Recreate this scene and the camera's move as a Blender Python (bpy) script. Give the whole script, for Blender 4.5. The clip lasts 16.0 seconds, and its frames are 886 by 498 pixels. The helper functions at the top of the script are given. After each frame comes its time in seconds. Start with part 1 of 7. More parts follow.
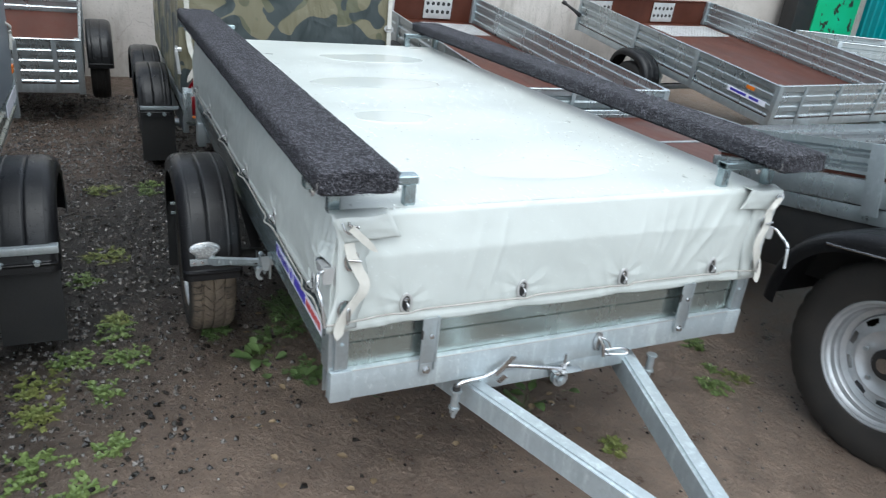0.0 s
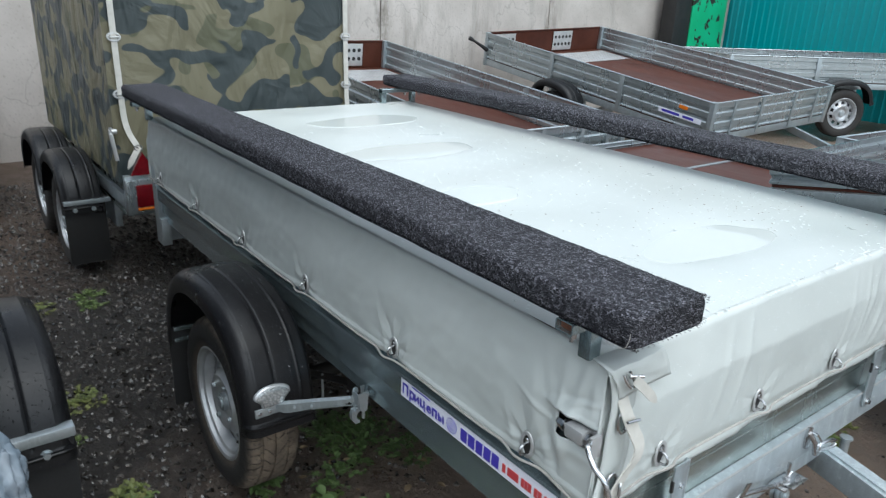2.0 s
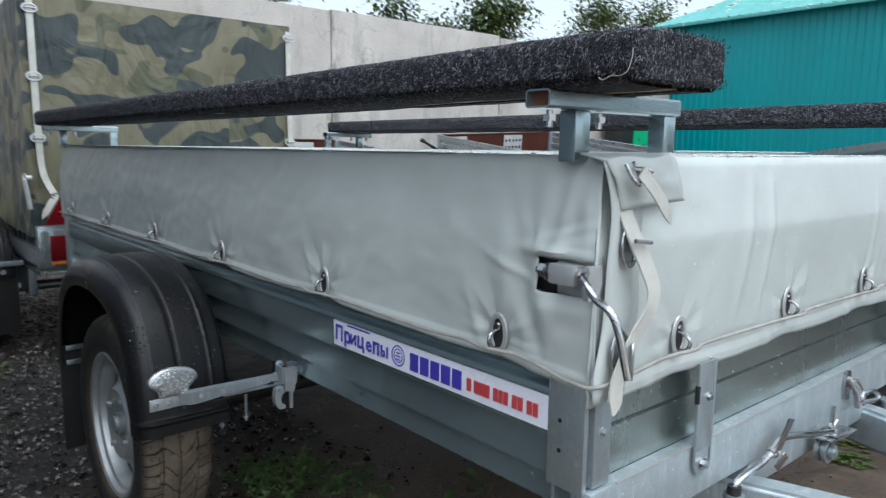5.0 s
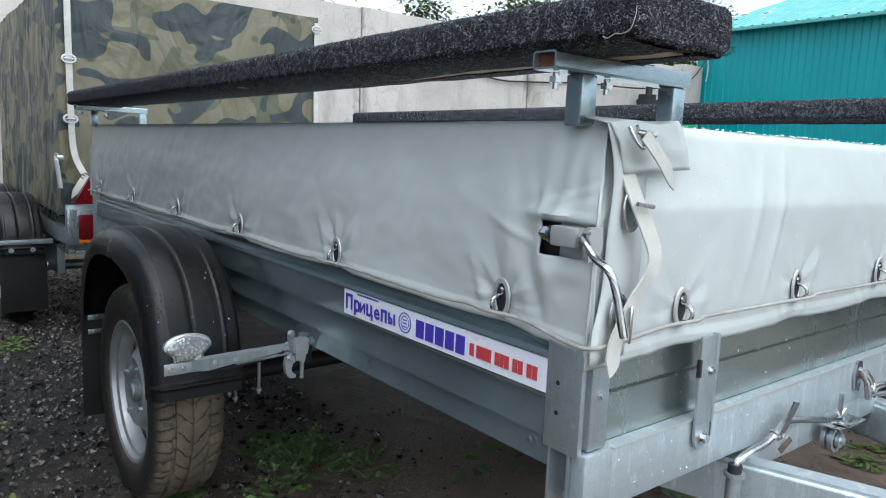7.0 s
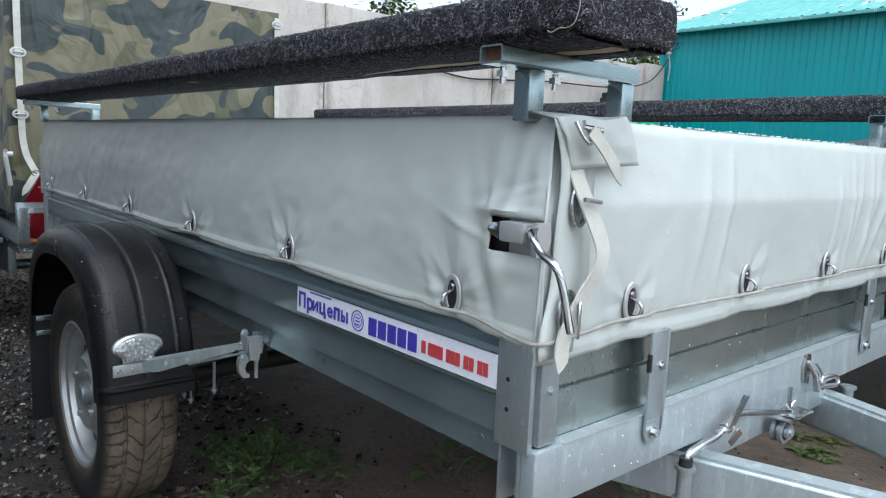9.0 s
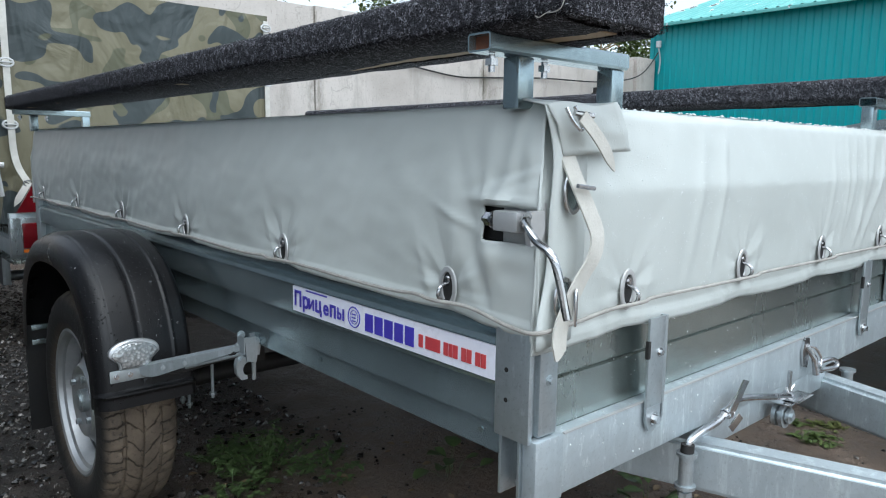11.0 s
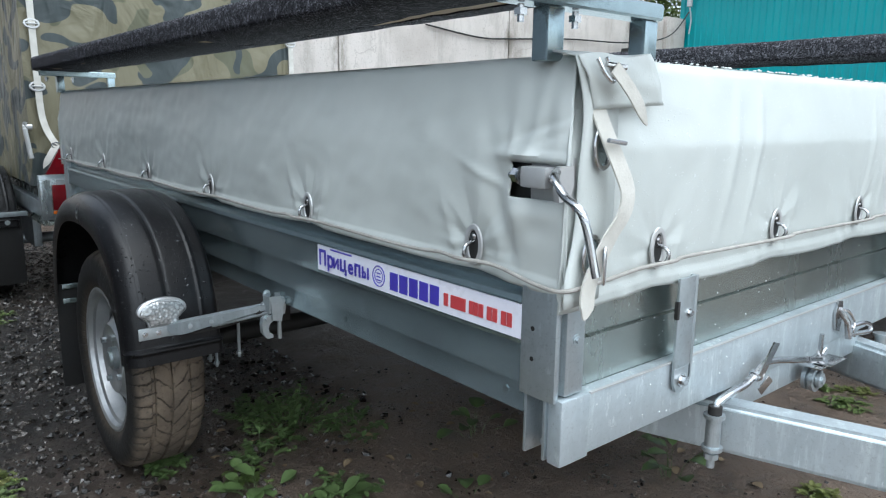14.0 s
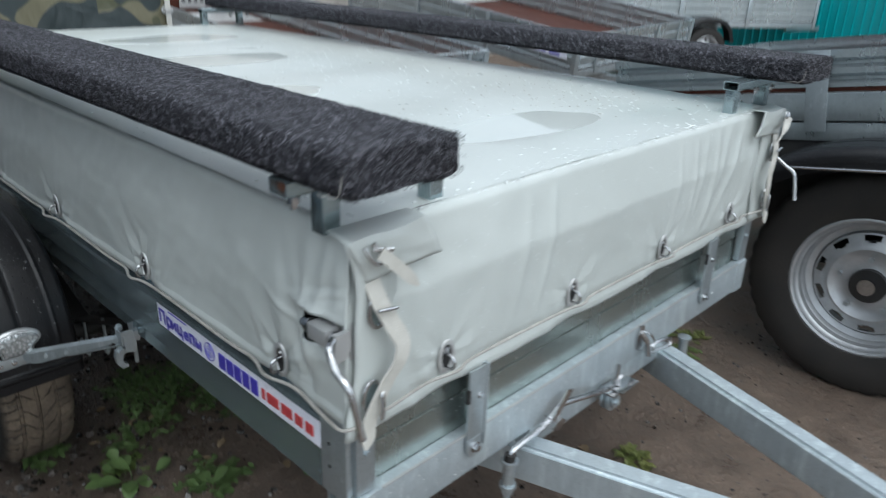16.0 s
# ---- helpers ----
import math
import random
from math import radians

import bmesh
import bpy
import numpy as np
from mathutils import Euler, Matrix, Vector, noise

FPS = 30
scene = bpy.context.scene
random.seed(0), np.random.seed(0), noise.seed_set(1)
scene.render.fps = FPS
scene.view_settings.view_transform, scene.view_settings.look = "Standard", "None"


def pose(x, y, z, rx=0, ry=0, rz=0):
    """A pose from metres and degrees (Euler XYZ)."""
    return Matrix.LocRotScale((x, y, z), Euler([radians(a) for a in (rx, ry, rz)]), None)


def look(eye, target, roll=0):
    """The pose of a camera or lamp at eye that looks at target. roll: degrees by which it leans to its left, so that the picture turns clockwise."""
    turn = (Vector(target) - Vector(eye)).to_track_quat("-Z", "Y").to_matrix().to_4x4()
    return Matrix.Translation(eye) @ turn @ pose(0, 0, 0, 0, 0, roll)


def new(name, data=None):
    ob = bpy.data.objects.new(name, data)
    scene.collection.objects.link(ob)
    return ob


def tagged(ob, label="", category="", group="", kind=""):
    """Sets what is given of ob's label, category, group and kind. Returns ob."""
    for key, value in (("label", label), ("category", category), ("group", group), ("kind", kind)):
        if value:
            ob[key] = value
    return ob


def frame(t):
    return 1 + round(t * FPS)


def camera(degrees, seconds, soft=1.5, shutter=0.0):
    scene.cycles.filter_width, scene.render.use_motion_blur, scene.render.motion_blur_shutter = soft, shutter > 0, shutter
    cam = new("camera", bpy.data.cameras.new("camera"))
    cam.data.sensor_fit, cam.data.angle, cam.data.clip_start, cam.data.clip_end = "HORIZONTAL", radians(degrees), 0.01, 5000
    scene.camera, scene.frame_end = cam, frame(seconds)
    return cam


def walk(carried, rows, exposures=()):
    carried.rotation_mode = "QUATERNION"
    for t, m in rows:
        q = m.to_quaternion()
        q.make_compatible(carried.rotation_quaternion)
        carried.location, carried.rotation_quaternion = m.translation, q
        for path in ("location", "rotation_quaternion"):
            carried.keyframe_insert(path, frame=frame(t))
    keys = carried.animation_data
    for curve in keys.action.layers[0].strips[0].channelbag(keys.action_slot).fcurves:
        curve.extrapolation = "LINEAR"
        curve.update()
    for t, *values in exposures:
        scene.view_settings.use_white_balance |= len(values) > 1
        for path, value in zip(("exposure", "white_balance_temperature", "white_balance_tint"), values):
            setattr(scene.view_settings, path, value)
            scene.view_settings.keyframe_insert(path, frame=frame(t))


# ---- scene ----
cam = camera(64.3, 16.0, soft=1.1, shutter=0.5)
PATH = [
    (0, (-0.48, -1.55, 1.684), (0.354, 0.088, 0.896), 6.3),
    (0.5, (-0.556, -1.371, 1.659), (0.259, 0.299, 0.92), 6.4),
    (1, (-0.642, -1.021, 1.66), (0.196, 0.673, 1.005), 5.3),
    (1.5, (-0.774, -0.824, 1.645), (0.204, 0.819, 1.059), 3.7),
    (2, (-0.893, -0.705, 1.652), (0.255, 0.788, 0.978), 2.3),
    (2.5, (-0.832, -0.703, 1.662), (0.319, 0.776, 0.963), 4.8),
    (3, (-0.783, -0.69, 1.647), (0.372, 0.784, 0.945), 5.8),
    (3.5, (-0.792, -0.631, 1.653), (0.437, 0.788, 0.964), 3.7),
    (4, (-0.764, -0.588, 1.528), (0.491, 0.822, 0.868), 2.4),
    (4.5, (-0.719, -0.537, 1.239), (0.594, 0.879, 0.719), 4.0),
    (5, (-0.726, -0.571, 1.073), (0.56, 0.933, 0.788), 0.7),
    (5.2, (-0.721, -0.585, 1.053), (0.525, 0.958, 0.791), 0.7),
    (7.5, (-0.72, -0.611, 1.014), (0.518, 0.935, 0.734), 2.6),
    (8, (-0.716, -0.615, 1.01), (0.531, 0.924, 0.733), 2.4),
    (8.5, (-0.708, -0.618, 1.015), (0.539, 0.919, 0.728), 2.2),
    (9, (-0.694, -0.617, 1.015), (0.611, 0.873, 0.735), 2.5),
    (11.5, (-0.689, -0.616, 0.998), (0.622, 0.869, 0.719), 0.7),
    (12, (-0.69, -0.615, 0.995), (0.615, 0.873, 0.711), 1.0),
    (12.5, (-0.692, -0.613, 0.995), (0.588, 0.889, 0.67), 0.7),
    (13, (-0.69, -0.611, 0.995), (0.585, 0.889, 0.641), 0.6),
    (13.5, (-0.688, -0.61, 0.993), (0.579, 0.893, 0.626), 0.6),
    (14, (-0.683, -0.605, 0.99), (0.569, 0.908, 0.612), 0.7),
    (14.5, (-0.687, -0.597, 1.003), (0.531, 0.937, 0.598), 0.7),
    (15, (-0.687, -0.618, 1.017), (0.525, 0.927, 0.641), 0.1),
    (15.5, (-0.632, -0.630, 1.124), (0.742, 0.757, 0.686), 0.3),
    (16, (-0.537, -0.716, 1.405), (0.802, 0.562, 0.649), 2.0),
]
EXPOSURES = [(0, 0.90, 5950, 4), (1.5, 0.88, 5950, 4), (2.0, 0.72, 5950, 4), (3.0, 0.20, 5900, 4), (3.5, 0.06, 5900, 4), (4.4, 0.43, 5850, 4), (5.2, 0.68, 5850, 4), (7.5, 0.90, 5850, 4), (9, 0.85, 5850, 4), (11.5, 0.86, 5850, 4), (13, 0.97, 5850, 4), (14.3, 1.07, 5850, 4), (15, 1.02, 5850, 4), (15.5, 0.72, 5850, 4), (16, 0.45, 5950, 4)]
walk(cam, [(t, look(eye, target, roll)) for t, eye, target, roll in PATH], EXPOSURES)

# ---------- world and light: a wet overcast day in an open yard ----------
world = bpy.data.worlds.new("overcast_sky")
scene.world = world
world.use_nodes = True
wt = world.node_tree
sky = wt.nodes.new("ShaderNodeTexSky")
sky.sky_type = "NISHITA"
sky.sun_disc = False
sky.sun_elevation, sky.sun_rotation = radians(66), radians(191)
sky.dust_density, sky.air_density = 2.0, 1.0
grey = wt.nodes.new("ShaderNodeHueSaturation")
grey.inputs["Saturation"].default_value = 0.30
wt.links.new(sky.outputs[0], grey.inputs["Color"])
wt.links.new(grey.outputs[0], wt.nodes["Background"].inputs["Color"])
wt.nodes["Background"].inputs["Strength"].default_value = 0.15
sun_data = bpy.data.lights.new("sun", "SUN")
sun_data.energy, sun_data.angle, sun_data.color = 1.5, radians(95), (1.0, 0.99, 0.97)
sun = new("sun", sun_data)
sun.matrix_world = look((-0.6, -3.0, 7.0), (0, 0, 0))


# ---------- materials ----------
def mk(name):
    m = bpy.data.materials.new(name)
    m.use_nodes = True
    nt = m.node_tree
    return m, nt, nt.nodes["Principled BSDF"]


def nd(nt, kind, **kw):
    n = nt.nodes.new(kind)
    for k, v in kw.items():
        n.inputs[k.replace("_", " ")].default_value = v
    return n


def tex(nt, kind, scale, stretch=(1, 1, 1), **kw):
    """A texture in the object's own metres."""
    co = nt.nodes.new("ShaderNodeTexCoord")
    mp = nt.nodes.new("ShaderNodeMapping")
    mp.inputs["Scale"].default_value = stretch
    nt.links.new(co.outputs["Object"], mp.inputs["Vector"])
    n = nd(nt, kind, Scale=scale, **kw)
    nt.links.new(mp.outputs[0], n.inputs["Vector"])
    return n


def ramp(nt, src, lo, hi, c1=(0, 0, 0, 1), c2=(1, 1, 1, 1)):
    r = nt.nodes.new("ShaderNodeValToRGB")
    r.color_ramp.elements[0].position, r.color_ramp.elements[1].position = lo, hi
    r.color_ramp.elements[0].color, r.color_ramp.elements[1].color = c1, c2
    nt.links.new(src, r.inputs[0])
    return r.outputs[0]


def blend(nt, fac, a, b):
    mx = nt.nodes.new("ShaderNodeMix")
    mx.data_type = "RGBA"
    for key, v in (("Factor", fac), ("A", a), ("B", b)):
        sock = next(s for s in mx.inputs if s.name == key and s.type in (("VALUE",) if key == "Factor" else ("RGBA",)))
        if isinstance(v, (tuple, float, int)):
            sock.default_value = (*v, 1) if isinstance(v, tuple) and len(v) == 3 else v
        else:
            nt.links.new(v, sock)
    return next(s for s in mx.outputs if s.type == "RGBA")


def bumped(nt, bsdf, src, strength, dist=0.002, after=None):
    b = nd(nt, "ShaderNodeBump", Strength=strength, Distance=dist)
    nt.links.new(src, b.inputs["Height"])
    if after:
        nt.links.new(after, b.inputs["Normal"])
    nt.links.new(b.outputs[0], bsdf.inputs["Normal"])
    return b.outputs[0]


def surf(name, c1, c2, scale=4.0, rough=(0.45, 0.6), metal=0.0, fine=90.0, bump=0.15, stretch=(1, 1, 1), lo=0.35, hi=0.65, speck=None, dist=0.002):
    """Two-scale procedural surface: broad stains between two colours, fine grain, and relief."""
    m, nt, b = mk(name)
    big = tex(nt, "ShaderNodeTexNoise", scale, stretch, Detail=6.0, Roughness=0.6)
    small = tex(nt, "ShaderNodeTexNoise", fine, stretch, Detail=3.0)
    col = blend(nt, ramp(nt, big.outputs[0], lo, hi), c1, c2)
    dark = tuple(v * 0.82 for v in c1)
    col = blend(nt, ramp(nt, small.outputs[0], 0.5, 0.75, (0, 0, 0, 1), (0.6, 0.6, 0.6, 1)), col, dark)
    if speck:
        v = tex(nt, "ShaderNodeTexVoronoi", speck[0])
        col = blend(nt, ramp(nt, v.outputs["Distance"], speck[1], speck[1] + 0.05, (1, 1, 1, 1), (0, 0, 0, 1)), col, speck[2])
    nt.links.new(col, b.inputs["Base Color"])
    rr = ramp(nt, big.outputs[0], 0.3, 0.7, (rough[0],) * 3 + (1,), (rough[1],) * 3 + (1,))
    nt.links.new(rr, b.inputs["Roughness"])
    b.inputs["Metallic"].default_value = metal
    bumped(nt, b, small.outputs[0], bump, dist)
    return m


def galvanised(name, base, dark, rough=(0.3, 0.48), metal=0.75, worn=1.0):
    """Hot-dip zinc: crystalline spangle, dull runs, drops of rain."""
    m, nt, b = mk(name)
    sp = tex(nt, "ShaderNodeTexVoronoi", 70.0)
    runs = tex(nt, "ShaderNodeTexNoise", 5.0, (1, 1, 0.35), Detail=7.0, Roughness=0.65)
    fine = tex(nt, "ShaderNodeTexNoise", 160.0, Detail=2.0)
    col = blend(nt, ramp(nt, runs.outputs[0], 0.35, 0.7), base, dark)
    drip = tex(nt, "ShaderNodeTexNoise", 26.0, (1, 1, 0.10), Detail=6.0, Roughness=0.75)
    col = blend(nt, ramp(nt, drip.outputs[0], 0.52, 0.72, (0, 0, 0, 1), (0.7 * worn,) * 3 + (1,)), col, tuple(min(0.85, v * 1.35) for v in base))
    pit = tex(nt, "ShaderNodeTexNoise", 48.0, Detail=8.0, Roughness=0.8)
    col = blend(nt, ramp(nt, pit.outputs[0], 0.60, 0.72, (0, 0, 0, 1), (0.6 * worn,) * 3 + (1,)), col, tuple(v * 0.55 for v in base))
    sep = nt.nodes.new("ShaderNodeSeparateColor")
    nt.links.new(sp.outputs["Color"], sep.inputs[0])
    col = blend(nt, ramp(nt, sep.outputs[0], 0.0, 1.0, (0, 0, 0, 1), (0.3, 0.3, 0.3, 1)), col, tuple(v * 0.7 for v in base))
    spot = tex(nt, "ShaderNodeTexNoise", 190.0, Detail=4.0, Roughness=0.7)
    col = blend(nt, ramp(nt, spot.outputs[0], 0.56, 0.70, (0, 0, 0, 1), (0.45, 0.45, 0.45, 1)), col, tuple(v * 0.5 for v in base))
    pale = tex(nt, "ShaderNodeTexNoise", 60.0, (1, 1, 0.4), Detail=6.0, Roughness=0.7)
    col = blend(nt, ramp(nt, pale.outputs[0], 0.60, 0.74, (0, 0, 0, 1), (0.55 * worn,) * 3 + (1,)), col, tuple(min(0.9, v * 1.5) for v in base))
    nt.links.new(col, b.inputs["Base Color"])
    nt.links.new(ramp(nt, runs.outputs[0], 0.3, 0.75, (rough[0],) * 3 + (1,), (rough[1],) * 3 + (1,)), b.inputs["Roughness"])
    b.inputs["Metallic"].default_value = metal
    q = bumped(nt, b, drip.outputs[0], 0.08 * worn, 0.003)
    bumped(nt, b, fine.outputs[0], 0.10, 0.001, q)
    return m


ZINC = galvanised("zinc", (0.495, 0.54, 0.56), (0.36, 0.40, 0.42))
ZINC_SHEET = galvanised("zinc_sheet", (0.43, 0.475, 0.45), (0.34, 0.375, 0.355), (0.20, 0.33), 0.90, 0.35)
ZINC_YARD = galvanised("zinc_yard", (0.50, 0.545, 0.56), (0.40, 0.44, 0.455), (0.22, 0.38), 0.80, 0.5)
ZINC_SIDE = galvanised("zinc_side", (0.41, 0.495, 0.52), (0.33, 0.405, 0.43), (0.17, 0.28), 0.82, 0.4)
ZINC_DULL = galvanised("zinc_dull", (0.57, 0.63, 0.66), (0.41, 0.46, 0.485), (0.34, 0.55), 0.6, 1.35)
BRIGHT = surf("bright_steel", (0.62, 0.62, 0.62), (0.45, 0.45, 0.46), 20, (0.14, 0.3), 1.0, 200, 0.05)
CORD = surf("dirty_cord", (0.40, 0.38, 0.35), (0.28, 0.265, 0.24), 30, (0.7, 0.85), 0, 500, 0.4)


def wet_plastic():
    """Grained black plastic under beads of rain."""
    m, nt, b = mk("black_plastic")
    big = tex(nt, "ShaderNodeTexNoise", 5.0, Detail=6.0, Roughness=0.6)
    grain = tex(nt, "ShaderNodeTexNoise", 420.0, Detail=2.0)
    drops = tex(nt, "ShaderNodeTexVoronoi", 95.0, Randomness=1.0)
    small = tex(nt, "ShaderNodeTexVoronoi", 260.0, Randomness=1.0)
    nt.links.new(blend(nt, ramp(nt, big.outputs[0], 0.35, 0.68), (0.005, 0.005, 0.006), (0.010, 0.0095, 0.010)), b.inputs["Base Color"])
    nt.links.new(ramp(nt, big.outputs[0], 0.3, 0.7, (0.25,) * 3 + (1,), (0.40,) * 3 + (1,)), b.inputs["Roughness"])
    b.inputs["Specular IOR Level"].default_value = 0.30
    q = bumped(nt, b, grain.outputs[0], 0.12, 0.0008)
    q = bumped(nt, b, ramp(nt, drops.outputs["Distance"], 0.06, 0.20, (1, 1, 1, 1), (0, 0, 0, 1)), 0.8, 0.0022, q)
    bumped(nt, b, ramp(nt, small.outputs["Distance"], 0.08, 0.24, (1, 1, 1, 1), (0, 0, 0, 1)), 0.5, 0.0008, q)
    return m


PLASTIC = wet_plastic()
RUBBER = surf("tyre_rubber", (0.014, 0.013, 0.012), (0.028, 0.024, 0.021), 9, (0.6, 0.8), 0, 140, 0.3)
FLAP = surf("mudflap_rubber", (0.007, 0.007, 0.008), (0.016, 0.015, 0.014), 7, (0.62, 0.85), 0, 120, 0.25)
RIM = surf("silver_rim", (0.50, 0.51, 0.52), (0.40, 0.41, 0.42), 14, (0.3, 0.45), 0.6, 220, 0.06)
PLY = surf("brown_film_plywood", (0.056, 0.017, 0.010), (0.085, 0.028, 0.017), 3, (0.28, 0.5), 0, 110, 0.12, (1, 0.4, 1))
PLY.node_tree.nodes["Principled BSDF"].inputs["Specular IOR Level"].default_value = 0.22
WHITE = surf("white_strap", (0.62, 0.60, 0.55), (0.50, 0.48, 0.43), 16, (0.5, 0.7), 0, 300, 0.3)
AMBER = surf("amber_lens", (0.75, 0.20, 0.02), (0.6, 0.14, 0.01), 20, (0.1, 0.2), 0, 200, 0.05)
RED = surf("red_lens", (0.17, 0.005, 0.010), (0.12, 0.003, 0.007), 20, (0.1, 0.22), 0, 200, 0.08)
LAMP_GREY = surf("lamp_housing", (0.55, 0.56, 0.57), (0.45, 0.46, 0.47), 12, (0.4, 0.5), 0, 100, 0.05)
STICKER = surf("sticker_white", (0.80, 0.79, 0.86), (0.74, 0.74, 0.82), 8, (0.25, 0.35), 0, 100, 0.02)
INK_BLUE = surf("ink_blue", (0.055, 0.040, 0.36), (0.065, 0.050, 0.40), 30, (0.3, 0.4), 0, 200, 0.0)
INK_RED = surf("ink_red", (0.48, 0.05, 0.06), (0.52, 0.07, 0.07), 30, (0.3, 0.4), 0, 200, 0.0)
RAW_WOOD = surf("raw_wood", (0.42, 0.31, 0.19), (0.33, 0.23, 0.13), 5, (0.6, 0.75), 0, 120, 0.2, (1, 0.1, 1))
DARK_STEEL = surf("dark_steel", (0.016, 0.016, 0.017), (0.03, 0.028, 0.026), 9, (0.45, 0.65), 0.2, 150, 0.15)
TEAL = surf("teal_sheet", (0.008, 0.315, 0.335), (0.010, 0.285, 0.305), 1.2, (0.32, 0.45), 0, 60, 0.04, (1, 1, 0.3))


def roof_mat():
    """Faded teal sheet whose paint has flaked off in long patches with pale edges."""
    m, nt, b = mk("teal_roof")
    fade = tex(nt, "ShaderNodeTexNoise", 2.5, Detail=5.0)
    col = blend(nt, ramp(nt, fade.outputs[0], 0.35, 0.65), (0.10, 0.36, 0.34), (0.15, 0.43, 0.40))
    flake = tex(nt, "ShaderNodeTexNoise", 1.5, (0.75, 2.6, 0.75), Detail=4.0, Roughness=0.55)
    col = blend(nt, ramp(nt, flake.outputs[0], 0.625, 0.635), col, (0.62, 0.66, 0.65))
    col = blend(nt, ramp(nt, flake.outputs[0], 0.645, 0.655), col, (0.11, 0.095, 0.09))
    nt.links.new(col, b.inputs["Base Color"])
    b.inputs["Roughness"].default_value = 0.45
    bumped(nt, b, flake.outputs[0], 0.2, 0.004)
    return m


ROOF = roof_mat()
LEAF = surf("leaf", (0.075, 0.115, 0.028), (0.12, 0.16, 0.045), 14, (0.4, 0.6), 0, 90, 0.1)
LEAF_DARK = surf("leaf_dark", (0.085, 0.135, 0.045), (0.12, 0.18, 0.062), 14, (0.35, 0.55), 0, 90, 0.1)
GRASS = surf("grass", (0.10, 0.13, 0.030), (0.15, 0.15, 0.040), 9, (0.5, 0.7), 0, 90, 0.1)


def green_rust():
    m, nt, b = mk("rusty_green_paint")
    n = tex(nt, "ShaderNodeTexNoise", 4.6, Detail=9.0, Roughness=0.62)
    w = tex(nt, "ShaderNodeTexNoise", 1.0, Detail=4.0)
    col = blend(nt, ramp(nt, w.outputs[0], 0.35, 0.65), (0.02, 0.36, 0.15), (0.03, 0.45, 0.22))
    col = blend(nt, ramp(nt, n.outputs[0], 0.555, 0.585), col, (0.022, 0.014, 0.010))
    nt.links.new(col, b.inputs["Base Color"])
    b.inputs["Roughness"].default_value = 0.45
    bumped(nt, b, n.outputs[0], 0.3, 0.004)
    return m


def tarp_mat(name, c1, c2, wet):
    """PVC cloth: soft creases; on top, beads of rain."""
    m, nt, b = mk(name)
    n = tex(nt, "ShaderNodeTexNoise", 2.2, Detail=5.0)
    cr = tex(nt, "ShaderNodeTexNoise", 9.0, Detail=4.0, Distortion=0.6)
    weave = tex(nt, "ShaderNodeTexNoise", 420.0, Detail=2.0)
    col = blend(nt, ramp(nt, n.outputs[0], 0.35, 0.65), c1, c2)
    nt.links.new(col, b.inputs["Base Color"])
    nt.links.new(ramp(nt, n.outputs[0], 0.3, 0.7, (0.30,) * 3 + (1,), (0.42,) * 3 + (1,)), b.inputs["Roughness"])
    soft = bumped(nt, b, cr.outputs[0], 0.05 if wet == 75 else 0.12, 0.012)
    soft = bumped(nt, b, weave.outputs[0], 0.08, 0.0008, soft)
    if wet:
        drops = tex(nt, "ShaderNodeTexVoronoi", wet, Randomness=1.0)
        bumped(nt, b, ramp(nt, drops.outputs["Distance"], 0.10, 0.26, (1, 1, 1, 1), (0, 0, 0, 1)), 0.32, 0.0010, soft)
    if wet == 75:
        film = tex(nt, "ShaderNodeTexNoise", 4.5, Detail=6.0, Roughness=0.65, Distortion=0.8)
        nt.links.new(ramp(nt, film.outputs[0], 0.30, 0.75, (0.27,) * 3 + (1,), (0.37,) * 3 + (1,)), b.inputs["Roughness"])
    return m


PVC = ((0.495, 0.52, 0.497), (0.54, 0.565, 0.542))
TARP = tarp_mat("grey_pvc", *PVC, 0)
TARP_FRONT = tarp_mat("grey_pvc_splashed", *PVC, 170)
TARP_TOP = tarp_mat("grey_pvc_wet", *PVC, 75)
LT_TARP = tarp_mat("slate_pvc", (0.14, 0.165, 0.195), (0.18, 0.205, 0.235), 0)
m, nt, b = mk("standing_water")
b.inputs["Base Color"].default_value = (0.515, 0.54, 0.516, 1)
b.inputs["Roughness"].default_value = 0.03
b.inputs["IOR"].default_value = 1.33
rip = tex(nt, "ShaderNodeTexNoise", 9.0, Detail=1.0)
bumped(nt, b, rip.outputs[0], 0.03, 0.004)
WATER = m


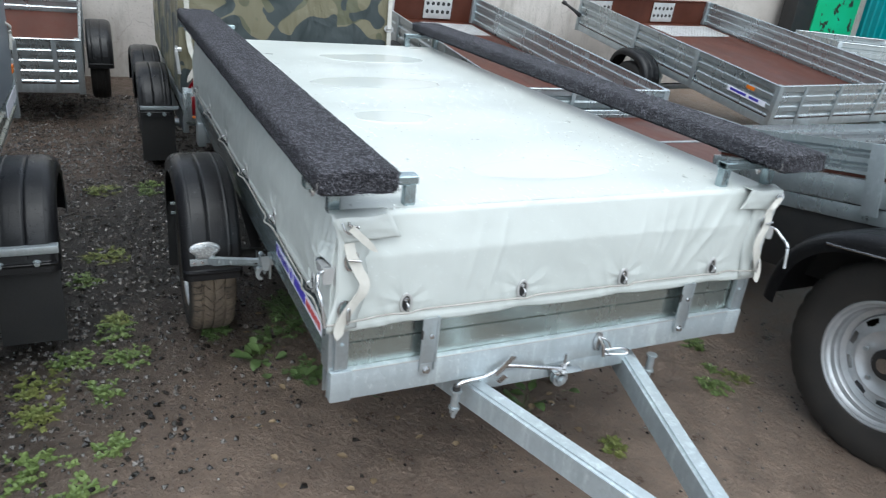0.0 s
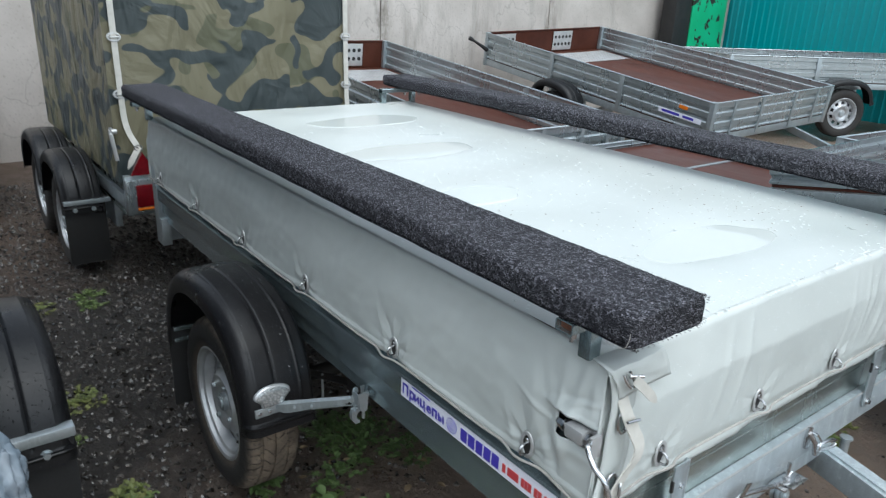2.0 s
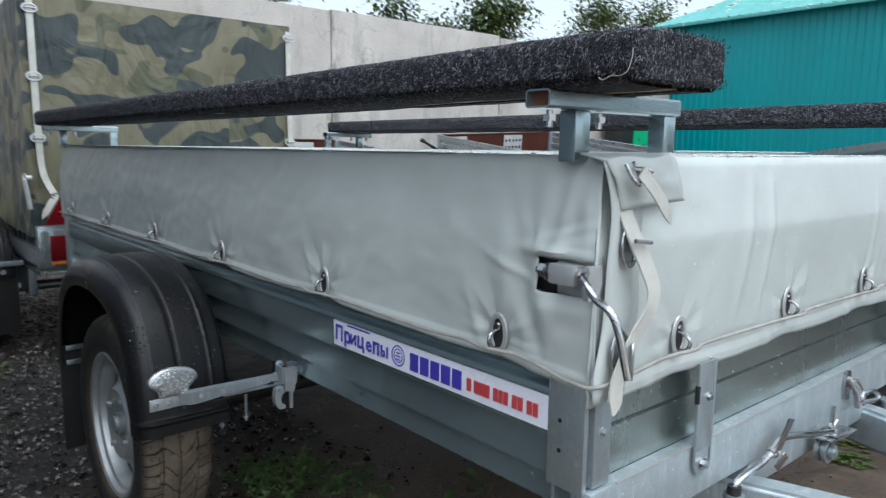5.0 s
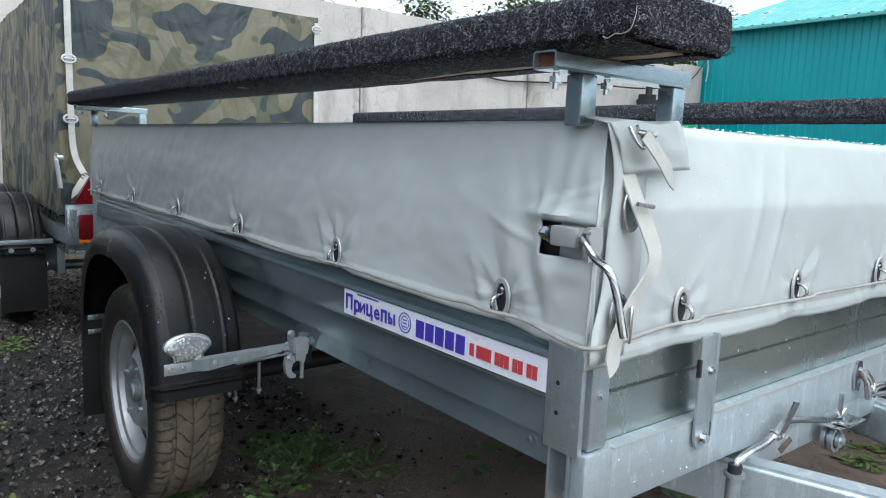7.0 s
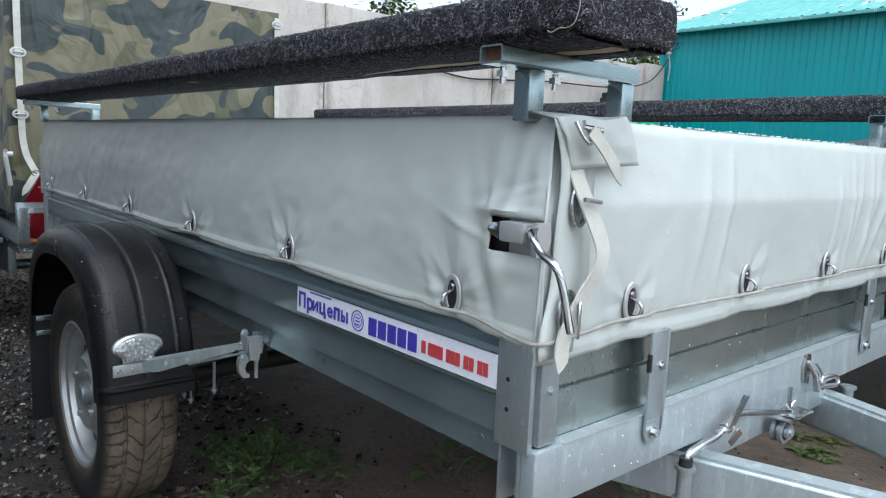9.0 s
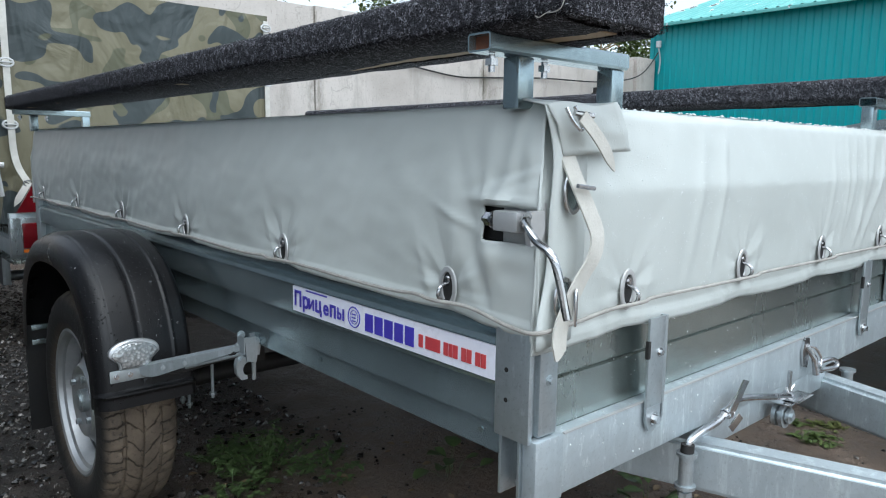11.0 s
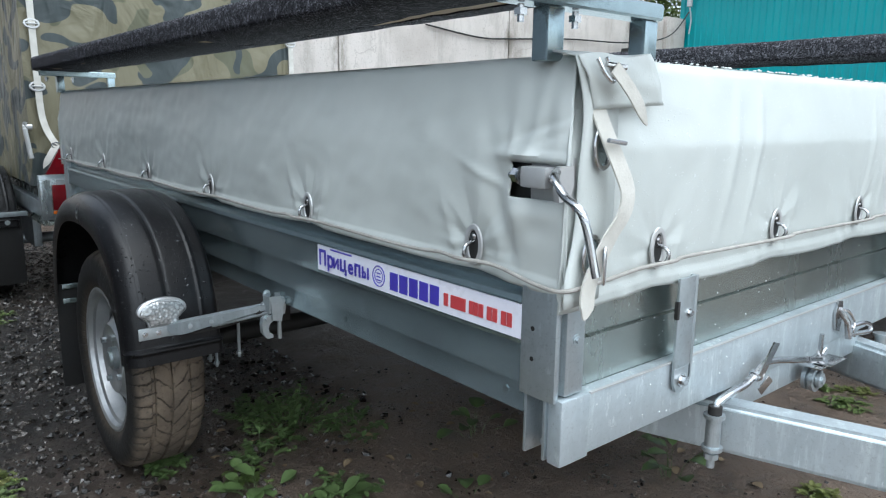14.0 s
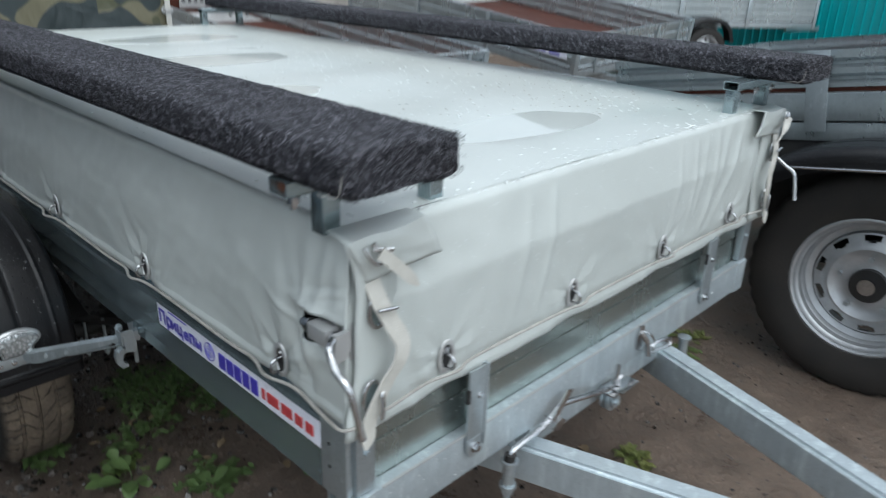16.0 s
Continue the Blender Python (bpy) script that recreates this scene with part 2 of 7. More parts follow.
def carpet_mat():
    """Black needle felt: curly pale fibres over a dark pile."""
    m, nt, b = mk("black_carpet")
    n = tex(nt, "ShaderNodeTexNoise", 30.0, Detail=4.0)
    curl = tex(nt, "ShaderNodeTexNoise", 210.0, Detail=1.5, Distortion=1.4)
    curl2 = tex(nt, "ShaderNodeTexNoise", 330.0, (1.0, 0.7, 1.2), Detail=1.0, Distortion=1.8)
    sel = tex(nt, "ShaderNodeTexNoise", 120.0, Detail=2.0)
    f = tex(nt, "ShaderNodeTexNoise", 500.0, Detail=4.0)
    col = blend(nt, ramp(nt, n.outputs[0], 0.3, 0.7), (0.0045, 0.0045, 0.006), (0.009, 0.009, 0.012))
    pale = []
    for tx, w in ((curl, 0.040), (curl2, 0.034)):
        off = nt.nodes.new("ShaderNodeMath")
        off.operation = "SUBTRACT"
        nt.links.new(tx.outputs[0], off.inputs[0])
        off.inputs[1].default_value = 0.5
        mag = nt.nodes.new("ShaderNodeMath")
        mag.operation = "ABSOLUTE"
        nt.links.new(off.outputs[0], mag.inputs[0])
        pale.append(ramp(nt, mag.outputs[0], w * 0.45, w, (1, 1, 1, 1), (0, 0, 0, 1)))
    few = ramp(nt, sel.outputs[0], 0.44, 0.56)
    fleck = blend(nt, few, (0.0, 0.0, 0.0), pale[0])
    col = blend(nt, fleck, col, (0.30, 0.295, 0.33))
    few2 = ramp(nt, sel.outputs[0], 0.44, 0.56, (0.8, 0.8, 0.8, 1), (0, 0, 0, 1))
    col = blend(nt, blend(nt, few2, (0.0, 0.0, 0.0), pale[1]), col, (0.13, 0.13, 0.15))
    nt.links.new(col, b.inputs["Base Color"])
    b.inputs["Roughness"].default_value = 0.85
    b.inputs["Specular IOR Level"].default_value = 0.2
    s = bumped(nt, b, curl.outputs[0], 0.8, 0.004)
    bumped(nt, b, f.outputs[0], 0.6, 0.003, s)
    return m


CARPET = carpet_mat()
m, nt, b = mk("carpet_fibre")
gi = nt.nodes.new("ShaderNodeNewGeometry")
nt.links.new(ramp(nt, gi.outputs["Random Per Island"], 0.66, 0.96, (0.005, 0.005, 0.007, 1), (0.40, 0.395, 0.43, 1)), b.inputs["Base Color"])
b.inputs["Roughness"].default_value = 0.8
FIBRE = m


def camo_mat():
    m, nt, b = mk("camouflage_cloth")
    p1 = tex(nt, "ShaderNodeTexNoise", 5.0, (0.9, 0.9, 1.05), Detail=0.3, Distortion=1.0)
    p2 = tex(nt, "ShaderNodeTexNoise", 4.4, (0.9, 0.9, 1.0), Detail=0.3, Distortion=0.9)
    off = [n for n in nt.nodes if n.bl_idname == "ShaderNodeMapping"][-1]
    off.inputs["Location"].default_value = (7.3, 2.1, 4.4)
    wr = tex(nt, "ShaderNodeTexNoise", 3.5, Detail=4.0, Distortion=0.8)
    fine = tex(nt, "ShaderNodeTexNoise", 400.0)
    col = blend(nt, ramp(nt, p2.outputs[0], 0.545, 0.555), (0.165, 0.150, 0.094), (0.098, 0.098, 0.058))
    col = blend(nt, ramp(nt, p1.outputs[0], 0.502, 0.512), col, (0.038, 0.049, 0.050))
    nt.links.new(col, b.inputs["Base Color"])
    nt.links.new(ramp(nt, wr.outputs[0], 0.3, 0.7, (0.4,) * 3 + (1,), (0.6,) * 3 + (1,)), b.inputs["Roughness"])
    fold = tex(nt, "ShaderNodeTexNoise", 2.4, (2.0, 2.0, 0.7), Detail=2.0, Distortion=1.6)
    s = bumped(nt, b, wr.outputs[0], 0.7, 0.04)
    s = bumped(nt, b, fold.outputs[0], 0.8, 0.05, s)
    bumped(nt, b, fine.outputs[0], 0.1, 0.0008, s)
    return m


CAMO = camo_mat()


def wall_mat():
    m, nt, b = mk("whitewashed_concrete")
    n = tex(nt, "ShaderNodeTexNoise", 0.9, Detail=8.0, Roughness=0.65)
    s = tex(nt, "ShaderNodeTexNoise", 3.0, (1, 1, 0.22), Detail=7.0, Roughness=0.7)
    f = tex(nt, "ShaderNodeTexNoise", 40.0, Detail=5.0)
    col = blend(nt, ramp(nt, n.outputs[0], 0.35, 0.65), (0.55, 0.505, 0.465), (0.41, 0.37, 0.335))
    col = blend(nt, ramp(nt, s.outputs[0], 0.52, 0.72, (0, 0, 0, 1), (0.7, 0.7, 0.7, 1)), col, (0.25, 0.225, 0.195))
    col = blend(nt, ramp(nt, f.outputs[0], 0.58, 0.70, (0, 0, 0, 1), (0.6, 0.6, 0.6, 1)), col, (0.28, 0.25, 0.215))
    # mossy streaks that have run down the panel joints
    co = nt.nodes.new("ShaderNodeTexCoord")
    xyz = nt.nodes.new("ShaderNodeSeparateXYZ")
    nt.links.new(co.outputs["Object"], xyz.inputs[0])
    bay = nt.nodes.new("ShaderNodeMath")
    bay.operation = "MULTIPLY_ADD"
    nt.links.new(xyz.outputs["X"], bay.inputs[0])
    bay.inputs[1].default_value, bay.inputs[2].default_value = 1 / 3.04, 7.95 / 3.04
    off = nt.nodes.new("ShaderNodeMath")
    off.operation = "PINGPONG"
    nt.links.new(bay.outputs[0], off.inputs[0])
    off.inputs[1].default_value = 0.5
    run = tex(nt, "ShaderNodeTexNoise", 5.0, (1, 1, 0.3), Detail=8.0, Roughness=0.75)
    near = ramp(nt, off.outputs[0], 0.0, 0.075, (1, 1, 1, 1), (0, 0, 0, 1))
    mask = blend(nt, ramp(nt, run.outputs[0], 0.46, 0.62), (0.0, 0.0, 0.0), near)
    col = blend(nt, mask, col, (0.16, 0.142, 0.112))
    crack = tex(nt, "ShaderNodeTexVoronoi", 0.55)
    crack.feature = "DISTANCE_TO_EDGE"
    wob = tex(nt, "ShaderNodeTexNoise", 2.5, Detail=5.0)
    warp = nt.nodes.new("ShaderNodeVectorMath")
    warp.operation = "ADD"
    nt.links.new(co.outputs["Object"], warp.inputs[0])
    nt.links.new(wob.outputs[1], warp.inputs[1])
    nt.links.new(warp.outputs[0], crack.inputs["Vector"])
    col = blend(nt, ramp(nt, crack.outputs["Distance"], 0.002, 0.006, (0.38, 0.38, 0.38, 1), (0, 0, 0, 1)), col, (0.20, 0.18, 0.155))
    nt.links.new(col, b.inputs["Base Color"])
    b.inputs["Roughness"].default_value = 0.85
    q = bumped(nt, b, n.outputs[0], 0.3, 0.03)
    bumped(nt, b, f.outputs[0], 0.35, 0.008, q)
    return m


WALL = wall_mat()


def soil_mat():
    m, nt, b = mk("wet_soil_and_gravel")
    n = tex(nt, "ShaderNodeTexNoise", 1.3, Detail=8.0, Roughness=0.68)
    q = tex(nt, "ShaderNodeTexNoise", 7.0, Detail=8.0, Roughness=0.7)
    st = tex(nt, "ShaderNodeTexVoronoi", 42.0)
    f = tex(nt, "ShaderNodeTexNoise", 90.0, Detail=5.0, Roughness=0.7)
    co = nt.nodes.new("ShaderNodeTexCoord")
    xyz = nt.nodes.new("ShaderNodeSeparateXYZ")
    nt.links.new(co.outputs["Object"], xyz.inputs[0])
    add = nt.nodes.new("ShaderNodeMath")
    add.operation = "MULTIPLY_ADD"
    nt.links.new(n.outputs[0], add.inputs[0])
    add.inputs[1].default_value = 2.2
    tilt = nt.nodes.new("ShaderNodeMath")
    tilt.operation = "MULTIPLY_ADD"
    nt.links.new(xyz.outputs["X"], tilt.inputs[0])
    tilt.inputs[1].default_value = -0.9
    nt.links.new(xyz.outputs["Y"], tilt.inputs[2])
    nt.links.new(tilt.outputs[0], add.inputs[2])
    # earth near the drawbar, dark crushed stone farther along the lane
    mr = nd(nt, "ShaderNodeMapRange")
    nt.links.new(add.outputs[0], mr.inputs["Value"])
    mr.inputs["From Min"].default_value, mr.inputs["From Max"].default_value = 1.75, 3.1
    soil = blend(nt, ramp(nt, q.outputs[0], 0.35, 0.7), (0.118, 0.085, 0.064), (0.225, 0.165, 0.124))
    soil = blend(nt, ramp(nt, f.outputs[0], 0.6, 0.75), soil, (0.034, 0.026, 0.021))
    stone = blend(nt, ramp(nt, q.outputs[0], 0.3, 0.7), (0.008, 0.0062, 0.0050), (0.027, 0.021, 0.0172))
    sep = nt.nodes.new("ShaderNodeSeparateColor")
    nt.links.new(st.outputs["Color"], sep.inputs[0])
    stone = blend(nt, ramp(nt, sep.outputs[0], 0.7, 1.0, (0, 0, 0, 1), (0.55, 0.55, 0.55, 1)), stone, (0.07, 0.06, 0.05))
    col = blend(nt, mr.outputs[0], soil, stone)
    far = nd(nt, "ShaderNodeMapRange")
    nt.links.new(add.outputs[0], far.inputs["Value"])
    far.inputs["From Min"].default_value, far.inputs["From Max"].default_value = 4.6, 5.8
    col = blend(nt, far.outputs[0], col, (0.062, 0.038, 0.024))
    nt.links.new(col, b.inputs["Base Color"])
    nt.links.new(ramp(nt, q.outputs[0], 0.3, 0.7, (0.20,) * 3 + (1,), (0.62,) * 3 + (1,)), b.inputs["Roughness"])
    h = bumped(nt, b, q.outputs[0], 0.8, 0.04)
    h = bumped(nt, b, f.outputs[0], 0.9, 0.012, h)
    bumped(nt, b, st.outputs["Distance"], 0.4, 0.008, h)
    return m


SOIL = soil_mat()


# ---------- building blocks ----------
def thing(name, label, category, at=None, group="", kind=""):
    ob = new(name)
    ob.empty_display_size = 0.1
    if at is not None:
        ob.matrix_world = at
    return tagged(ob, label, category, group, kind)


def finish(bm, name, mat, smooth=35):
    me = bpy.data.meshes.new(name)
    bmesh.ops.recalc_face_normals(bm, faces=bm.faces)
    bm.to_mesh(me)
    bm.free()
    for one in mat if isinstance(mat, (list, tuple)) else [mat]:
        me.materials.append(one)
    if smooth:
        me.polygons.foreach_set("use_smooth", [True] * len(me.polygons))
        me.set_sharp_from_angle(angle=radians(smooth))
    return me


def part(name, bm, mat, parent, label="", smooth=35):
    ob = new(name, finish(bm, name, mat, smooth))
    ob.parent = parent
    return tagged(ob, label)


def solo(name, bm, mat, label, category, group="", kind="", smooth=35):
    return tagged(new(name, finish(bm, name, mat, smooth)), label, category, group, kind)


def again(src, parent, m=None):
    """Another part on the same mesh."""
    ob = new(src.name.split(".")[0], src.data)
    ob.parent = parent
    if m is not None:
        ob.matrix_local = m
    if "label" in src:
        ob["label"] = src["label"]
    return ob


def box(bm, lo, hi, bevel=0.0, m=None):
    vs = [bm.verts.new((x, y, z)) for x in (lo[0], hi[0]) for y in (lo[1], hi[1]) for z in (lo[2], hi[2])]
    fs = [bm.faces.new([vs[i] for i in f]) for f in ((0, 1, 3, 2), (4, 6, 7, 5), (0, 4, 5, 1), (2, 3, 7, 6), (0, 2, 6, 4), (1, 5, 7, 3))]
    if bevel:
        es = list({e for f in fs for e in f.edges})
        out = bmesh.ops.bevel(bm, geom=es, offset=bevel, segments=2, affect="EDGES", profile=0.6)
        vs = list({v for v in out["verts"]} | {v for v in vs if v.is_valid})
    if m is not None:
        bmesh.ops.transform(bm, matrix=m, verts=vs)
    return vs


def tube(bm, pts, r, sides=10, caps=True):
    """A round bar along the points."""
    pts = [Vector(p) for p in pts]
    rings = []
    up = Vector((0.123, 0.37, 0.92)).normalized()
    for i, p in enumerate(pts):
        d = (pts[min(i + 1, len(pts) - 1)] - pts[max(i - 1, 0)]).normalized()
        a = d.cross(up).normalized()
        c = d.cross(a).normalized()
        rr = r[i] if isinstance(r, (list, tuple)) else r
        rings.append([bm.verts.new(p + a * rr * math.cos(t) + c * rr * math.sin(t)) for t in (2 * math.pi * k / sides for k in range(sides))])
    for r0, r1 in zip(rings, rings[1:]):
        for k in range(sides):
            bm.faces.new((r0[k], r0[(k + 1) % sides], r1[(k + 1) % sides], r1[k]))
    if caps:
        bm.faces.new(rings[0][::-1])
        bm.faces.new(rings[-1])


def ring(bm, centre, normal, rx, ry, r, upv=(0, 0, 1), n=22, sides=7):
    """An oval of round wire, rx across and ry along upv."""
    c, nn = Vector(centre), Vector(normal).normalized()
    u = (Vector(upv) - nn * nn.dot(Vector(upv))).normalized()
    s = u.cross(nn)
    loops = []
    for i in range(n):
        t = 2 * math.pi * i / n
        p = c + s * rx * math.cos(t) + u * ry * math.sin(t)
        o = (s * ry * math.cos(t) + u * rx * math.sin(t)).normalized()
        loops.append([bm.verts.new(p + (o * math.cos(q) + nn * math.sin(q)) * r) for q in (2 * math.pi * k / sides for k in range(sides))])
    for i in range(n):
        l0, l1 = loops[i], loops[(i + 1) % n]
        for k in range(sides):
            bm.faces.new((l0[k], l0[(k + 1) % sides], l1[(k + 1) % sides], l1[k]))


def curve(pts, n=8):
    """A smooth row of points through the given ones."""
    p = [Vector(q) for q in pts]
    out = []
    for i in range(len(p) - 1):
        a, b_, c, d = p[max(i - 1, 0)], p[i], p[i + 1], p[min(i + 2, len(p) - 1)]
        for k in range(n):
            t = k / n
            out.append(0.5 * ((2 * b_) + (c - a) * t + (2 * a - 5 * b_ + 4 * c - d) * t * t + (3 * b_ - a - 3 * c + d) * t ** 3))
    return out + [p[-1]]


def ribbon(bm, pts, width_dir, w, t=0.0022):
    """A flat strap along the points; width_dir: its width's direction."""
    pts = [Vector(p) for p in pts]
    wd = Vector(width_dir).normalized()
    rows = []
    for i, p in enumerate(pts):
        d = (pts[min(i + 1, len(pts) - 1)] - pts[max(i - 1, 0)]).normalized()
        side = (wd - d * d.dot(wd)).normalized()
        nrm = d.cross(side)
        ww = w[i] if isinstance(w, (list, tuple)) else w
        rows.append([bm.verts.new(p + side * ww * a / 2 + nrm * t * b_ / 2) for a, b_ in ((-1, -1), (1, -1), (1, 1), (-1, 1))])
    for r0, r1 in zip(rows, rows[1:]):
        for k in range(4):
            bm.faces.new((r0[k], r0[(k + 1) % 4], r1[(k + 1) % 4], r1[k]))
    bm.faces.new(rows[0][::-1])
    bm.faces.new(rows[-1])


def prism(bm, poly, a, b_):
    """A polygon swept from a to b: poly holds (offset vector) corners."""
    a, b_ = Vector(a), Vector(b_)
    v0 = [bm.verts.new(a + Vector(p)) for p in poly]
    v1 = [bm.verts.new(b_ + Vector(p)) for p in poly]
    n = len(poly)
    for k in range(n):
        bm.faces.new((v0[k], v0[(k + 1) % n], v1[(k + 1) % n], v1[k]))
    bm.faces.new(v0[::-1])
    bm.faces.new(v1)


def bolt(bm, p, normal, r=0.008, h=0.006):
    p, nn = Vector(p), Vector(normal).normalized()
    tube(bm, [p, p + nn * 0.0015], r * 1.5, 14)
    tube(bm, [p + nn * 0.0015, p + nn * h], r, 6)


def sheet_board(bm, p0, p1, outward, prof, t=0.0016):
    """A profiled sheet from p0 to p1; prof: (out, z) corners from bottom to top."""
    p0, p1, o = Vector(p0), Vector(p1), Vector(outward)
    up = Vector((0, 0, 1))
    poly = [o * a + up * z for a, z in prof] + [o * (a - t) + up * z for a, z in reversed(prof)]
    prism(bm, poly, p0, p1)


def ribs(h, n=3, d=0.014):
    """Corners of a board of height h, with n pressed ribs."""
    out = [(-0.012, 0), (0, 0.0), (0, 0.012)]
    step = (h - 0.02) / n
    for k in range(n):
        z = 0.012 + k * step
        out += [(-d, z + 0.012), (-d, z + step * 0.42), (0, z + step * 0.42 + 0.012), (0, z + step)]
    return out + [(0, h), (-0.014, h)]


def lathe(bm, prof, n=56, axis_x=True, wobble=None):
    """Revolve (along, radius) corners round the x axis."""
    loops = []
    for i in range(n):
        t = 2 * math.pi * i / n
        loops.append([bm.verts.new((a, (r + (wobble(k, i) if wobble else 0)) * math.cos(t), (r + (wobble(k, i) if wobble else 0)) * math.sin(t))) for k, (a, r) in enumerate(prof)])
    for i in range(n):
        l0, l1 = loops[i], loops[(i + 1) % n]
        for k in range(len(prof) - 1):
            bm.faces.new((l0[k], l0[k + 1], l1[k + 1], l1[k]))


# ---------- wheels and mudguards ----------
def wheel(parent, x, y, z, R, rr, w, out=-1, dirty=0.0, holes=10, studs=4, name="wheel"):
    """A wheel with its axle along x, its face towards out."""
    hub = new(name)
    hub.parent = parent
    hub.matrix_local = Matrix.Translation((x, y, z)) @ (Matrix.Identity(4) if out < 0 else pose(0, 0, 0, 0, 0, 180))
    bm = bmesh.new()
    s = R - rr
    prof = [(-w * 0.36, rr * 0.985), (-w * 0.44, rr + 0.012), (-w * 0.5, rr + s * 0.4), (-w * 0.495, rr + s * 0.62), (-w * 0.47, rr + s * 0.82), (-w * 0.43, R - 0.012), (-w * 0.36, R - 0.003)]
    for g in (-0.25, -0.02, 0.22):
        prof += [(g * w - 0.005, R), (g * w - 0.003, R - 0.007), (g * w + 0.003, R - 0.007), (g * w + 0.005, R)]
    prof += [(-a, r) for a, r in prof[:7][::-1]]
    last = len(prof) - 1

    def lug(k, i):
        if k in (4, 5, last - 4, last - 5):
            return -0.006 if i % 3 == 0 else 0.0
        if k in (6, 7, last - 6, last - 7):
            return -0.007 if i % 3 == 0 else 0.0
        return 0.0

    lathe(bm, prof, 108, wobble=lug)
    part("tyre", bm, TREAD if dirty else RUBBER, hub, "black rubber tyre with brown dried mud" if dirty else "")
    bm = bmesh.new()
    lathe(bm, [(-w * 0.405, rr + 0.006), (-w * 0.43, rr + 0.010), (-w * 0.44, rr + 0.004), (-w * 0.42, rr - 0.004), (-w * 0.36, rr - 0.008), (-w * 0.33, rr - 0.016), (-w * 0.1, rr - 0.024), (w * 0.1, rr - 0.035), (w * 0.42, rr - 0.012), (w * 0.44, rr + 0.006)], 64)
    if R > 0.35:
        rings = [(rr - 0.014, -0.060), (rr * 0.90, -0.050), (rr * 0.885, -0.034), (rr * 0.80, -0.024), (rr * 0.785, -0.012), (rr * 0.77, -0.034), (rr * 0.745, -0.036), (rr * 0.72, -0.037), (rr * 0.66, -0.042), (rr * 0.635, -0.045), (rr * 0.58, -0.058), (rr * 0.54, -0.060), (rr * 0.47, -0.050), (rr * 0.40, -0.044), (rr * 0.28, -0.044), (rr * 0.16, -0.052)]
        cut = {6: (2, 3, 4, 5), 7: (2, 3, 4, 5), 8: (3, 4)}
    else:
        rings = [(rr - 0.022, -0.02), (rr * 0.80, -0.032), (rr * 0.62, -0.042), (rr * 0.56, -0.050), (rr * 0.50, -0.064), (rr * 0.34, -0.060), (rr * 0.28, -0.050), (rr * 0.16, -0.052)]
        cut = {1: (2, 3, 4, 5)}
    n, per = holes * 8, 8
    grid = []
    for r, a in rings:
        grid.append([bm.verts.new((a, r * math.cos(2 * math.pi * i / n), r * math.sin(2 * math.pi * i / n))) for i in range(n)])
    for k in range(len(rings) - 1):
        for i in range(n):
            if i % per in cut.get(k, ()):
                continue
            bm.faces.new((grid[k][i], grid[k][(i + 1) % n], grid[k + 1][(i + 1) % n], grid[k + 1][i]))
    part("rim", bm, RIM, hub, "silver painted steel rim")
    bm = bmesh.new()
    tube(bm, [(-0.068, 0, 0), (-0.03, 0, 0)], rr * (0.25 if R > 0.35 else 0.165), 24)
    tube(bm, [(-0.074, 0, 0), (-0.066, 0, 0)], rr * 0.11, 20)
    cap = part("hub_cap", bm, DARK_STEEL if R > 0.35 else ZINC, hub)
    if R > 0.35:
        bm = bmesh.new()
        tube(bm, [(-0.085, 0, 0), (-0.074, 0, 0)], rr * 0.12, 24)
        part("cap_badge", bm, BRIGHT, cap, "silver centre cap")
    nut_mesh = None
    for i in range(studs):
        t = 2 * math.pi * (i + 0.3) / studs
        c, q = rr * 0.40 * math.cos(t), rr * 0.40 * math.sin(t)
        if nut_mesh is None:
            bm = bmesh.new()
            tube(bm, [(-0.072, 0, 0), (-0.058, 0, 0)], 0.009, 6)
            nut_mesh = part("wheel_bolt", bm, ZINC, hub)
            nut_mesh.location = (0, c, q)
        else:
            again(nut_mesh, hub, Matrix.Translation((0, c, q)))
    bm = bmesh.new()
    tube(bm, [(0.0, 0, 0), (0.06, 0, 0)], rr * 0.62, 32)
    part("brake_drum", bm, DARK_STEEL, hub)
    bm = bmesh.new()
    t = 4.0
    tube(bm, [(-0.03, rr * 0.82 * math.cos(t), rr * 0.82 * math.sin(t)), (-0.055, rr * 0.76 * math.cos(t), rr * 0.76 * math.sin(t))], 0.005, 8)
    part("valve", bm, RUBBER, hub)
    return hub


m, nt, b = mk("muddy_tread")
n1 = tex(nt, "ShaderNodeTexNoise", 11.0, Detail=7.0, Roughness=0.7)
n2 = tex(nt, "ShaderNodeTexNoise", 90.0, Detail=4.0)
geo = nt.nodes.new("ShaderNodeTexCoord")
sx = nt.nodes.new("ShaderNodeSeparateXYZ")
nt.links.new(geo.outputs["Object"], sx.inputs[0])
mr = nd(nt, "ShaderNodeMapRange")
mr.inputs["From Min"].default_value, mr.inputs["From Max"].default_value = -0.090, -0.074
nt.links.new(sx.outputs["X"], mr.inputs["Value"])
# tread: curved slanting grooves in the middle, close cross cuts on both shoulders
at2 = nt.nodes.new("ShaderNodeMath")
at2.operation = "ARCTAN2"
nt.links.new(sx.outputs["Z"], at2.inputs[0])
nt.links.new(sx.outputs["Y"], at2.inputs[1])
ab = nt.nodes.new("ShaderNodeMath")
ab.operation = "ABSOLUTE"
nt.links.new(sx.outputs["X"], ab.inputs[0])


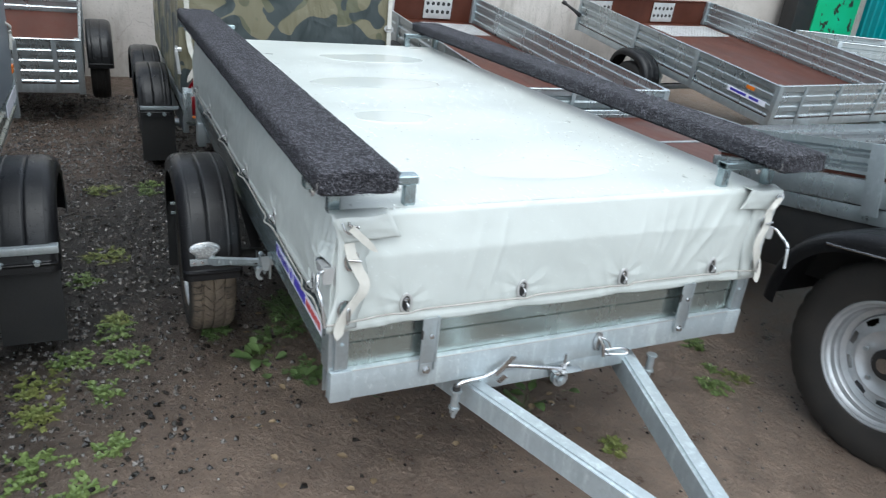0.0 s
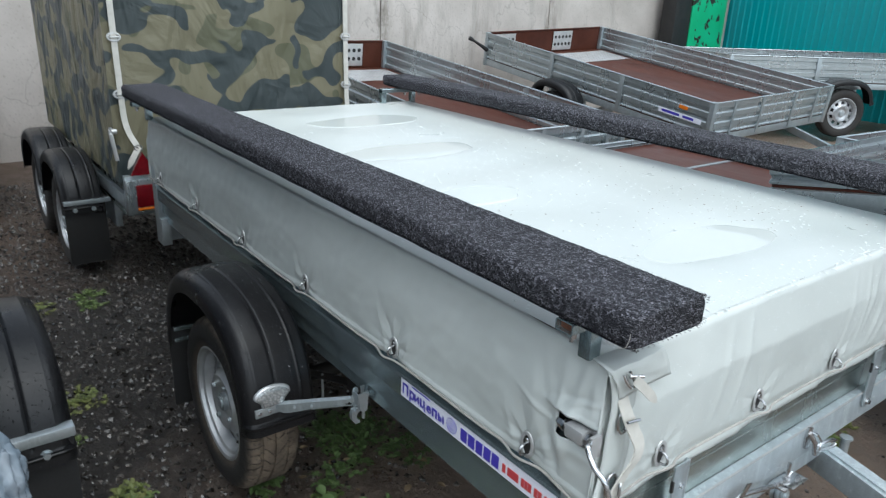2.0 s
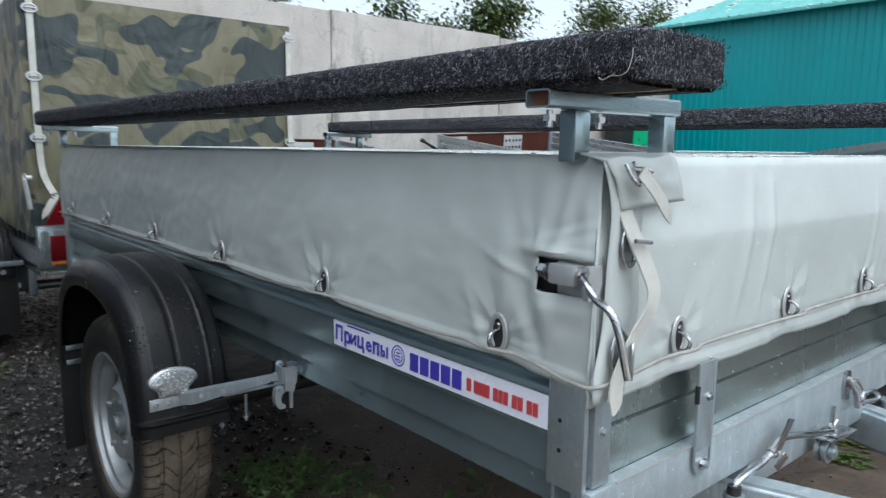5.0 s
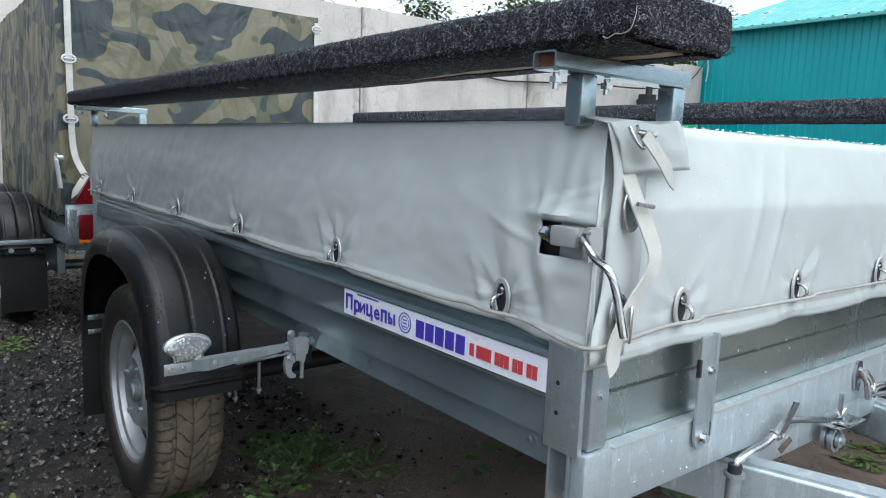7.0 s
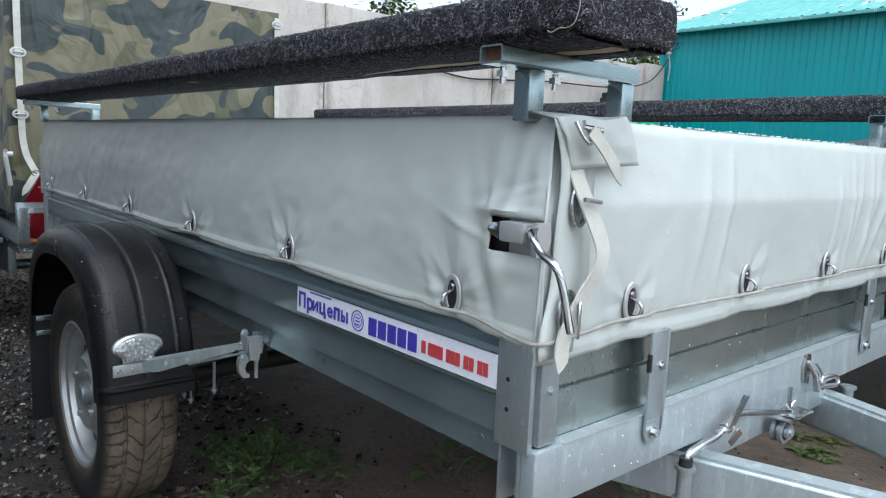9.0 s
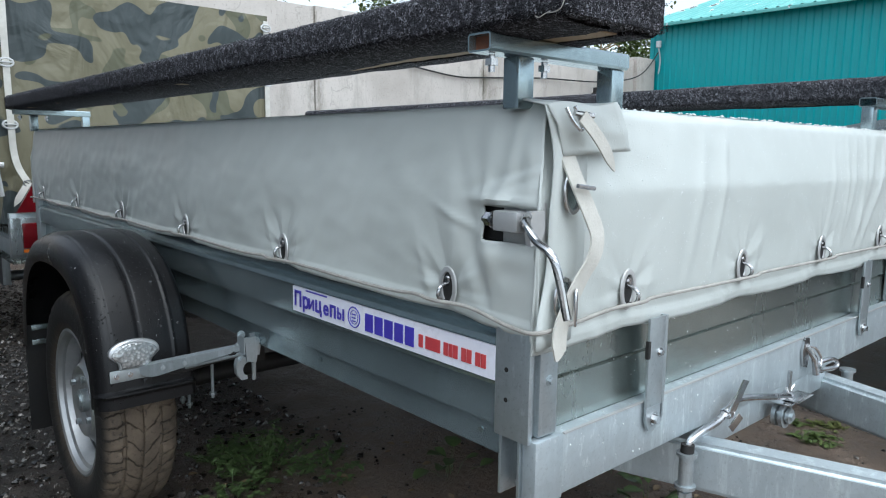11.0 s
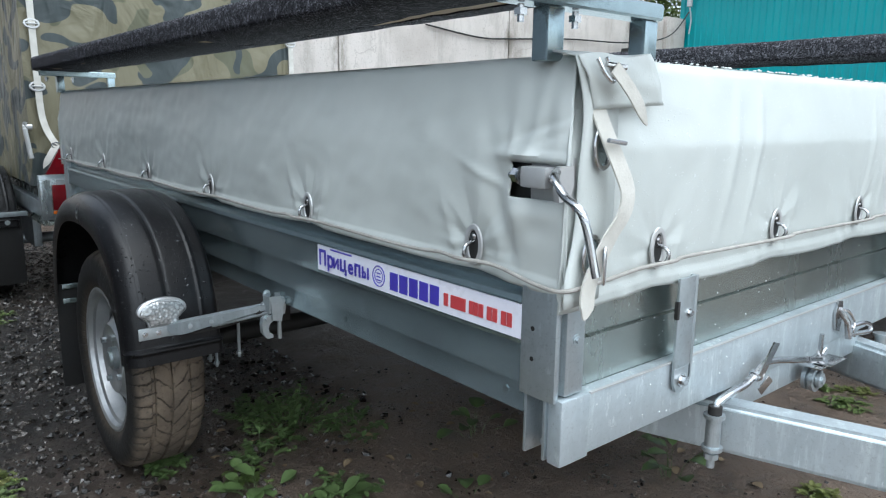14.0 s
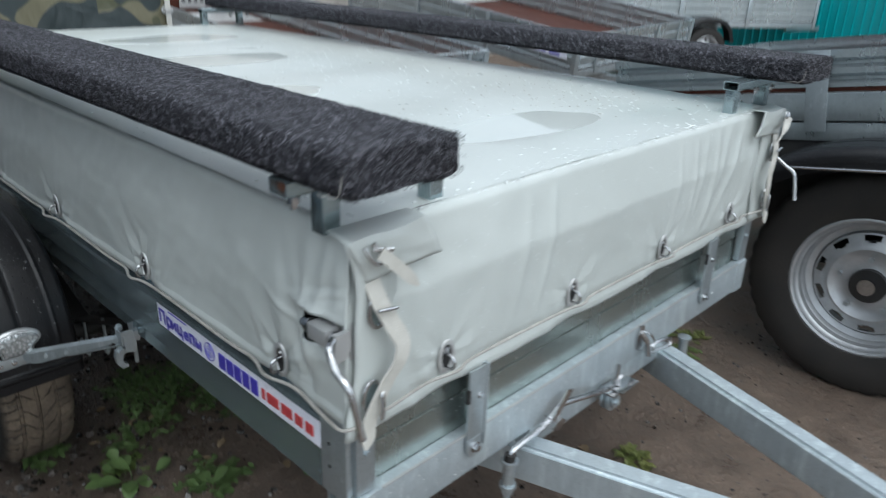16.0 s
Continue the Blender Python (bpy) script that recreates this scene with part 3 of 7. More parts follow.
def cuts(across, slope, count, wide):
    """Grooves round the tyre: slope in radians per metre of width, count of them, width as a share of the pitch."""
    sl = nt.nodes.new("ShaderNodeMath")
    sl.operation = "MULTIPLY_ADD"
    nt.links.new(across, sl.inputs[0])
    sl.inputs[1].default_value = slope
    nt.links.new(at2.outputs[0], sl.inputs[2])
    wav = nt.nodes.new("ShaderNodeMath")
    wav.operation = "MULTIPLY_ADD"
    nt.links.new(n1.outputs[0], wav.inputs[0])
    wav.inputs[1].default_value = 0.20
    nt.links.new(sl.outputs[0], wav.inputs[2])
    fr = nt.nodes.new("ShaderNodeMath")
    fr.operation = "MULTIPLY"
    nt.links.new(wav.outputs[0], fr.inputs[0])
    fr.inputs[1].default_value = count / (2 * math.pi)
    pp = nt.nodes.new("ShaderNodeMath")
    pp.operation = "PINGPONG"
    nt.links.new(fr.outputs[0], pp.inputs[0])
    pp.inputs[1].default_value = 0.5
    return ramp(nt, pp.outputs[0], wide, wide + 0.05)


shoulder = ramp(nt, ab.outputs[0], 0.040, 0.0405)
block = blend(nt, shoulder, cuts(ab.outputs[0], 3.4, 40, 0.012), cuts(sx.outputs["X"], 0.6, 60, 0.03))
block = blend(nt, ramp(nt, n1.outputs[0], 0.48, 0.62, (0, 0, 0, 1), (0.8, 0.8, 0.8, 1)), block, (1.0, 1.0, 1.0))
mud = blend(nt, ramp(nt, n1.outputs[0], 0.3, 0.62), (0.062, 0.049, 0.038), (0.185, 0.142, 0.102))
# grooves also get a darker colour, standing in for their shade
mud = blend(nt, block, (0.046, 0.036, 0.028), mud)
mud = blend(nt, ramp(nt, n2.outputs[0], 0.55, 0.75), mud, (0.045, 0.036, 0.028))
col = blend(nt, mr.outputs[0], (0.017, 0.015, 0.014), mud)
nt.links.new(col, b.inputs["Base Color"])
b.inputs["Roughness"].default_value = 0.75
q = bumped(nt, b, block, 0.9, 0.006)
bumped(nt, b, n2.outputs[0], 0.4, 0.003, q)
TREAD = m


def mudguard(parent, x0, x1, y, z, R, a0, a1, name="mudguard", out=-1):
    """A black arched guard over a wheel; angles in degrees from +y over the top, the lip at the far angle."""
    bm = bmesh.new()
    w = x1 - x0
    arc = R * radians(a1 - a0)
    sect = [(0.002, -0.066), (-0.002, -0.046), (0.002, -0.026), (0.010, -0.012), (0.022, -0.004), (0.034, 0.0)]
    m_in = 60
    sect += [(0.034 + (w - 0.048) * (j + 1) / m_in, 0.0) for j in range(m_in)] + [(w - 0.006, -0.004), (w, -0.014)]

    def relief(a, s):
        """Groove along the middle, raised hairpin ridge inside, at width a and arc length s from the lip."""
        d = 0.004 * math.sin(math.pi * min(1, max(0, a / w))) if a > 0.03 else 0.0
        if s > 0.045:
            d -= 0.0042 * math.exp(-((a - w * 0.45) / 0.0042) ** 2) * min(1.0, (s - 0.045) / 0.02)
        rx, s0, turn = w * 0.80, 0.075, 0.022
        if s > s0 + turn:
            dist = abs(a - rx)
        else:
            dist = abs(math.hypot(a - (rx - turn), s - s0 - turn) - turn) if a > rx - turn else math.hypot(a - (rx - turn), s - s0)
        d += 0.0036 * math.exp(-(dist / 0.0042) ** 2)
        if 0.04 < a < rx and s > s0:
            d += 0.0018 * min(1.0, (rx - a) / 0.02, (s - s0) / 0.02)
        return d

    n = 130
    outer, inner = [], []
    for i in range(n + 1):
        part_ = 1 - (1 - i / n) ** 1.6
        t = radians(a0 + (a1 - a0) * part_)
        c, s = math.cos(t), math.sin(t)
        k = (abs(c) ** 3.2 + abs(s) ** 3.2) ** (-1 / 3.2)
        k = 1 + (k - 1) * 0.55
        left = arc * (1 - part_)
        lip = 0.010 * min(1.0, max(0.0, (0.040 - left) / 0.006)) + 0.006 * math.exp(-((left - 0.031) / 0.004) ** 2)
        ro, ri = [], []
        for a, d in sect:
            dd = d + (relief(a, left) if left > 0.040 else 0.0) + lip
            px = x0 + a if out < 0 else x1 - a
            ro.append(bm.verts.new((px, y + (R * k + dd) * c, z + (R * k + dd) * s)))
            ri.append(bm.verts.new((px, y + (R * k + d - 0.006) * c, z + (R * k + d - 0.006) * s)))
        outer.append(ro)
        inner.append(ri)
    m_ = len(sect)
    for i in range(n):
        for j in range(m_ - 1):
            bm.faces.new((outer[i][j], outer[i][j + 1], outer[i + 1][j + 1], outer[i + 1][j]))
            bm.faces.new((inner[i][j], inner[i + 1][j], inner[i + 1][j + 1], inner[i][j + 1]))
        for j in (0, m_ - 1):
            bm.faces.new((outer[i][j], outer[i + 1][j], inner[i + 1][j], inner[i][j]))
    for i in (0, n):
        for j in range(m_ - 1):
            bm.faces.new((outer[i][j], outer[i][j + 1], inner[i][j + 1], inner[i][j]))
    return part(name, bm, PLASTIC, parent, "black ribbed plastic, beaded with rain")


def fan_lens(bm, c, nrm, a, h, d, n=18):
    """A domed fan-shaped lens: a wide arc above, drawn in to a narrow foot; a: half width, h: half height."""
    c, nn = Vector(c), Vector(nrm).normalized()
    s = Vector((1, 0, 0))
    u = nn.cross(s).normalized()
    if u.z < 0:
        u = -u
    line = [(math.cos(math.pi * i / n), 0.08 + 0.92 * math.sin(math.pi * i / n) ** 0.9) for i in range(n + 1)]
    line += [(-0.96, -0.08), (-0.80, -0.32), (-0.64, -0.55), (-0.60, -1.0), (-0.2, -1.0), (0.2, -1.0), (0.60, -1.0), (0.64, -0.55), (0.80, -0.32), (0.96, -0.08)]
    loops = []
    for f, e in ((1.0, 0), (0.97, 0.6), (0.86, 0.95), (0.45, 1.0)):
        loops.append([bm.verts.new(c + s * a * f * p + u * h * f * q + nn * d * e) for p, q in line])
    m_ = len(line)
    for l0, l1 in zip(loops, loops[1:]):
        for i in range(m_):
            bm.faces.new((l0[i], l0[(i + 1) % m_], l1[(i + 1) % m_], l1[i]))
    bm.faces.new(loops[-1])
    bm.faces.new(loops[0][::-1])


# ---------- the yard ----------
def ground_height(x, y):
    h = 0.02 * noise.noise((x * 0.5, y * 0.5, 3.0)) + 0.012 * noise.noise((x * 2.1, y * 2.1, 7.0)) + 0.005 * noise.noise((x * 7, y * 7, 1.0))
    return h + 0.01 - 0.022 * max(0.0, min(y - 1.2, 4.0))


def axis_steps(fine_lo, fine_hi, step, far):
    out = [fine_lo + step * i for i in range(int((fine_hi - fine_lo) / step) + 1)]
    d = step
    while out[-1] < far:
        d *= 1.35
        out.append(out[-1] + d)
    d = step
    while out[0] > -far:
        d *= 1.35
        out.insert(0, out[0] - d)
    return out


bm = bmesh.new()
xs, ys = axis_steps(-1.6, 2.4, 0.035, 900), axis_steps(-1.4, 4.2, 0.035, 900)
rows = [[bm.verts.new((x, y, ground_height(x, y) if abs(x) < 40 and abs(y) < 40 else -0.08)) for x in xs] for y in ys]
for r0, r1 in zip(rows, rows[1:]):
    for k in range(len(xs) - 1):
        bm.faces.new((r0[k], r0[k + 1], r1[k + 1], r1[k]))
solo("ground", bm, SOIL, "wet brown earth turning to dark crushed stone", "ground", kind="structure", smooth=180)

# whitewashed concrete fence of cast panels
WY, WTOP = 7.45, 2.78
fence = thing("wall_north", "whitewashed concrete panel wall with grey stains", "wall", kind="structure")
for k in range(6):
    x0 = -7.95 + 3.04 * k
    bm = bmesh.new()
    box(bm, (x0 + 0.008, WY, -0.3), (x0 + 3.032, WY + 0.16, WTOP + 0.02 * math.sin(k * 2.1)), 0.012)
    part("panel", bm, WALL, fence)
bm = bmesh.new()
box(bm, (10.298, WY + 0.004, -0.3), (11.335, WY + 0.16, WTOP - 0.02), 0.012)
part("panel", bm, WALL, fence)
bm = bmesh.new()
box(bm, (-8, WY + 0.03, -0.3), (11.33, WY + 0.13, WTOP - 0.05))
part("joint_filling", bm, WALL, fence, "grey mortar joints")
bm = bmesh.new()
box(bm, (11.34, WY - 0.06, -0.3), (11.96, WY + 0.2, WTOP + 0.05), 0.02)
part("end_pillar", bm, WALL, fence)

# teal corrugated shed, its long wall running towards the camera
SX, EAVE = 12.0, 3.47
shed = thing("shed", "teal corrugated steel shed with a worn pitched roof", "shed")
bm = bmesh.new()
y, prof = 0.6, []
while y < 7.45:
    prof += [(0, y), (0, y + 0.086), (0.026, y + 0.102), (0.026, y + 0.110), (0, y + 0.117)]
    y += 0.125
vs0 = [bm.verts.new((SX - d, yy, -0.4)) for d, yy in prof]
vs1 = [bm.verts.new((SX - d, yy, EAVE)) for d, yy in prof]
for k in range(len(prof) - 1):
    bm.faces.new((vs0[k], vs0[k + 1], vs1[k + 1], vs1[k]))
part("wall", bm, TEAL, shed, "teal corrugated sheet")
for lo, hi in (((SX + 0.001, 0.6), (SX + 0.1, 7.55)), ((SX + 0.1, 0.6), (SX + 6, 0.7)), ((SX + 0.1, 7.45), (SX + 6, 7.55))):
    bm = bmesh.new()
    box(bm, (*lo, -0.4), (*hi, EAVE))
    part("wall", bm, TEAL, shed)
bm = bmesh.new()
y, prof = 0.45, []
while y < 7.7:
    prof += [(0, y), (0, y + 0.07), (0.035, y + 0.10), (0.035, y + 0.14), (0, y + 0.17)]
    y += 0.20
for side in (0, -0.012):
    vs0 = [bm.verts.new((SX - 0.22, yy, EAVE - 0.01 + d + side)) for d, yy in prof]
    vs1 = [bm.verts.new((SX + 6.0, yy, EAVE + 1.95 + d + side)) for d, yy in prof]
    for k in range(len(prof) - 1):
        bm.faces.new((vs0[k], vs0[k + 1], vs1[k + 1], vs1[k]))
part("roof", bm, ROOF, shed, "faded teal profiled roof with rusty flakes")
bm = bmesh.new()
box(bm, (SX - 0.24, 0.45, EAVE - 0.05), (SX - 0.20, 7.7, EAVE + 0.005), 0.005)
part("eaves_trim", bm, ROOF, shed)
bm = bmesh.new()
box(bm, (SX - 0.10, 0.30, -0.4), (SX + 0.02, 0.60, EAVE - 0.06), 0.01)
part("corner_panel", bm, LAMP_GREY, shed, "pale grey panel closing the shed corner")

# green rusty cabinet in the corner, unlit sides coloured dark, dark box beside it
cab = thing("metal_cabinet", "green painted metal cabinet blotched with rust, by the wall", "cabinet", Matrix.Translation((10.25, 7.0, -0.12)))
bm = bmesh.new()
box(bm, (0.0, 0.032, 0), (1.02, 0.40, 2.12), 0.01)
part("body", bm, DARK_STEEL, cab, "dark body, the unlit side put into its colour")
bm = bmesh.new()
box(bm, (0.005, 0, 0.05), (1.015, 0.030, 2.14), 0.008)
door = part("door", bm, green_rust(), cab, "green paint with rust blotches")
bm = bmesh.new()
tube(bm, [(0.10, 0.004, 1.1), (0.10, -0.04, 1.1), (0.17, -0.05, 1.1)], 0.02, 12)
part("handle", bm, DARK_STEEL, door)
bm = bmesh.new()
box(bm, (-0.44, 0.02, 0), (-0.006, 0.30, 2.17), 0.01)
box(bm, (-0.42, 0.04, 2.16), (-0.22, 0.28, 2.26), 0.01)
side_wing = part("side_wing", bm, DARK_STEEL, cab, "dark upright box beside the green cabinet")
bm = bmesh.new()
tube(bm, [(-0.28, 0.16, 2.25), (-0.28, 0.16, 2.76)], 0.06, 14)
part("vent_pipe", bm, DARK_STEEL, side_wing)

# cable along the wall to the shed's corner
bm = bmesh.new()
tube(bm, curve([(5.6, WY - 0.03, 2.20), (6.6, WY - 0.03, 2.10), (7.3, WY - 0.03, 2.13), (8.6, WY - 0.03, 2.22), (10.1, WY - 0.14, 2.26), (11.2, WY - 0.2, 2.45), (11.9, WY - 0.15, 2.95)], 8), 0.012, 6)
solo("cable", bm, DARK_STEEL, "dark electric cable sagging along the concrete wall", "cable")
bm = bmesh.new()
tube(bm, curve([(11.94, 7.3, 2.55), (11.95, 7.28, 2.8), (11.90, 7.3, 3.06)], 5), 0.013, 8)
tube(bm, [(11.90, 7.3, 3.05), (11.90, 7.3, 3.17)], 0.05, 12)
solo("conduit", bm, LAMP_GREY, "short pale conduit with a cap on the shed corner", "conduit")


# ---------- trailers standing in the yard ----------
def yard_trailer(label, at, W, L, h=0.30, n_rib=3, wheel_at=None, R=0.29, wheel_x=(-0.20,), drop=0.30, plate=False, straps=True, sticker=False, front=True, back=True, drawbar=True, floor_mat=None, guard=True):
    """A small galvanised trailer; its bed's corner at the local origin, drawbar towards -y. wheel_at: the axle's place along y."""
    t = thing("trailer", label, "trailer", at, group="trailers in the yard")
    bm = bmesh.new()
    box(bm, (0.01, 0.01, -0.012), (W - 0.01, L - 0.01, 0.004))
    part("floor", bm, floor_mat or PLY, t, "brown film-faced plywood floor")
    prof = ribs(h, n_rib)
    rims = [((0, 0, 0), (0, L, 0), (-1, 0, 0)), ((W, 0, 0), (W, L, 0), (1, 0, 0))]
    for p0, p1, o in rims:
        bm = bmesh.new()
        sheet_board(bm, p0, p1, o, prof)
        tube(bm, [Vector(p0) + Vector((0, 0, h)), Vector(p1) + Vector((0, 0, h))], 0.010, 8)
        board = part("side_board", bm, ZINC_YARD, t)
        for f in (0.33, 0.64):
            bm = bmesh.new()
            c = Vector(p0).lerp(Vector(p1), f) + Vector(o) * 0.003
            box(bm, c + Vector((-0.006, -0.03, -0.06)), c + Vector((0.006, 0.03, h)), 0.002)
            part("stake", bm, ZINC, board)
    for yes, y, o in ((front, 0, -1), (back, L, 1)):
        if not yes:
            continue
        bm = bmesh.new()
        sheet_board(bm, (0, y, 0), (W, y, 0), (0, o, 0), prof if o < 0 or not plate else [(-0.012, 0), (0, 0), (0, h), (-0.012, h)])
        tube(bm, [(0, y, h), (W, y, h)], 0.010, 8)
        board = part("end_board", bm, ZINC_YARD if o < 0 or not plate else PLY, t, "" if not plate or o < 0 else "brown plywood end board")
        if straps:
            for f in (0.16, 0.38, 0.66, 0.86):
                bm = bmesh.new()
                box(bm, (W * f - 0.018, y + o * 0.004 - 0.005, -0.06), (W * f + 0.018, y + o * 0.004 + 0.005, h + 0.005), 0.002)
                part("stake", bm, ZINC, board)
    if plate:
        for f in (0.06, 0.55):
            bm = bmesh.new()
            x0, x1 = W * f, W * f + 0.36
            box(bm, (x0, L - 0.019, 0.03), (x1, L - 0.0165, h * 0.92), 0.001)
            perf = part("perforated_plate", bm, WHITE_STEEL, t, "pale steel plate with dark discs for its round holes")
            # the plate is uncut: dark discs stand in for the shaded holes
            for i in range(10):
                bm = bmesh.new()
                hx, hz = x0 + 0.045 + (x1 - x0 - 0.09) * (i % 5) / 4, 0.03 + (h * 0.92 - 0.03) * (0.32 if i < 5 else 0.70)
                tube(bm, [(hx, L - 0.0185, hz), (hx, L - 0.0198, hz)], 0.022, 12)
                part("hole", bm, DARK_STEEL, perf)
        bm = bmesh.new()
        cols, rws = [W * 0.5 + 0.0125 * i for i in range(int((W * 0.5 - 0.06) / 0.0125))], [L - 0.14 - 0.015 * j for j in range(37)]
        g = [[bm.verts.new((x, y, 0.009 if i % 4 < 2 and j % 4 < 2 else 0.0065)) for i, x in enumerate(cols)] for j, y in enumerate(rws)]
        for j in range(len(rws) - 1):
            for i in range(len(cols) - 1):
                if not (i % 4 == 2 and j % 4 == 2):
                    bm.faces.new((g[j][i], g[j][i + 1], g[j + 1][i + 1], g[j + 1][i]))
        part("chequer_plate", bm, WHITE_STEEL, t, "pale chequered steel strip on the floor", smooth=0)
    for x, y in ((0, 0), (W, 0), (0, L), (W, L)):
        bm = bmesh.new()
        sx, sy = (-1 if x == 0 else 1), (-1 if y == 0 else 1)
        xa, xb = sorted((x + sx * 0.008, x - sx * 0.045))
        ya, yb = sorted((y + sy * 0.008, y - sy * 0.045))
        box(bm, (xa, ya, -0.10), (xb, yb, h + 0.008), 0.004)
        part("corner_post", bm, ZINC, t)
    for x in (0.0, W - 0.04):
        bm = bmesh.new()
        box(bm, (x, 0, -0.09), (x + 0.04, L, -0.014), 0.004)
        part("chassis_rail", bm, ZINC, t)
    for y in (0.0, L * 0.33, L * 0.66, L - 0.04):
        bm = bmesh.new()
        box(bm, (0.041, y, -0.09), (W - 0.041, y + 0.04, -0.014), 0.004)
        part("cross_member", bm, ZINC, t)
    if drawbar:
        for s in (-1, 1):
            bm = bmesh.new()
            prism(bm, [(-0.025, 0, -0.17), (0.025, 0, -0.17), (0.025, 0, -0.10), (-0.025, 0, -0.10)], (W / 2 + s * W * 0.30, 0.25, 0), (W / 2 + s * 0.03, -1.05, 0))
            part("drawbar_arm", bm, ZINC, t)
        bm = bmesh.new()
        tube(bm, [(W / 2, -1.0, -0.13), (W / 2, -1.22, -0.12)], 0.035, 12)
        tube(bm, [(W / 2, -1.20, -0.13), (W / 2, -1.28, -0.16)], 0.045, 14)
        part("coupling", bm, DARK_STEEL, t)
    if wheel_at is not None:
        for yw in wheel_at:
            for o, xx in ((-1, -0.13), (1, W + 0.13)):
                wheel(t, xx, yw, -drop, R, 0.178 * R / 0.29, 0.165, o)
                if guard:
                    mudguard(t, *((-0.25, -0.035) if o < 0 else (W + 0.035, W + 0.25)), yw, -drop + 0.045, R + 0.085, 8, 168, out=o)
        bm = bmesh.new()
        for yw in wheel_at:
            box(bm, (0, yw - 0.03, -drop - 0.03), (W, yw + 0.03, -drop + 0.03), 0.004)
        part("axle", bm, ZINC, t)
        for x in (0.02, W - 0.06):
            bm = bmesh.new()
            box(bm, (x, wheel_at[0] - 0.3, -drop), (x + 0.03, wheel_at[-1] + 0.3, -0.09), 0.004)
            part("spring_hanger", bm, ZINC, t)
    if sticker:
        bm = bmesh.new()
        box(bm, (-0.0045, 0.10, 0.075), (-0.0025, 0.62, 0.125))
        st = part("sticker", bm, STICKER, t, "white sticker with blue print")
        bm = bmesh.new()
        box(bm, (-0.0058, 0.36, 0.088), (-0.0047, 0.58, 0.112))
        box(bm, (-0.0058, 0.19, 0.088), (-0.0047, 0.32, 0.112))
        part("print", bm, INK_BLUE, st, "blue print")
        bm = bmesh.new()
        box(bm, (-0.012, 0.28, 0.17), (-0.002, 0.38, 0.205), 0.003)
        part("marker_lamp", bm, AMBER, t, "amber side marker")
    return t


WHITE_STEEL = surf("pale_steel", (0.58, 0.58, 0.57), (0.46, 0.46, 0.46), 9, (0.3, 0.45), 0.5, 160, 0.05)


def basis(origin, ux, uy):
    """A pose with x along ux and y nearly along uy."""
    x = Vector(ux).normalized()
    z = x.cross(Vector(uy)).normalized()
    y = z.cross(x)
    return Matrix.Translation(origin) @ Matrix((x, y, z)).transposed().to_4x4()


# the wide one with its bed tipped down towards its drawbar
wide = yard_trailer("galvanised trailer with brown plywood bed, tipped down onto its drawbar", basis((5.22, 3.15, 0.49), (2.2, -0.06, 0.09), (-0.1, 3.49, 0.43)), 2.15, 3.5, 0.31, 3, (1.95,), 0.30, drop=0.355, plate=True, sticker=True)
bm = bmesh.new()
tube(bm, [(-0.01, 3.44, 0.10), (-0.10, 3.47, 0.16), (-0.24, 3.50, 0.24)], [0.028, 0.020, 0.014], 10)
tube(bm, [(-0.225, 3.49, 0.232), (-0.27, 3.51, 0.255)], 0.026, 10)
part("locking_lever", bm, DARK_STEEL, wide, "dark steel locking lever with a knob")
# the one beside it, also tipped down
yard_trailer("galvanised trailer with brown plywood bed, tipped nose down", basis((2.2, 2.95, 0.48), (1.5, 0, 0), (0, 3.6, 0.36)), 1.5, 3.62, 0.30, 3, (2.1,), 0.29, drop=0.335, plate=True)
# far one along the shed
yard_trailer("long galvanised trailer parked along the teal shed", basis((11.2, 3.0, 0.74), (0.75, 1.3, 0), (-3.2, 1.75, 0.0)), 1.5, 3.6, 0.32, 3, (1.95,), 0.33, drop=0.40)
# low one whose drawbar points into the lane
yard_trailer("low galvanised trailer with plywood bed beyond the wide trailer", basis((4.3, 0.1, 0.53), (0.1, 1.55, 0.0), (-2.4, 0.1, 0.0)) @ pose(0, -2.6, 0), 1.5, 2.6, 0.28, 3, (1.3,), 0.29, drop=0.27, drawbar=False)
# bare deck standing behind the tall one
yard_trailer("low galvanised trailer with a bare brown plywood deck", Matrix.Translation((2.3, 0.98, 0.60)), 1.6, 1.78, 0.05, 1, (0.9,), 0.27, drop=0.33, drawbar=False, straps=False, guard=False)
bm = bmesh.new()
box(bm, (2.34, 3.04 - 1.0, 0.6045), (3.86, 3.07 - 1.0, 0.612), 0.001)
solo("deck_strip", bm, ZINC, "galvanised strip across the brown plywood deck", "strip")
# tipped one by the wall
yard_trailer("galvanised trailer with brown plywood bed, tipped down by the wall", basis((-2.05, 5.24, 0.29), (1.45, 0, 0), (0, 1.9, 0.34)), 1.42, 1.95, 0.37, 4, (0.75,), 0.29, drop=0.13, drawbar=False)


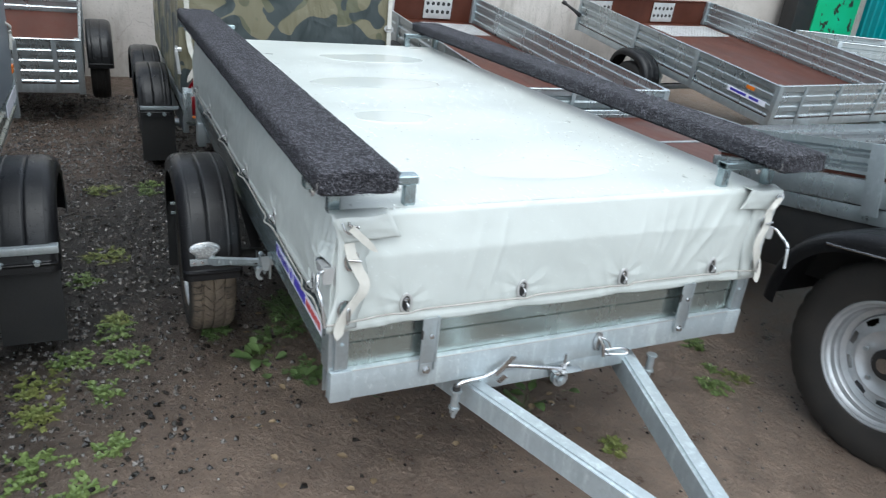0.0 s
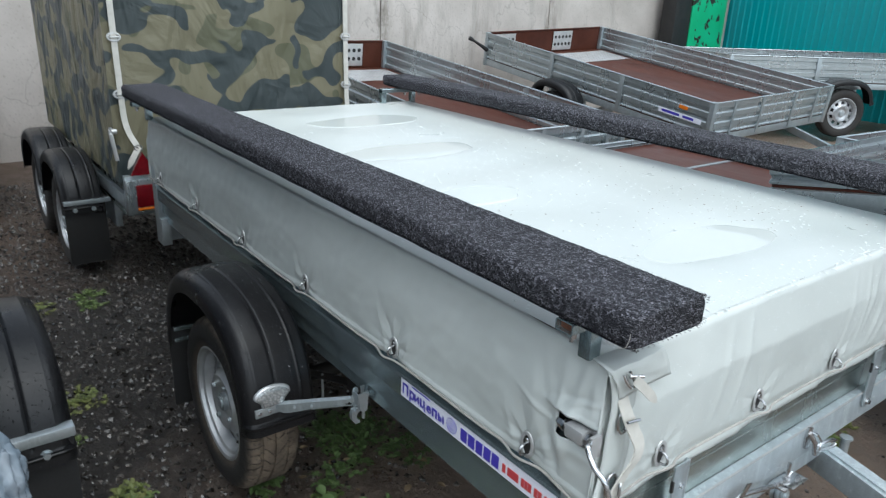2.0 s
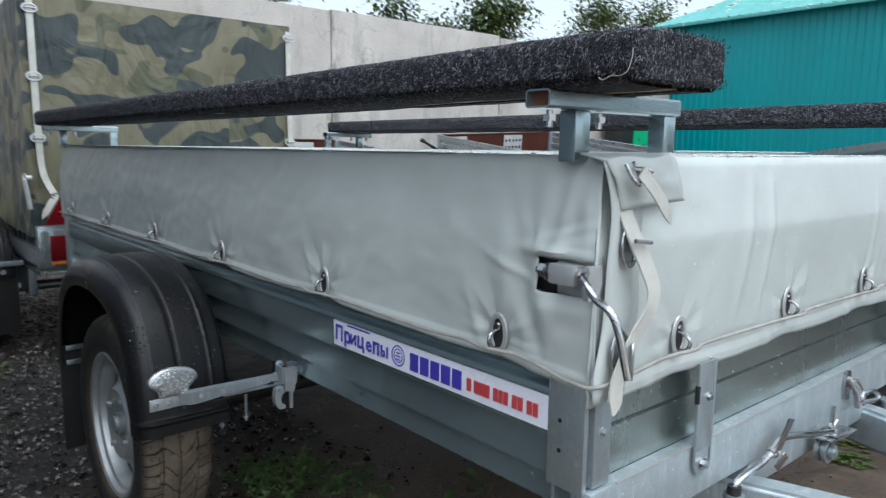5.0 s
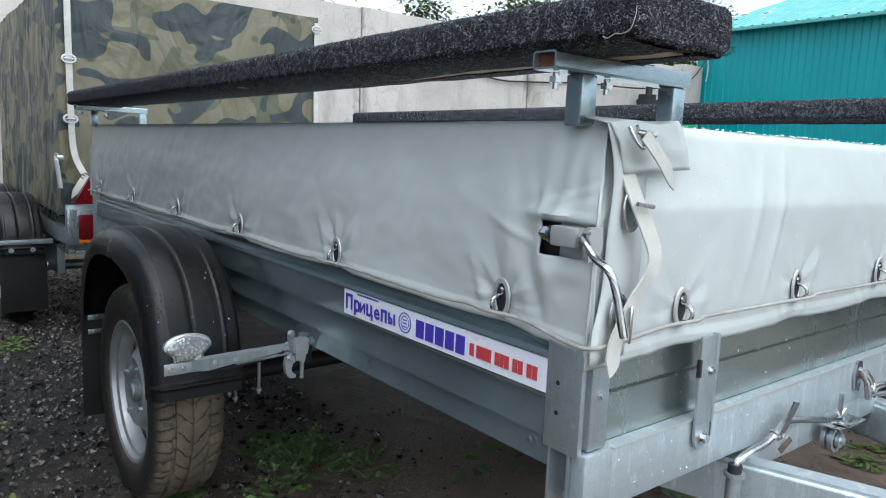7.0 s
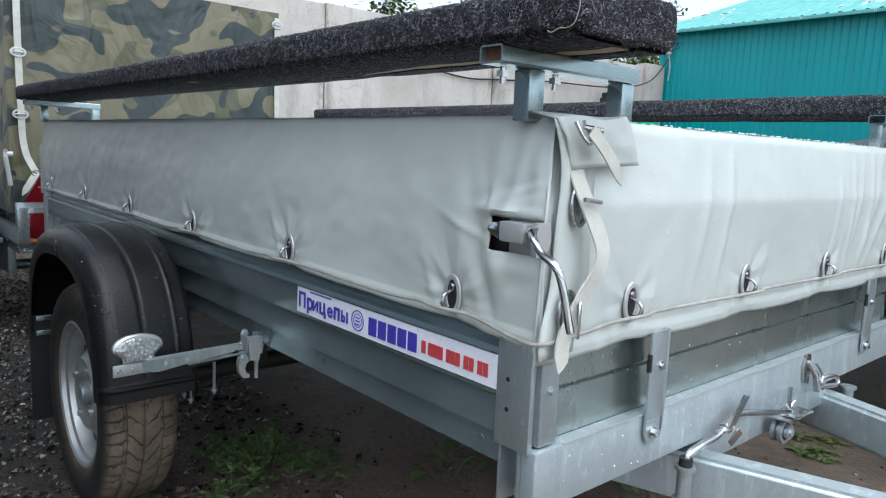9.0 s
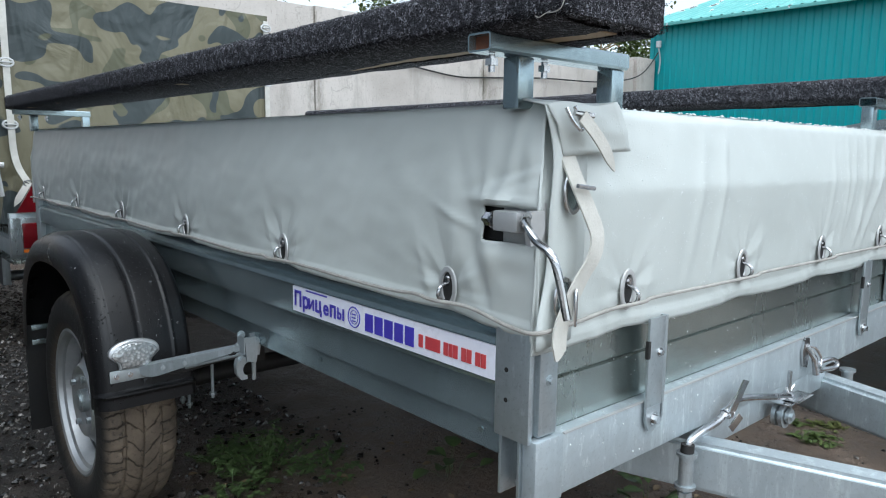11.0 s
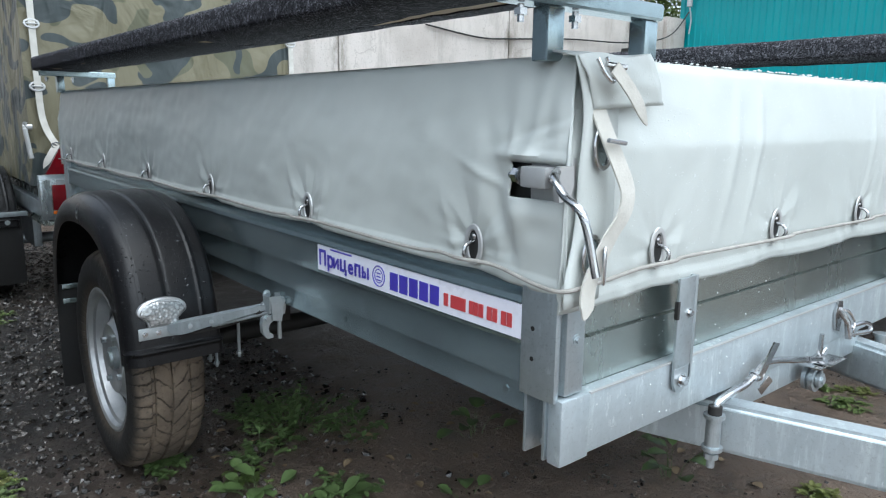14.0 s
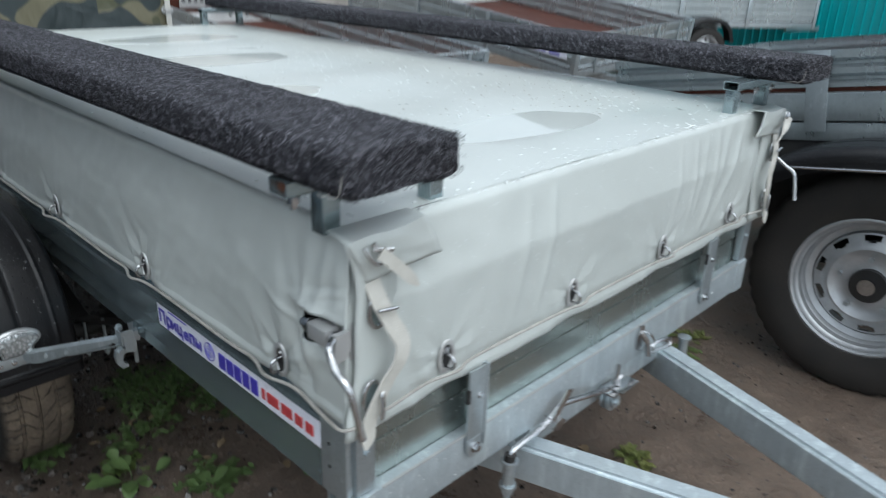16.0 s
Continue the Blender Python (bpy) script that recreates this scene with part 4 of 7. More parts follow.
# ---------- trailer under a camouflage tarpaulin ----------
def camo_trailer():
    t = thing("covered_trailer", "twin-axle trailer under a tall camouflage tarpaulin", "trailer", Matrix.Translation((-0.02, 3.4, -0.05)))
    W, L = 1.44, 2.2
    bm = bmesh.new()
    n, hz = 22, 10
    loop = [(W * i / n, 0) for i in range(n)] + [(W, L * i / n) for i in range(n)] + [(W - W * i / n, L) for i in range(n)] + [(0, L - L * i / n) for i in range(n)]
    rows = []
    for k in range(hz + 1):
        z = 0.66 + (1.835 - 0.66) * k / hz
        row = []
        for x, y in loop:
            f = 0.012 * noise.noise((x * 5, y * 5, z * 2)) + 0.006 * noise.noise((x * 14, y * 14, z * 5))
            row.append(bm.verts.new((x + (f if 0 < y < L else 0), y + (f if y in (0, L) else 0), z + (0.012 * noise.noise((x * 6, y * 6, 2)) if k == 0 else 0))))
        rows.append(row)
    m_ = len(loop)
    for r0, r1 in zip(rows, rows[1:]):
        for k in range(m_):
            bm.faces.new((r0[k], r0[(k + 1) % m_], r1[(k + 1) % m_], r1[k]))
    mid = bm.verts.new((W / 2, L / 2, 1.90))
    for k in range(m_):
        bm.faces.new((rows[-1][k], rows[-1][(k + 1) % m_], mid))
    part("tarpaulin", bm, CAMO, t, "olive, tan and black camouflage cloth")
    bm = bmesh.new()
    box(bm, (0.02, 0.03, 0.50), (W - 0.02, L - 0.03, 0.58), 0.004)
    part("chassis", bm, ZINC, t)
    for p0, p1, o in (((0.03, 0.03, 0.45), (0.03, L - 0.03, 0.45), (-1, 0, 0)), ((W - 0.03, 0.03, 0.45), (W - 0.03, L - 0.03, 0.45), (1, 0, 0))):
        bm = bmesh.new()
        sheet_board(bm, p0, p1, o, ribs(0.28, 3))
        part("side_board", bm, ZINC_SHEET, t)
    for y, o in ((0, -1), (L, 1)):
        bm = bmesh.new()
        sheet_board(bm, (0.03, y - o * 0.03, 0.45), (W - 0.03, y - o * 0.03, 0.45), (0, o, 0), ribs(0.28, 3))
        part("end_board", bm, ZINC_SHEET, t)
    for x in (0.05, W - 0.02):
        bm = bmesh.new()
        ribbon(bm, curve([(x, -0.02, 1.80), (x, -0.022, 1.5), (x + 0.003, -0.024, 1.15), (x + 0.006, -0.028, 1.02), (x + 0.018, -0.045, 0.94), (x + 0.045, -0.065, 0.875), (x + 0.050, -0.070, 0.862)], 6), (1, 0, 0), 0.030, 0.007)
        strap = part("strap", bm, WHITE, t, "white lashing strap")
        bm = bmesh.new()
        ribbon(bm, curve([(x + 0.052, -0.078, 0.868), (x + 0.030, -0.086, 0.835), (x + 0.005, -0.092, 0.795), (x - 0.020, -0.094, 0.752)], 6), (1, 0, 0.5), [0.030] * 14 + [0.026, 0.020, 0.012, 0.006, 0.002], 0.003)
        part("strap_end", bm, WHITE, strap, "loose white strap end")
        bm = bmesh.new()
        ring(bm, (x + 0.050, -0.078, 0.862), (0.2, -1, 0.2), 0.022, 0.015, 0.003, n=16, sides=6)
        tube(bm, [(x + 0.030, -0.080, 0.872), (x + 0.070, -0.080, 0.850)], 0.003, 6)
        part("buckle", bm, BRIGHT, strap, "bright wire buckle")
        for z in (1.76, 1.44, 1.145):
            bm = bmesh.new()
            ring(bm, (x, -0.024, z), (0, -1, 0.1), 0.031, 0.020, 0.0055, n=20, sides=6)
            tube(bm, [(x - 0.026, -0.034, z), (x + 0.026, -0.034, z)], 0.004, 6)
            part("ring", bm, WHITE_STEEL, strap, "pale steel eyelet and staple")
    bm = bmesh.new()
    tube(bm, [(-0.02, -0.03, 0.97), (-0.025, -0.05, 0.94), (-0.01, -0.06, 0.80)], 0.011, 8)
    tube(bm, [(-0.03, -0.025, 0.95), (0.01, -0.025, 0.95)], 0.014, 10)
    part("board_latch", bm, WHITE_STEEL, t)
    bm = bmesh.new()
    box(bm, (0.0, -0.12, 0.50), (W, -0.08, 0.72), 0.004)
    part("rear_beam", bm, ZINC, t)
    for x in (0.03, W - 0.16):
        bm = bmesh.new()
        box(bm, (x - 0.035, -0.16, 0.52), (x + 0.012, -0.123, 0.70), 0.006)
        box(bm, (x + 0.008, -0.155, 0.52), (x + 0.16, -0.1235, 0.70), 0.004)
        lamp = part("tail_lamp", bm, ZINC_YARD, t, "grey lamp housing")
        bm = bmesh.new()
        box(bm, (x + 0.016, -0.165, 0.551), (x + 0.12, -0.123, 0.675), 0.006)
        part("red_lens", bm, RED, lamp, "red lens")
        bm = bmesh.new()
        box(bm, (x + 0.016, -0.163, 0.532), (x + 0.12, -0.123, 0.548), 0.004)
        part("amber_lens", bm, AMBER, lamp, "narrow amber lens")
        bm = bmesh.new()
        prism(bm, [(x - 0.0, 0, 0.725), (x + 0.14, 0, 0.725), (x + 0.07, 0, 0.85)], (0, -0.14, 0), (0, -0.123, 0))
        part("triangle_reflector", bm, RED, t, "red triangle reflector")
    for yw in (0.72, 1.52):
        for o, xx in ((-1, -0.13), (1, W + 0.13)):
            wheel(t, xx, yw, 0.285, 0.295, 0.178, 0.17, o)
            mudguard(t, *((-0.25, -0.03) if o < 0 else (W + 0.03, W + 0.25)), yw, 0.335, 0.385, 8, 168, out=o)
    for xa, xb in ((-0.245, -0.02), (W + 0.02, W + 0.245)):
        bm = bmesh.new()
        box(bm, (xa, 0.33, 0.47), (xb + 0.03, 0.36, 0.495), 0.003)
        for f in (0.25, 0.7):
            bolt(bm, (xa + (xb - xa) * f, 0.33, 0.44), (0, -1, 0), 0.009, 0.012)
        part("guard_bracket", bm, ZINC, t)
        bm = bmesh.new()
        box(bm, (xa, 0.345, 0.10), (xb, 0.353, 0.50), 0.002)
        part("mudflap", bm, FLAP, t, "black rubber mudflap")
    for yw in (0.72, 1.52):
        bm = bmesh.new()
        tube(bm, [(0, yw, 0.285), (W, yw, 0.285)], 0.03, 12)
        part("axle", bm, ZINC, t)
    for x in (0.04, W - 0.08):
        bm = bmesh.new()
        box(bm, (x, 0.4, 0.285), (x + 0.04, 1.9, 0.51), 0.004)
        part("subframe", bm, ZINC, t)


camo_trailer()


# ---------- neighbour under a slate tarpaulin ----------
def slate_trailer():
    t = thing("covered_trailer", "trailer under a tall slate grey tarpaulin, with black mudguard", "trailer", Matrix.Translation((-2.48, 0.45, 0)))
    W, L = 1.5, 3.1
    bm = bmesh.new()
    n, hz = 30, 12
    rows = []
    loop = [(W * i / n, 0) for i in range(n)] + [(W, L * i / n) for i in range(n)] + [(W - W * i / n, L) for i in range(n)] + [(0, L - L * i / n) for i in range(n)]
    for k in range(hz + 1):
        z = 0.66 + (2.3 - 0.66) * k / hz
        row = []
        for x, y in loop:
            f = 0.02 * noise.noise((x * 4, y * 4, z * 1.5)) + 0.006 * noise.noise((x * 15, y * 15, z * 5))
            row.append(bm.verts.new((x + (f if 0 < y < L else 0), y + (f if y in (0, L) else 0), z)))
        rows.append(row)
    m_ = len(loop)
    for r0, r1 in zip(rows, rows[1:]):
        for k in range(m_):
            bm.faces.new((r0[k], r0[(k + 1) % m_], r1[(k + 1) % m_], r1[k]))
    bm.faces.new(rows[-1])
    part("tarpaulin", bm, LT_TARP, t, "slate grey cloth")
    bm = bmesh.new()
    sheet_board(bm, (W - 0.003, 0, 0.50), (W - 0.003, L, 0.50), (1, 0, 0), ribs(0.20, 2))
    part("side_board", bm, ZINC_SHEET, t)
    for y, o in ((0.003, -1), (L - 0.003, 1)):
        bm = bmesh.new()
        sheet_board(bm, (0, y, 0.50), (W, y, 0.50), (0, o, 0), ribs(0.20, 2))
        part("end_board", bm, ZINC_SHEET, t)
    bm = bmesh.new()
    box(bm, (0.03, 0.02, 0.42), (W - 0.03, L - 0.02, 0.50), 0.004)
    part("chassis", bm, ZINC, t)
    bm = bmesh.new()
    box(bm, (W - 0.05, L - 0.045, 0.42), (W + 0.008, L + 0.01, 0.78), 0.004)
    part("corner_post", bm, ZINC, t)
    bm = bmesh.new()
    box(bm, (W + 0.001, L - 0.60, 0.56), (W + 0.006, L - 0.06, 0.63))
    part("sticker", bm, STICKER, t, "white sticker with blue print")
    bm = bmesh.new()
    box(bm, (W + 0.002, L - 0.16, 0.72), (W + 0.014, L - 0.06, 0.765), 0.003)
    part("marker_lamp", bm, AMBER, t, "amber side marker")
    wheel(t, W + 0.17, 1.10, 0.295, 0.295, 0.178, 0.17, 1)
    mudguard(t, W + 0.065, W + 0.30, 1.10, 0.345, 0.385, 8, 168, out=1)
    wheel(t, -0.17, 1.10, 0.295, 0.295, 0.178, 0.17, -1)
    bm = bmesh.new()
    box(bm, (W - 0.02, 0.712, 0.500), (W + 0.30, 0.75, 0.530), 0.003)
    for f in (0.12, 0.24):
        bolt(bm, (W + f - 0.015, 0.722, 0.462), (0, -1, 0), 0.010, 0.014)
    part("guard_bracket", bm, ZINC, t)
    bm = bmesh.new()
    box(bm, (W + 0.075, 0.735, 0.12), (W + 0.295, 0.745, 0.50), 0.002)
    part("mudflap", bm, FLAP, t, "black rubber mudflap")
    bm = bmesh.new()
    tube(bm, [(0, 1.10, 0.295), (W, 1.10, 0.295)], 0.03, 12)
    box(bm, (W - 0.10, 0.8, 0.3), (W - 0.06, 1.4, 0.43), 0.003)
    box(bm, (0.06, 0.8, 0.3), (0.10, 1.4, 0.43), 0.003)
    part("axle", bm, ZINC, t)


slate_trailer()
bm = bmesh.new()
tube(bm, curve([(-0.985, 3.40, 1.02), (-0.955, 3.42, 0.99), (-0.965, 3.45, 0.95), (-0.95, 3.43, 0.91), (-0.96, 3.47, 0.93), (-0.955, 3.41, 0.96), (-0.962, 3.40, 0.86)], 5), 0.009, 8)
solo("rope", bm, WHITE, "white rope knotted at the corner of the slate tarpaulin", "rope")

# its unused lamp, still wrapped in crumpled film and tied to the rear board
FILM, nt, b = mk("clear_film")
cr = tex(nt, "ShaderNodeTexNoise", 9.0, Detail=5.0, Distortion=1.2)
nt.links.new(ramp(nt, cr.outputs[0], 0.40, 0.66, (0.17, 0.21, 0.25, 1), (0.34, 0.38, 0.42, 1)), b.inputs["Base Color"])
b.inputs["Roughness"].default_value = 0.14
b.inputs["Transmission Weight"].default_value = 0.25
bumped(nt, b, cr.outputs[0], 0.6, 0.015)
wrapped = thing("wrapped_lamp", "spare trailer lamp wrapped in crumpled clear film, tied to the board", "lamp", Matrix.Translation((-0.89, 0.52, 0.84)))
bm = bmesh.new()
bmesh.ops.create_icosphere(bm, subdivisions=5, radius=1.0)
for v in bm.verts:
    p = v.co.copy()
    f = 1 + 0.28 * abs(noise.noise(p * 2.2)) + 0.14 * abs(noise.noise(p * 5.0)) - 0.10
    v.co = Vector((p.x * 0.055, p.y * 0.060, p.z * 0.105)) * f
part("film_bag", bm, FILM, wrapped, "crumpled clear plastic film", smooth=50)
bm = bmesh.new()
tube(bm, curve([(-0.06, -0.03, -0.02), (-0.01, -0.062, -0.075), (0.03, -0.07, -0.115), (0.035, -0.06, -0.17)], 5), 0.008, 10)
part("lamp_arm", bm, BRIGHT, wrapped, "bright bent rod")
bm = bmesh.new()
box(bm, (-0.095, -0.03, -0.13), (0.0, 0.03, -0.06), 0.006)
part("lamp_foot", bm, DARK_STEEL, wrapped)


# ---------- tall trailer on a big wheel ----------
def tall_trailer():
    t = thing("trailer", "tall galvanised trailer on large wheels under black mudguards, tipped back", "trailer", Matrix.Translation((2.2, -0.24, 0.405)) @ pose(0, 0, 0, -9.3) @ Matrix.Translation((0, -1.66, -0.405)), group="trailers in the yard")
    W, L = 1.7, 2.7
    for p0, p1, o in (((0, 0, 1.08), (0, L, 1.08), (-1, 0, 0)), ((W, 0, 1.08), (W, L, 1.08), (1, 0, 0))):
        bm = bmesh.new()
        sheet_board(bm, p0, p1, o, ribs(0.125, 2, 0.020))
        board = part("side_board", bm, ZINC_YARD, t)
        for y in (0.2, 1.0, 1.88):
            bm = bmesh.new()
            c = Vector((p0[0], y, 0.93)) + Vector(o) * 0.034
            box(bm, c + Vector((-0.003, -0.036, 0)), c + Vector((0.003, 0.036, 0.277)), 0.002)
            box(bm, c - Vector(o) * 0.018 + Vector((-0.015, 0.030, 0)), c - Vector(o) * 0.018 + Vector((0.015, 0.0355, 0.277)), 0.001)
            part("stake", bm, ZINC, board)
    for y, o in ((0, -1), (L, 1)):
        bm = bmesh.new()
        sheet_board(bm, (0, y, 1.08), (W, y, 1.08), (0, o, 0), ribs(0.125, 2, 0.020))
        part("end_board", bm, ZINC_YARD, t)
    bm = bmesh.new()
    box(bm, (0.01, 0.01, 1.065), (W - 0.01, L - 0.01, 1.08))
    part("floor", bm, PLY, t, "brown film-faced plywood floor")
    for x in (-0.03, W - 0.03):
        bm = bmesh.new()
        box(bm, (x, 0, 0.965), (x + 0.06, L, 1.064), 0.006)
        part("chassis_rail", bm, ZINC_YARD, t)
        bm = bmesh.new()
        box(bm, (x + 0.012, 0.1, 0.895), (x + 0.048, L - 0.1, 0.960), 0.004)
        part("lower_rail", bm, ZINC_YARD, t)
        bm = bmesh.new()
        box(bm, (x + 0.026, 0.3, 0.62), (x + 0.034, L - 0.3, 0.894), 0.002)
        part("inner_panel", bm, DARK_STEEL, t)
    for o, xx in ((-1, -0.03), (1, W + 0.03)):
        wheel(t, xx, 1.66, 0.405, 0.405, 0.24, 0.23, o, holes=10, studs=5)
        mudguard(t, *((-0.24, 0.09) if o < 0 else (W - 0.09, W + 0.24)), 1.66, 0.405, 0.50, 17, 181, out=o)
    for x in (-0.246, W + 0.246):
        bm = bmesh.new()
        tube(bm, [(x, 1.44, 0.838), (x, 1.88, 0.838)], 0.006, 8)
        part("guard_stay", bm, BRIGHT, t)
    for y in (0.02, 2.62):
        bm = bmesh.new()
        box(bm, (0.04, y, 0.97), (W - 0.04, y + 0.06, 1.064), 0.005)
        part("cross_member", bm, ZINC, t)
    bm = bmesh.new()
    tube(bm, [(0, 1.66, 0.405), (W, 1.66, 0.405)], 0.04, 14)
    box(bm, (0.12, 1.2, 0.4), (0.18, 2.1, 0.966), 0.004)
    box(bm, (W - 0.18, 1.2, 0.4), (W - 0.12, 2.1, 0.966), 0.004)
    part("axle", bm, DARK_STEEL, t)


tall_trailer()


# ---------- the grey trailer ----------
TW, TL = 1.5, 2.76
HEM, TOP = 0.761, 1.065
trl = thing("cargo_trailer", "galvanised single-axle trailer with a grey tarpaulin cover", "trailer", Matrix.Identity(4))


def beam(name, lo, hi, mat=ZINC, bev=0.004, label=""):
    bm = bmesh.new()
    box(bm, lo, hi, bev)
    return part(name, bm, mat, trl, label)


# sides: profiled boards with a stepped lower chassis rail
side_prof = [(-0.05, -0.023), (-0.028, -0.023), (-0.033, 0.022), (-0.015, 0.027), (-0.021, 0.086), (-0.001, 0.091), (0.0, 0.096), (0.0, 0.150), (0.006, 0.153), (0.004, 0.161), (-0.014, 0.163), (-0.016, 0.30), (-0.024, 0.30)]
for x, o in ((0, -1), (TW, 1)):
    bm = bmesh.new()
    sheet_board(bm, (x, 0.045, 0.585), (x, TL - 0.03, 0.585), (o, 0, 0), side_prof)
    part("side_board", bm, ZINC_SIDE, trl)
front_prof = [(-0.022, -0.02), (0.000, -0.02), (-0.003, 0.050), (-0.008, 0.053), (-0.008, 0.0565), (0.0, 0.059), (-0.002, 0.104), (-0.007, 0.107), (-0.007, 0.26), (-0.014, 0.26)]
bm = bmesh.new()
sheet_board(bm, (0.05, 0, 0.63), (TW - 0.05, 0, 0.63), (0, -1, 0), front_prof)
front_board = part("front_board", bm, ZINC_SHEET, trl)
bm = bmesh.new()
sheet_board(bm, (0.05, TL, 0.60), (TW - 0.05, TL, 0.60), (0, 1, 0), front_prof)
part("tail_board", bm, ZINC_SHEET, trl)
bm = bmesh.new()
box(bm, (0.075, 0.02, 0.605), (TW - 0.075, TL - 0.02, 0.617))
part("floor", bm, PLY, trl, "brown film-faced plywood floor")
front_beam = beam("front_beam", (0.006, -0.026, 0.521), (TW - 0.006, 0.0, 0.612), ZINC_DULL, 0.005)
# paler strip on the beam's lip, its highlight put into the colour
beam("lip_highlight", (0.064, -0.0280, 0.6105), (TW - 0.064, -0.023, 0.6135), WHITE_STEEL, 0.001, "pale strip put on the galvanised edge for its highlight")
for x in (0.003, TW - 0.063):
    beam("beam_end", (x, -0.0285, 0.518), (x + 0.060, -0.004, 0.6135), ZINC_DULL, 0.004, "welded end cap of the front beam")
beam("rear_beam", (0.006, TL, 0.45), (TW - 0.006, TL + 0.03, 0.60), ZINC_DULL, 0.006)
for x in (0.006, TW - 0.046):
    beam("chassis_rail", (x + (0.046 if x < 1 else -0.030), 0.046, 0.565), (x + (0.070 if x < 1 else -0.006), TL - 0.001, 0.604))
for y in (0.7, 1.4, 2.1):
    beam("cross_member", (0.05, y, 0.572), (TW - 0.05, y + 0.04, 0.604))
# corner posts: an outer plate, a front plate, and the open channel below
for x, s in ((0.0, 1), (TW, -1)):
    bm = bmesh.new()
    a, c = sorted((x - s * 0.003, x + s * 0.006))
    box(bm, (a, -0.018, 0.608), (c, 0.046, 0.770), 0.002)
    post = part("corner_plate", bm, ZINC, trl)
    bm = bmesh.new()
    a, c = sorted((x + s * 0.014, x + s * 0.052))
    box(bm, (a, -0.022, 0.616), (c, -0.002, 0.90), 0.003)
    box(bm, (min(x + s * 0.006, x + s * 0.014), -0.012, 0.616), (max(x + s * 0.006, x + s * 0.014), 0.04, 0.90))
    bolt(bm, (x + s * 0.034, -0.022, 0.694), (0, -1, 0), 0.005, 0.006)
    part("post_face", bm, ZINC, post)
    bm = bmesh.new()
    for dy in (-0.001, 0.034):
        a, c = sorted((x + s * 0.001, x + s * 0.042))
        box(bm, (a, dy, 0.520), (c, dy + 0.005, 0.607), 0.001)
    a, c = sorted((x + s * 0.036, x + s * 0.042))
    box(bm, (a, 0.004, 0.520), (c, 0.034, 0.607), 0.001)
    bolt(bm, (x + s * 0.03, 0.018, 0.535), (-s, 0, 0), 0.006, 0.01)
    part("post_channel", bm, ZINC, post)
    # dark plugs imitate the shade inside two bolt holes
    for y, z in ((0.024, 0.705), (0.024, 0.662)):
        bm = bmesh.new()
        tube(bm, [(x - s * 0.0034, y, z), (x + s * 0.002, y, z)], 0.0035, 12)
        part("bolt_hole_disc", bm, DARK_STEEL, post)
    bm = bmesh.new()
    box(bm, (min(x - s * 0.003, x + s * 0.04), TL - 0.03, 0.45), (max(x - s * 0.003, x + s * 0.04), TL + 0.032, 0.90), 0.004)
    part("rear_post", bm, ZINC, trl)
# front stakes, bent at the foot, pinned to the beam
for x in (0.284, TW - 0.284):
    bm = bmesh.new()
    box(bm, (x - 0.026, -0.034, 0.602), (x + 0.018, -0.029, 0.748), 0.002)
    box(bm, (x + 0.0182, -0.034, 0.602), (x + 0.026, -0.012, 0.748), 0.002)
    prism(bm, [(-0.026, 0, 0.0), (0.014, 0, 0.0), (0.014, 0, -0.020), (0.008, 0, -0.034), (-0.004, 0, -0.042), (-0.018, 0, -0.038), (-0.026, 0, -0.022)], (x, -0.0345, 0.603), (x, -0.0300, 0.603))
    prism(bm, [(0.019, 0, 0.0), (0.023, 0, 0.0), (0.023, 0, -0.022), (0.019, 0, -0.026)], (x, -0.0345, 0.603), (x, -0.012, 0.603))
    st = part("front_stake", bm, ZINC, trl)
    bm = bmesh.new()
    bolt(bm, (x - 0.004, -0.035, 0.582), (0, -1, 0), 0.0075, 0.009)
    part("stake_bolt", bm, BRIGHT, st)
    bm = bmesh.new()
    bolt(bm, (x + 0.004, -0.034, 0.690), (0, -1, 0), 0.005, 0.006)
    part("stake_bolt", bm, BRIGHT, st)
    # a dark block stands in for the shaded slot
    bm = bmesh.new()
    box(bm, (x - 0.0285, -0.0345, 0.683), (x - 0.022, -0.028, 0.712), 0.001)
    part("stake_slot_patch", bm, DARK_STEEL, st)
# seam bolts under the side
for y in (0.105, 0.56):
    bm = bmesh.new()
    bolt(bm, (0.0355, y, 0.585), (-1, 0, 0), 0.006, 0.006)
    part("side_bolt", bm, ZINC_SIDE, trl)

# drawbar
for s in (-1, 1):
    bm = bmesh.new()
    a, c = Vector((0.75 + s * 0.392, 0.30, 0.450)), Vector((0.75 + s * 0.012, -0.86, 0.450))
    prism(bm, [(-0.029, 0, -0.045), (0.029, 0, -0.045), (0.029, 0, 0.045), (-0.029, 0, 0.045)], a, c)
    bmesh.ops.bevel(bm, geom=bm.edges[:], offset=0.009, segments=3, affect="EDGES")
    arm = part("drawbar_arm", bm, ZINC_DULL, trl, "hot-dip galvanised box section")
    bm = bmesh.new()
    px, py = 0.75 + s * 0.367, -0.040
    tube(bm, [(px, py, 0.440), (px, py, 0.492)], 0.0125, 18)
    tube(bm, [(px, py, 0.434), (px, py, 0.440)], 0.0175, 18)
    tube(bm, [(px, py, 0.492), (px, py, 0.498)], 0.0175, 18)
    tube(bm, [(px, py, 0.402), (px, py, 0.434)], 0.007, 10)
    tube(bm, [(px, py, 0.418), (px, py, 0.428)], 0.0125, 6)
    part("pivot_bush", bm, ZINC, arm)
bm = bmesh.new()
tube(bm, [(0.75, -0.80, 0.47), (0.75, -1.10, 0.48)], 0.035, 16)
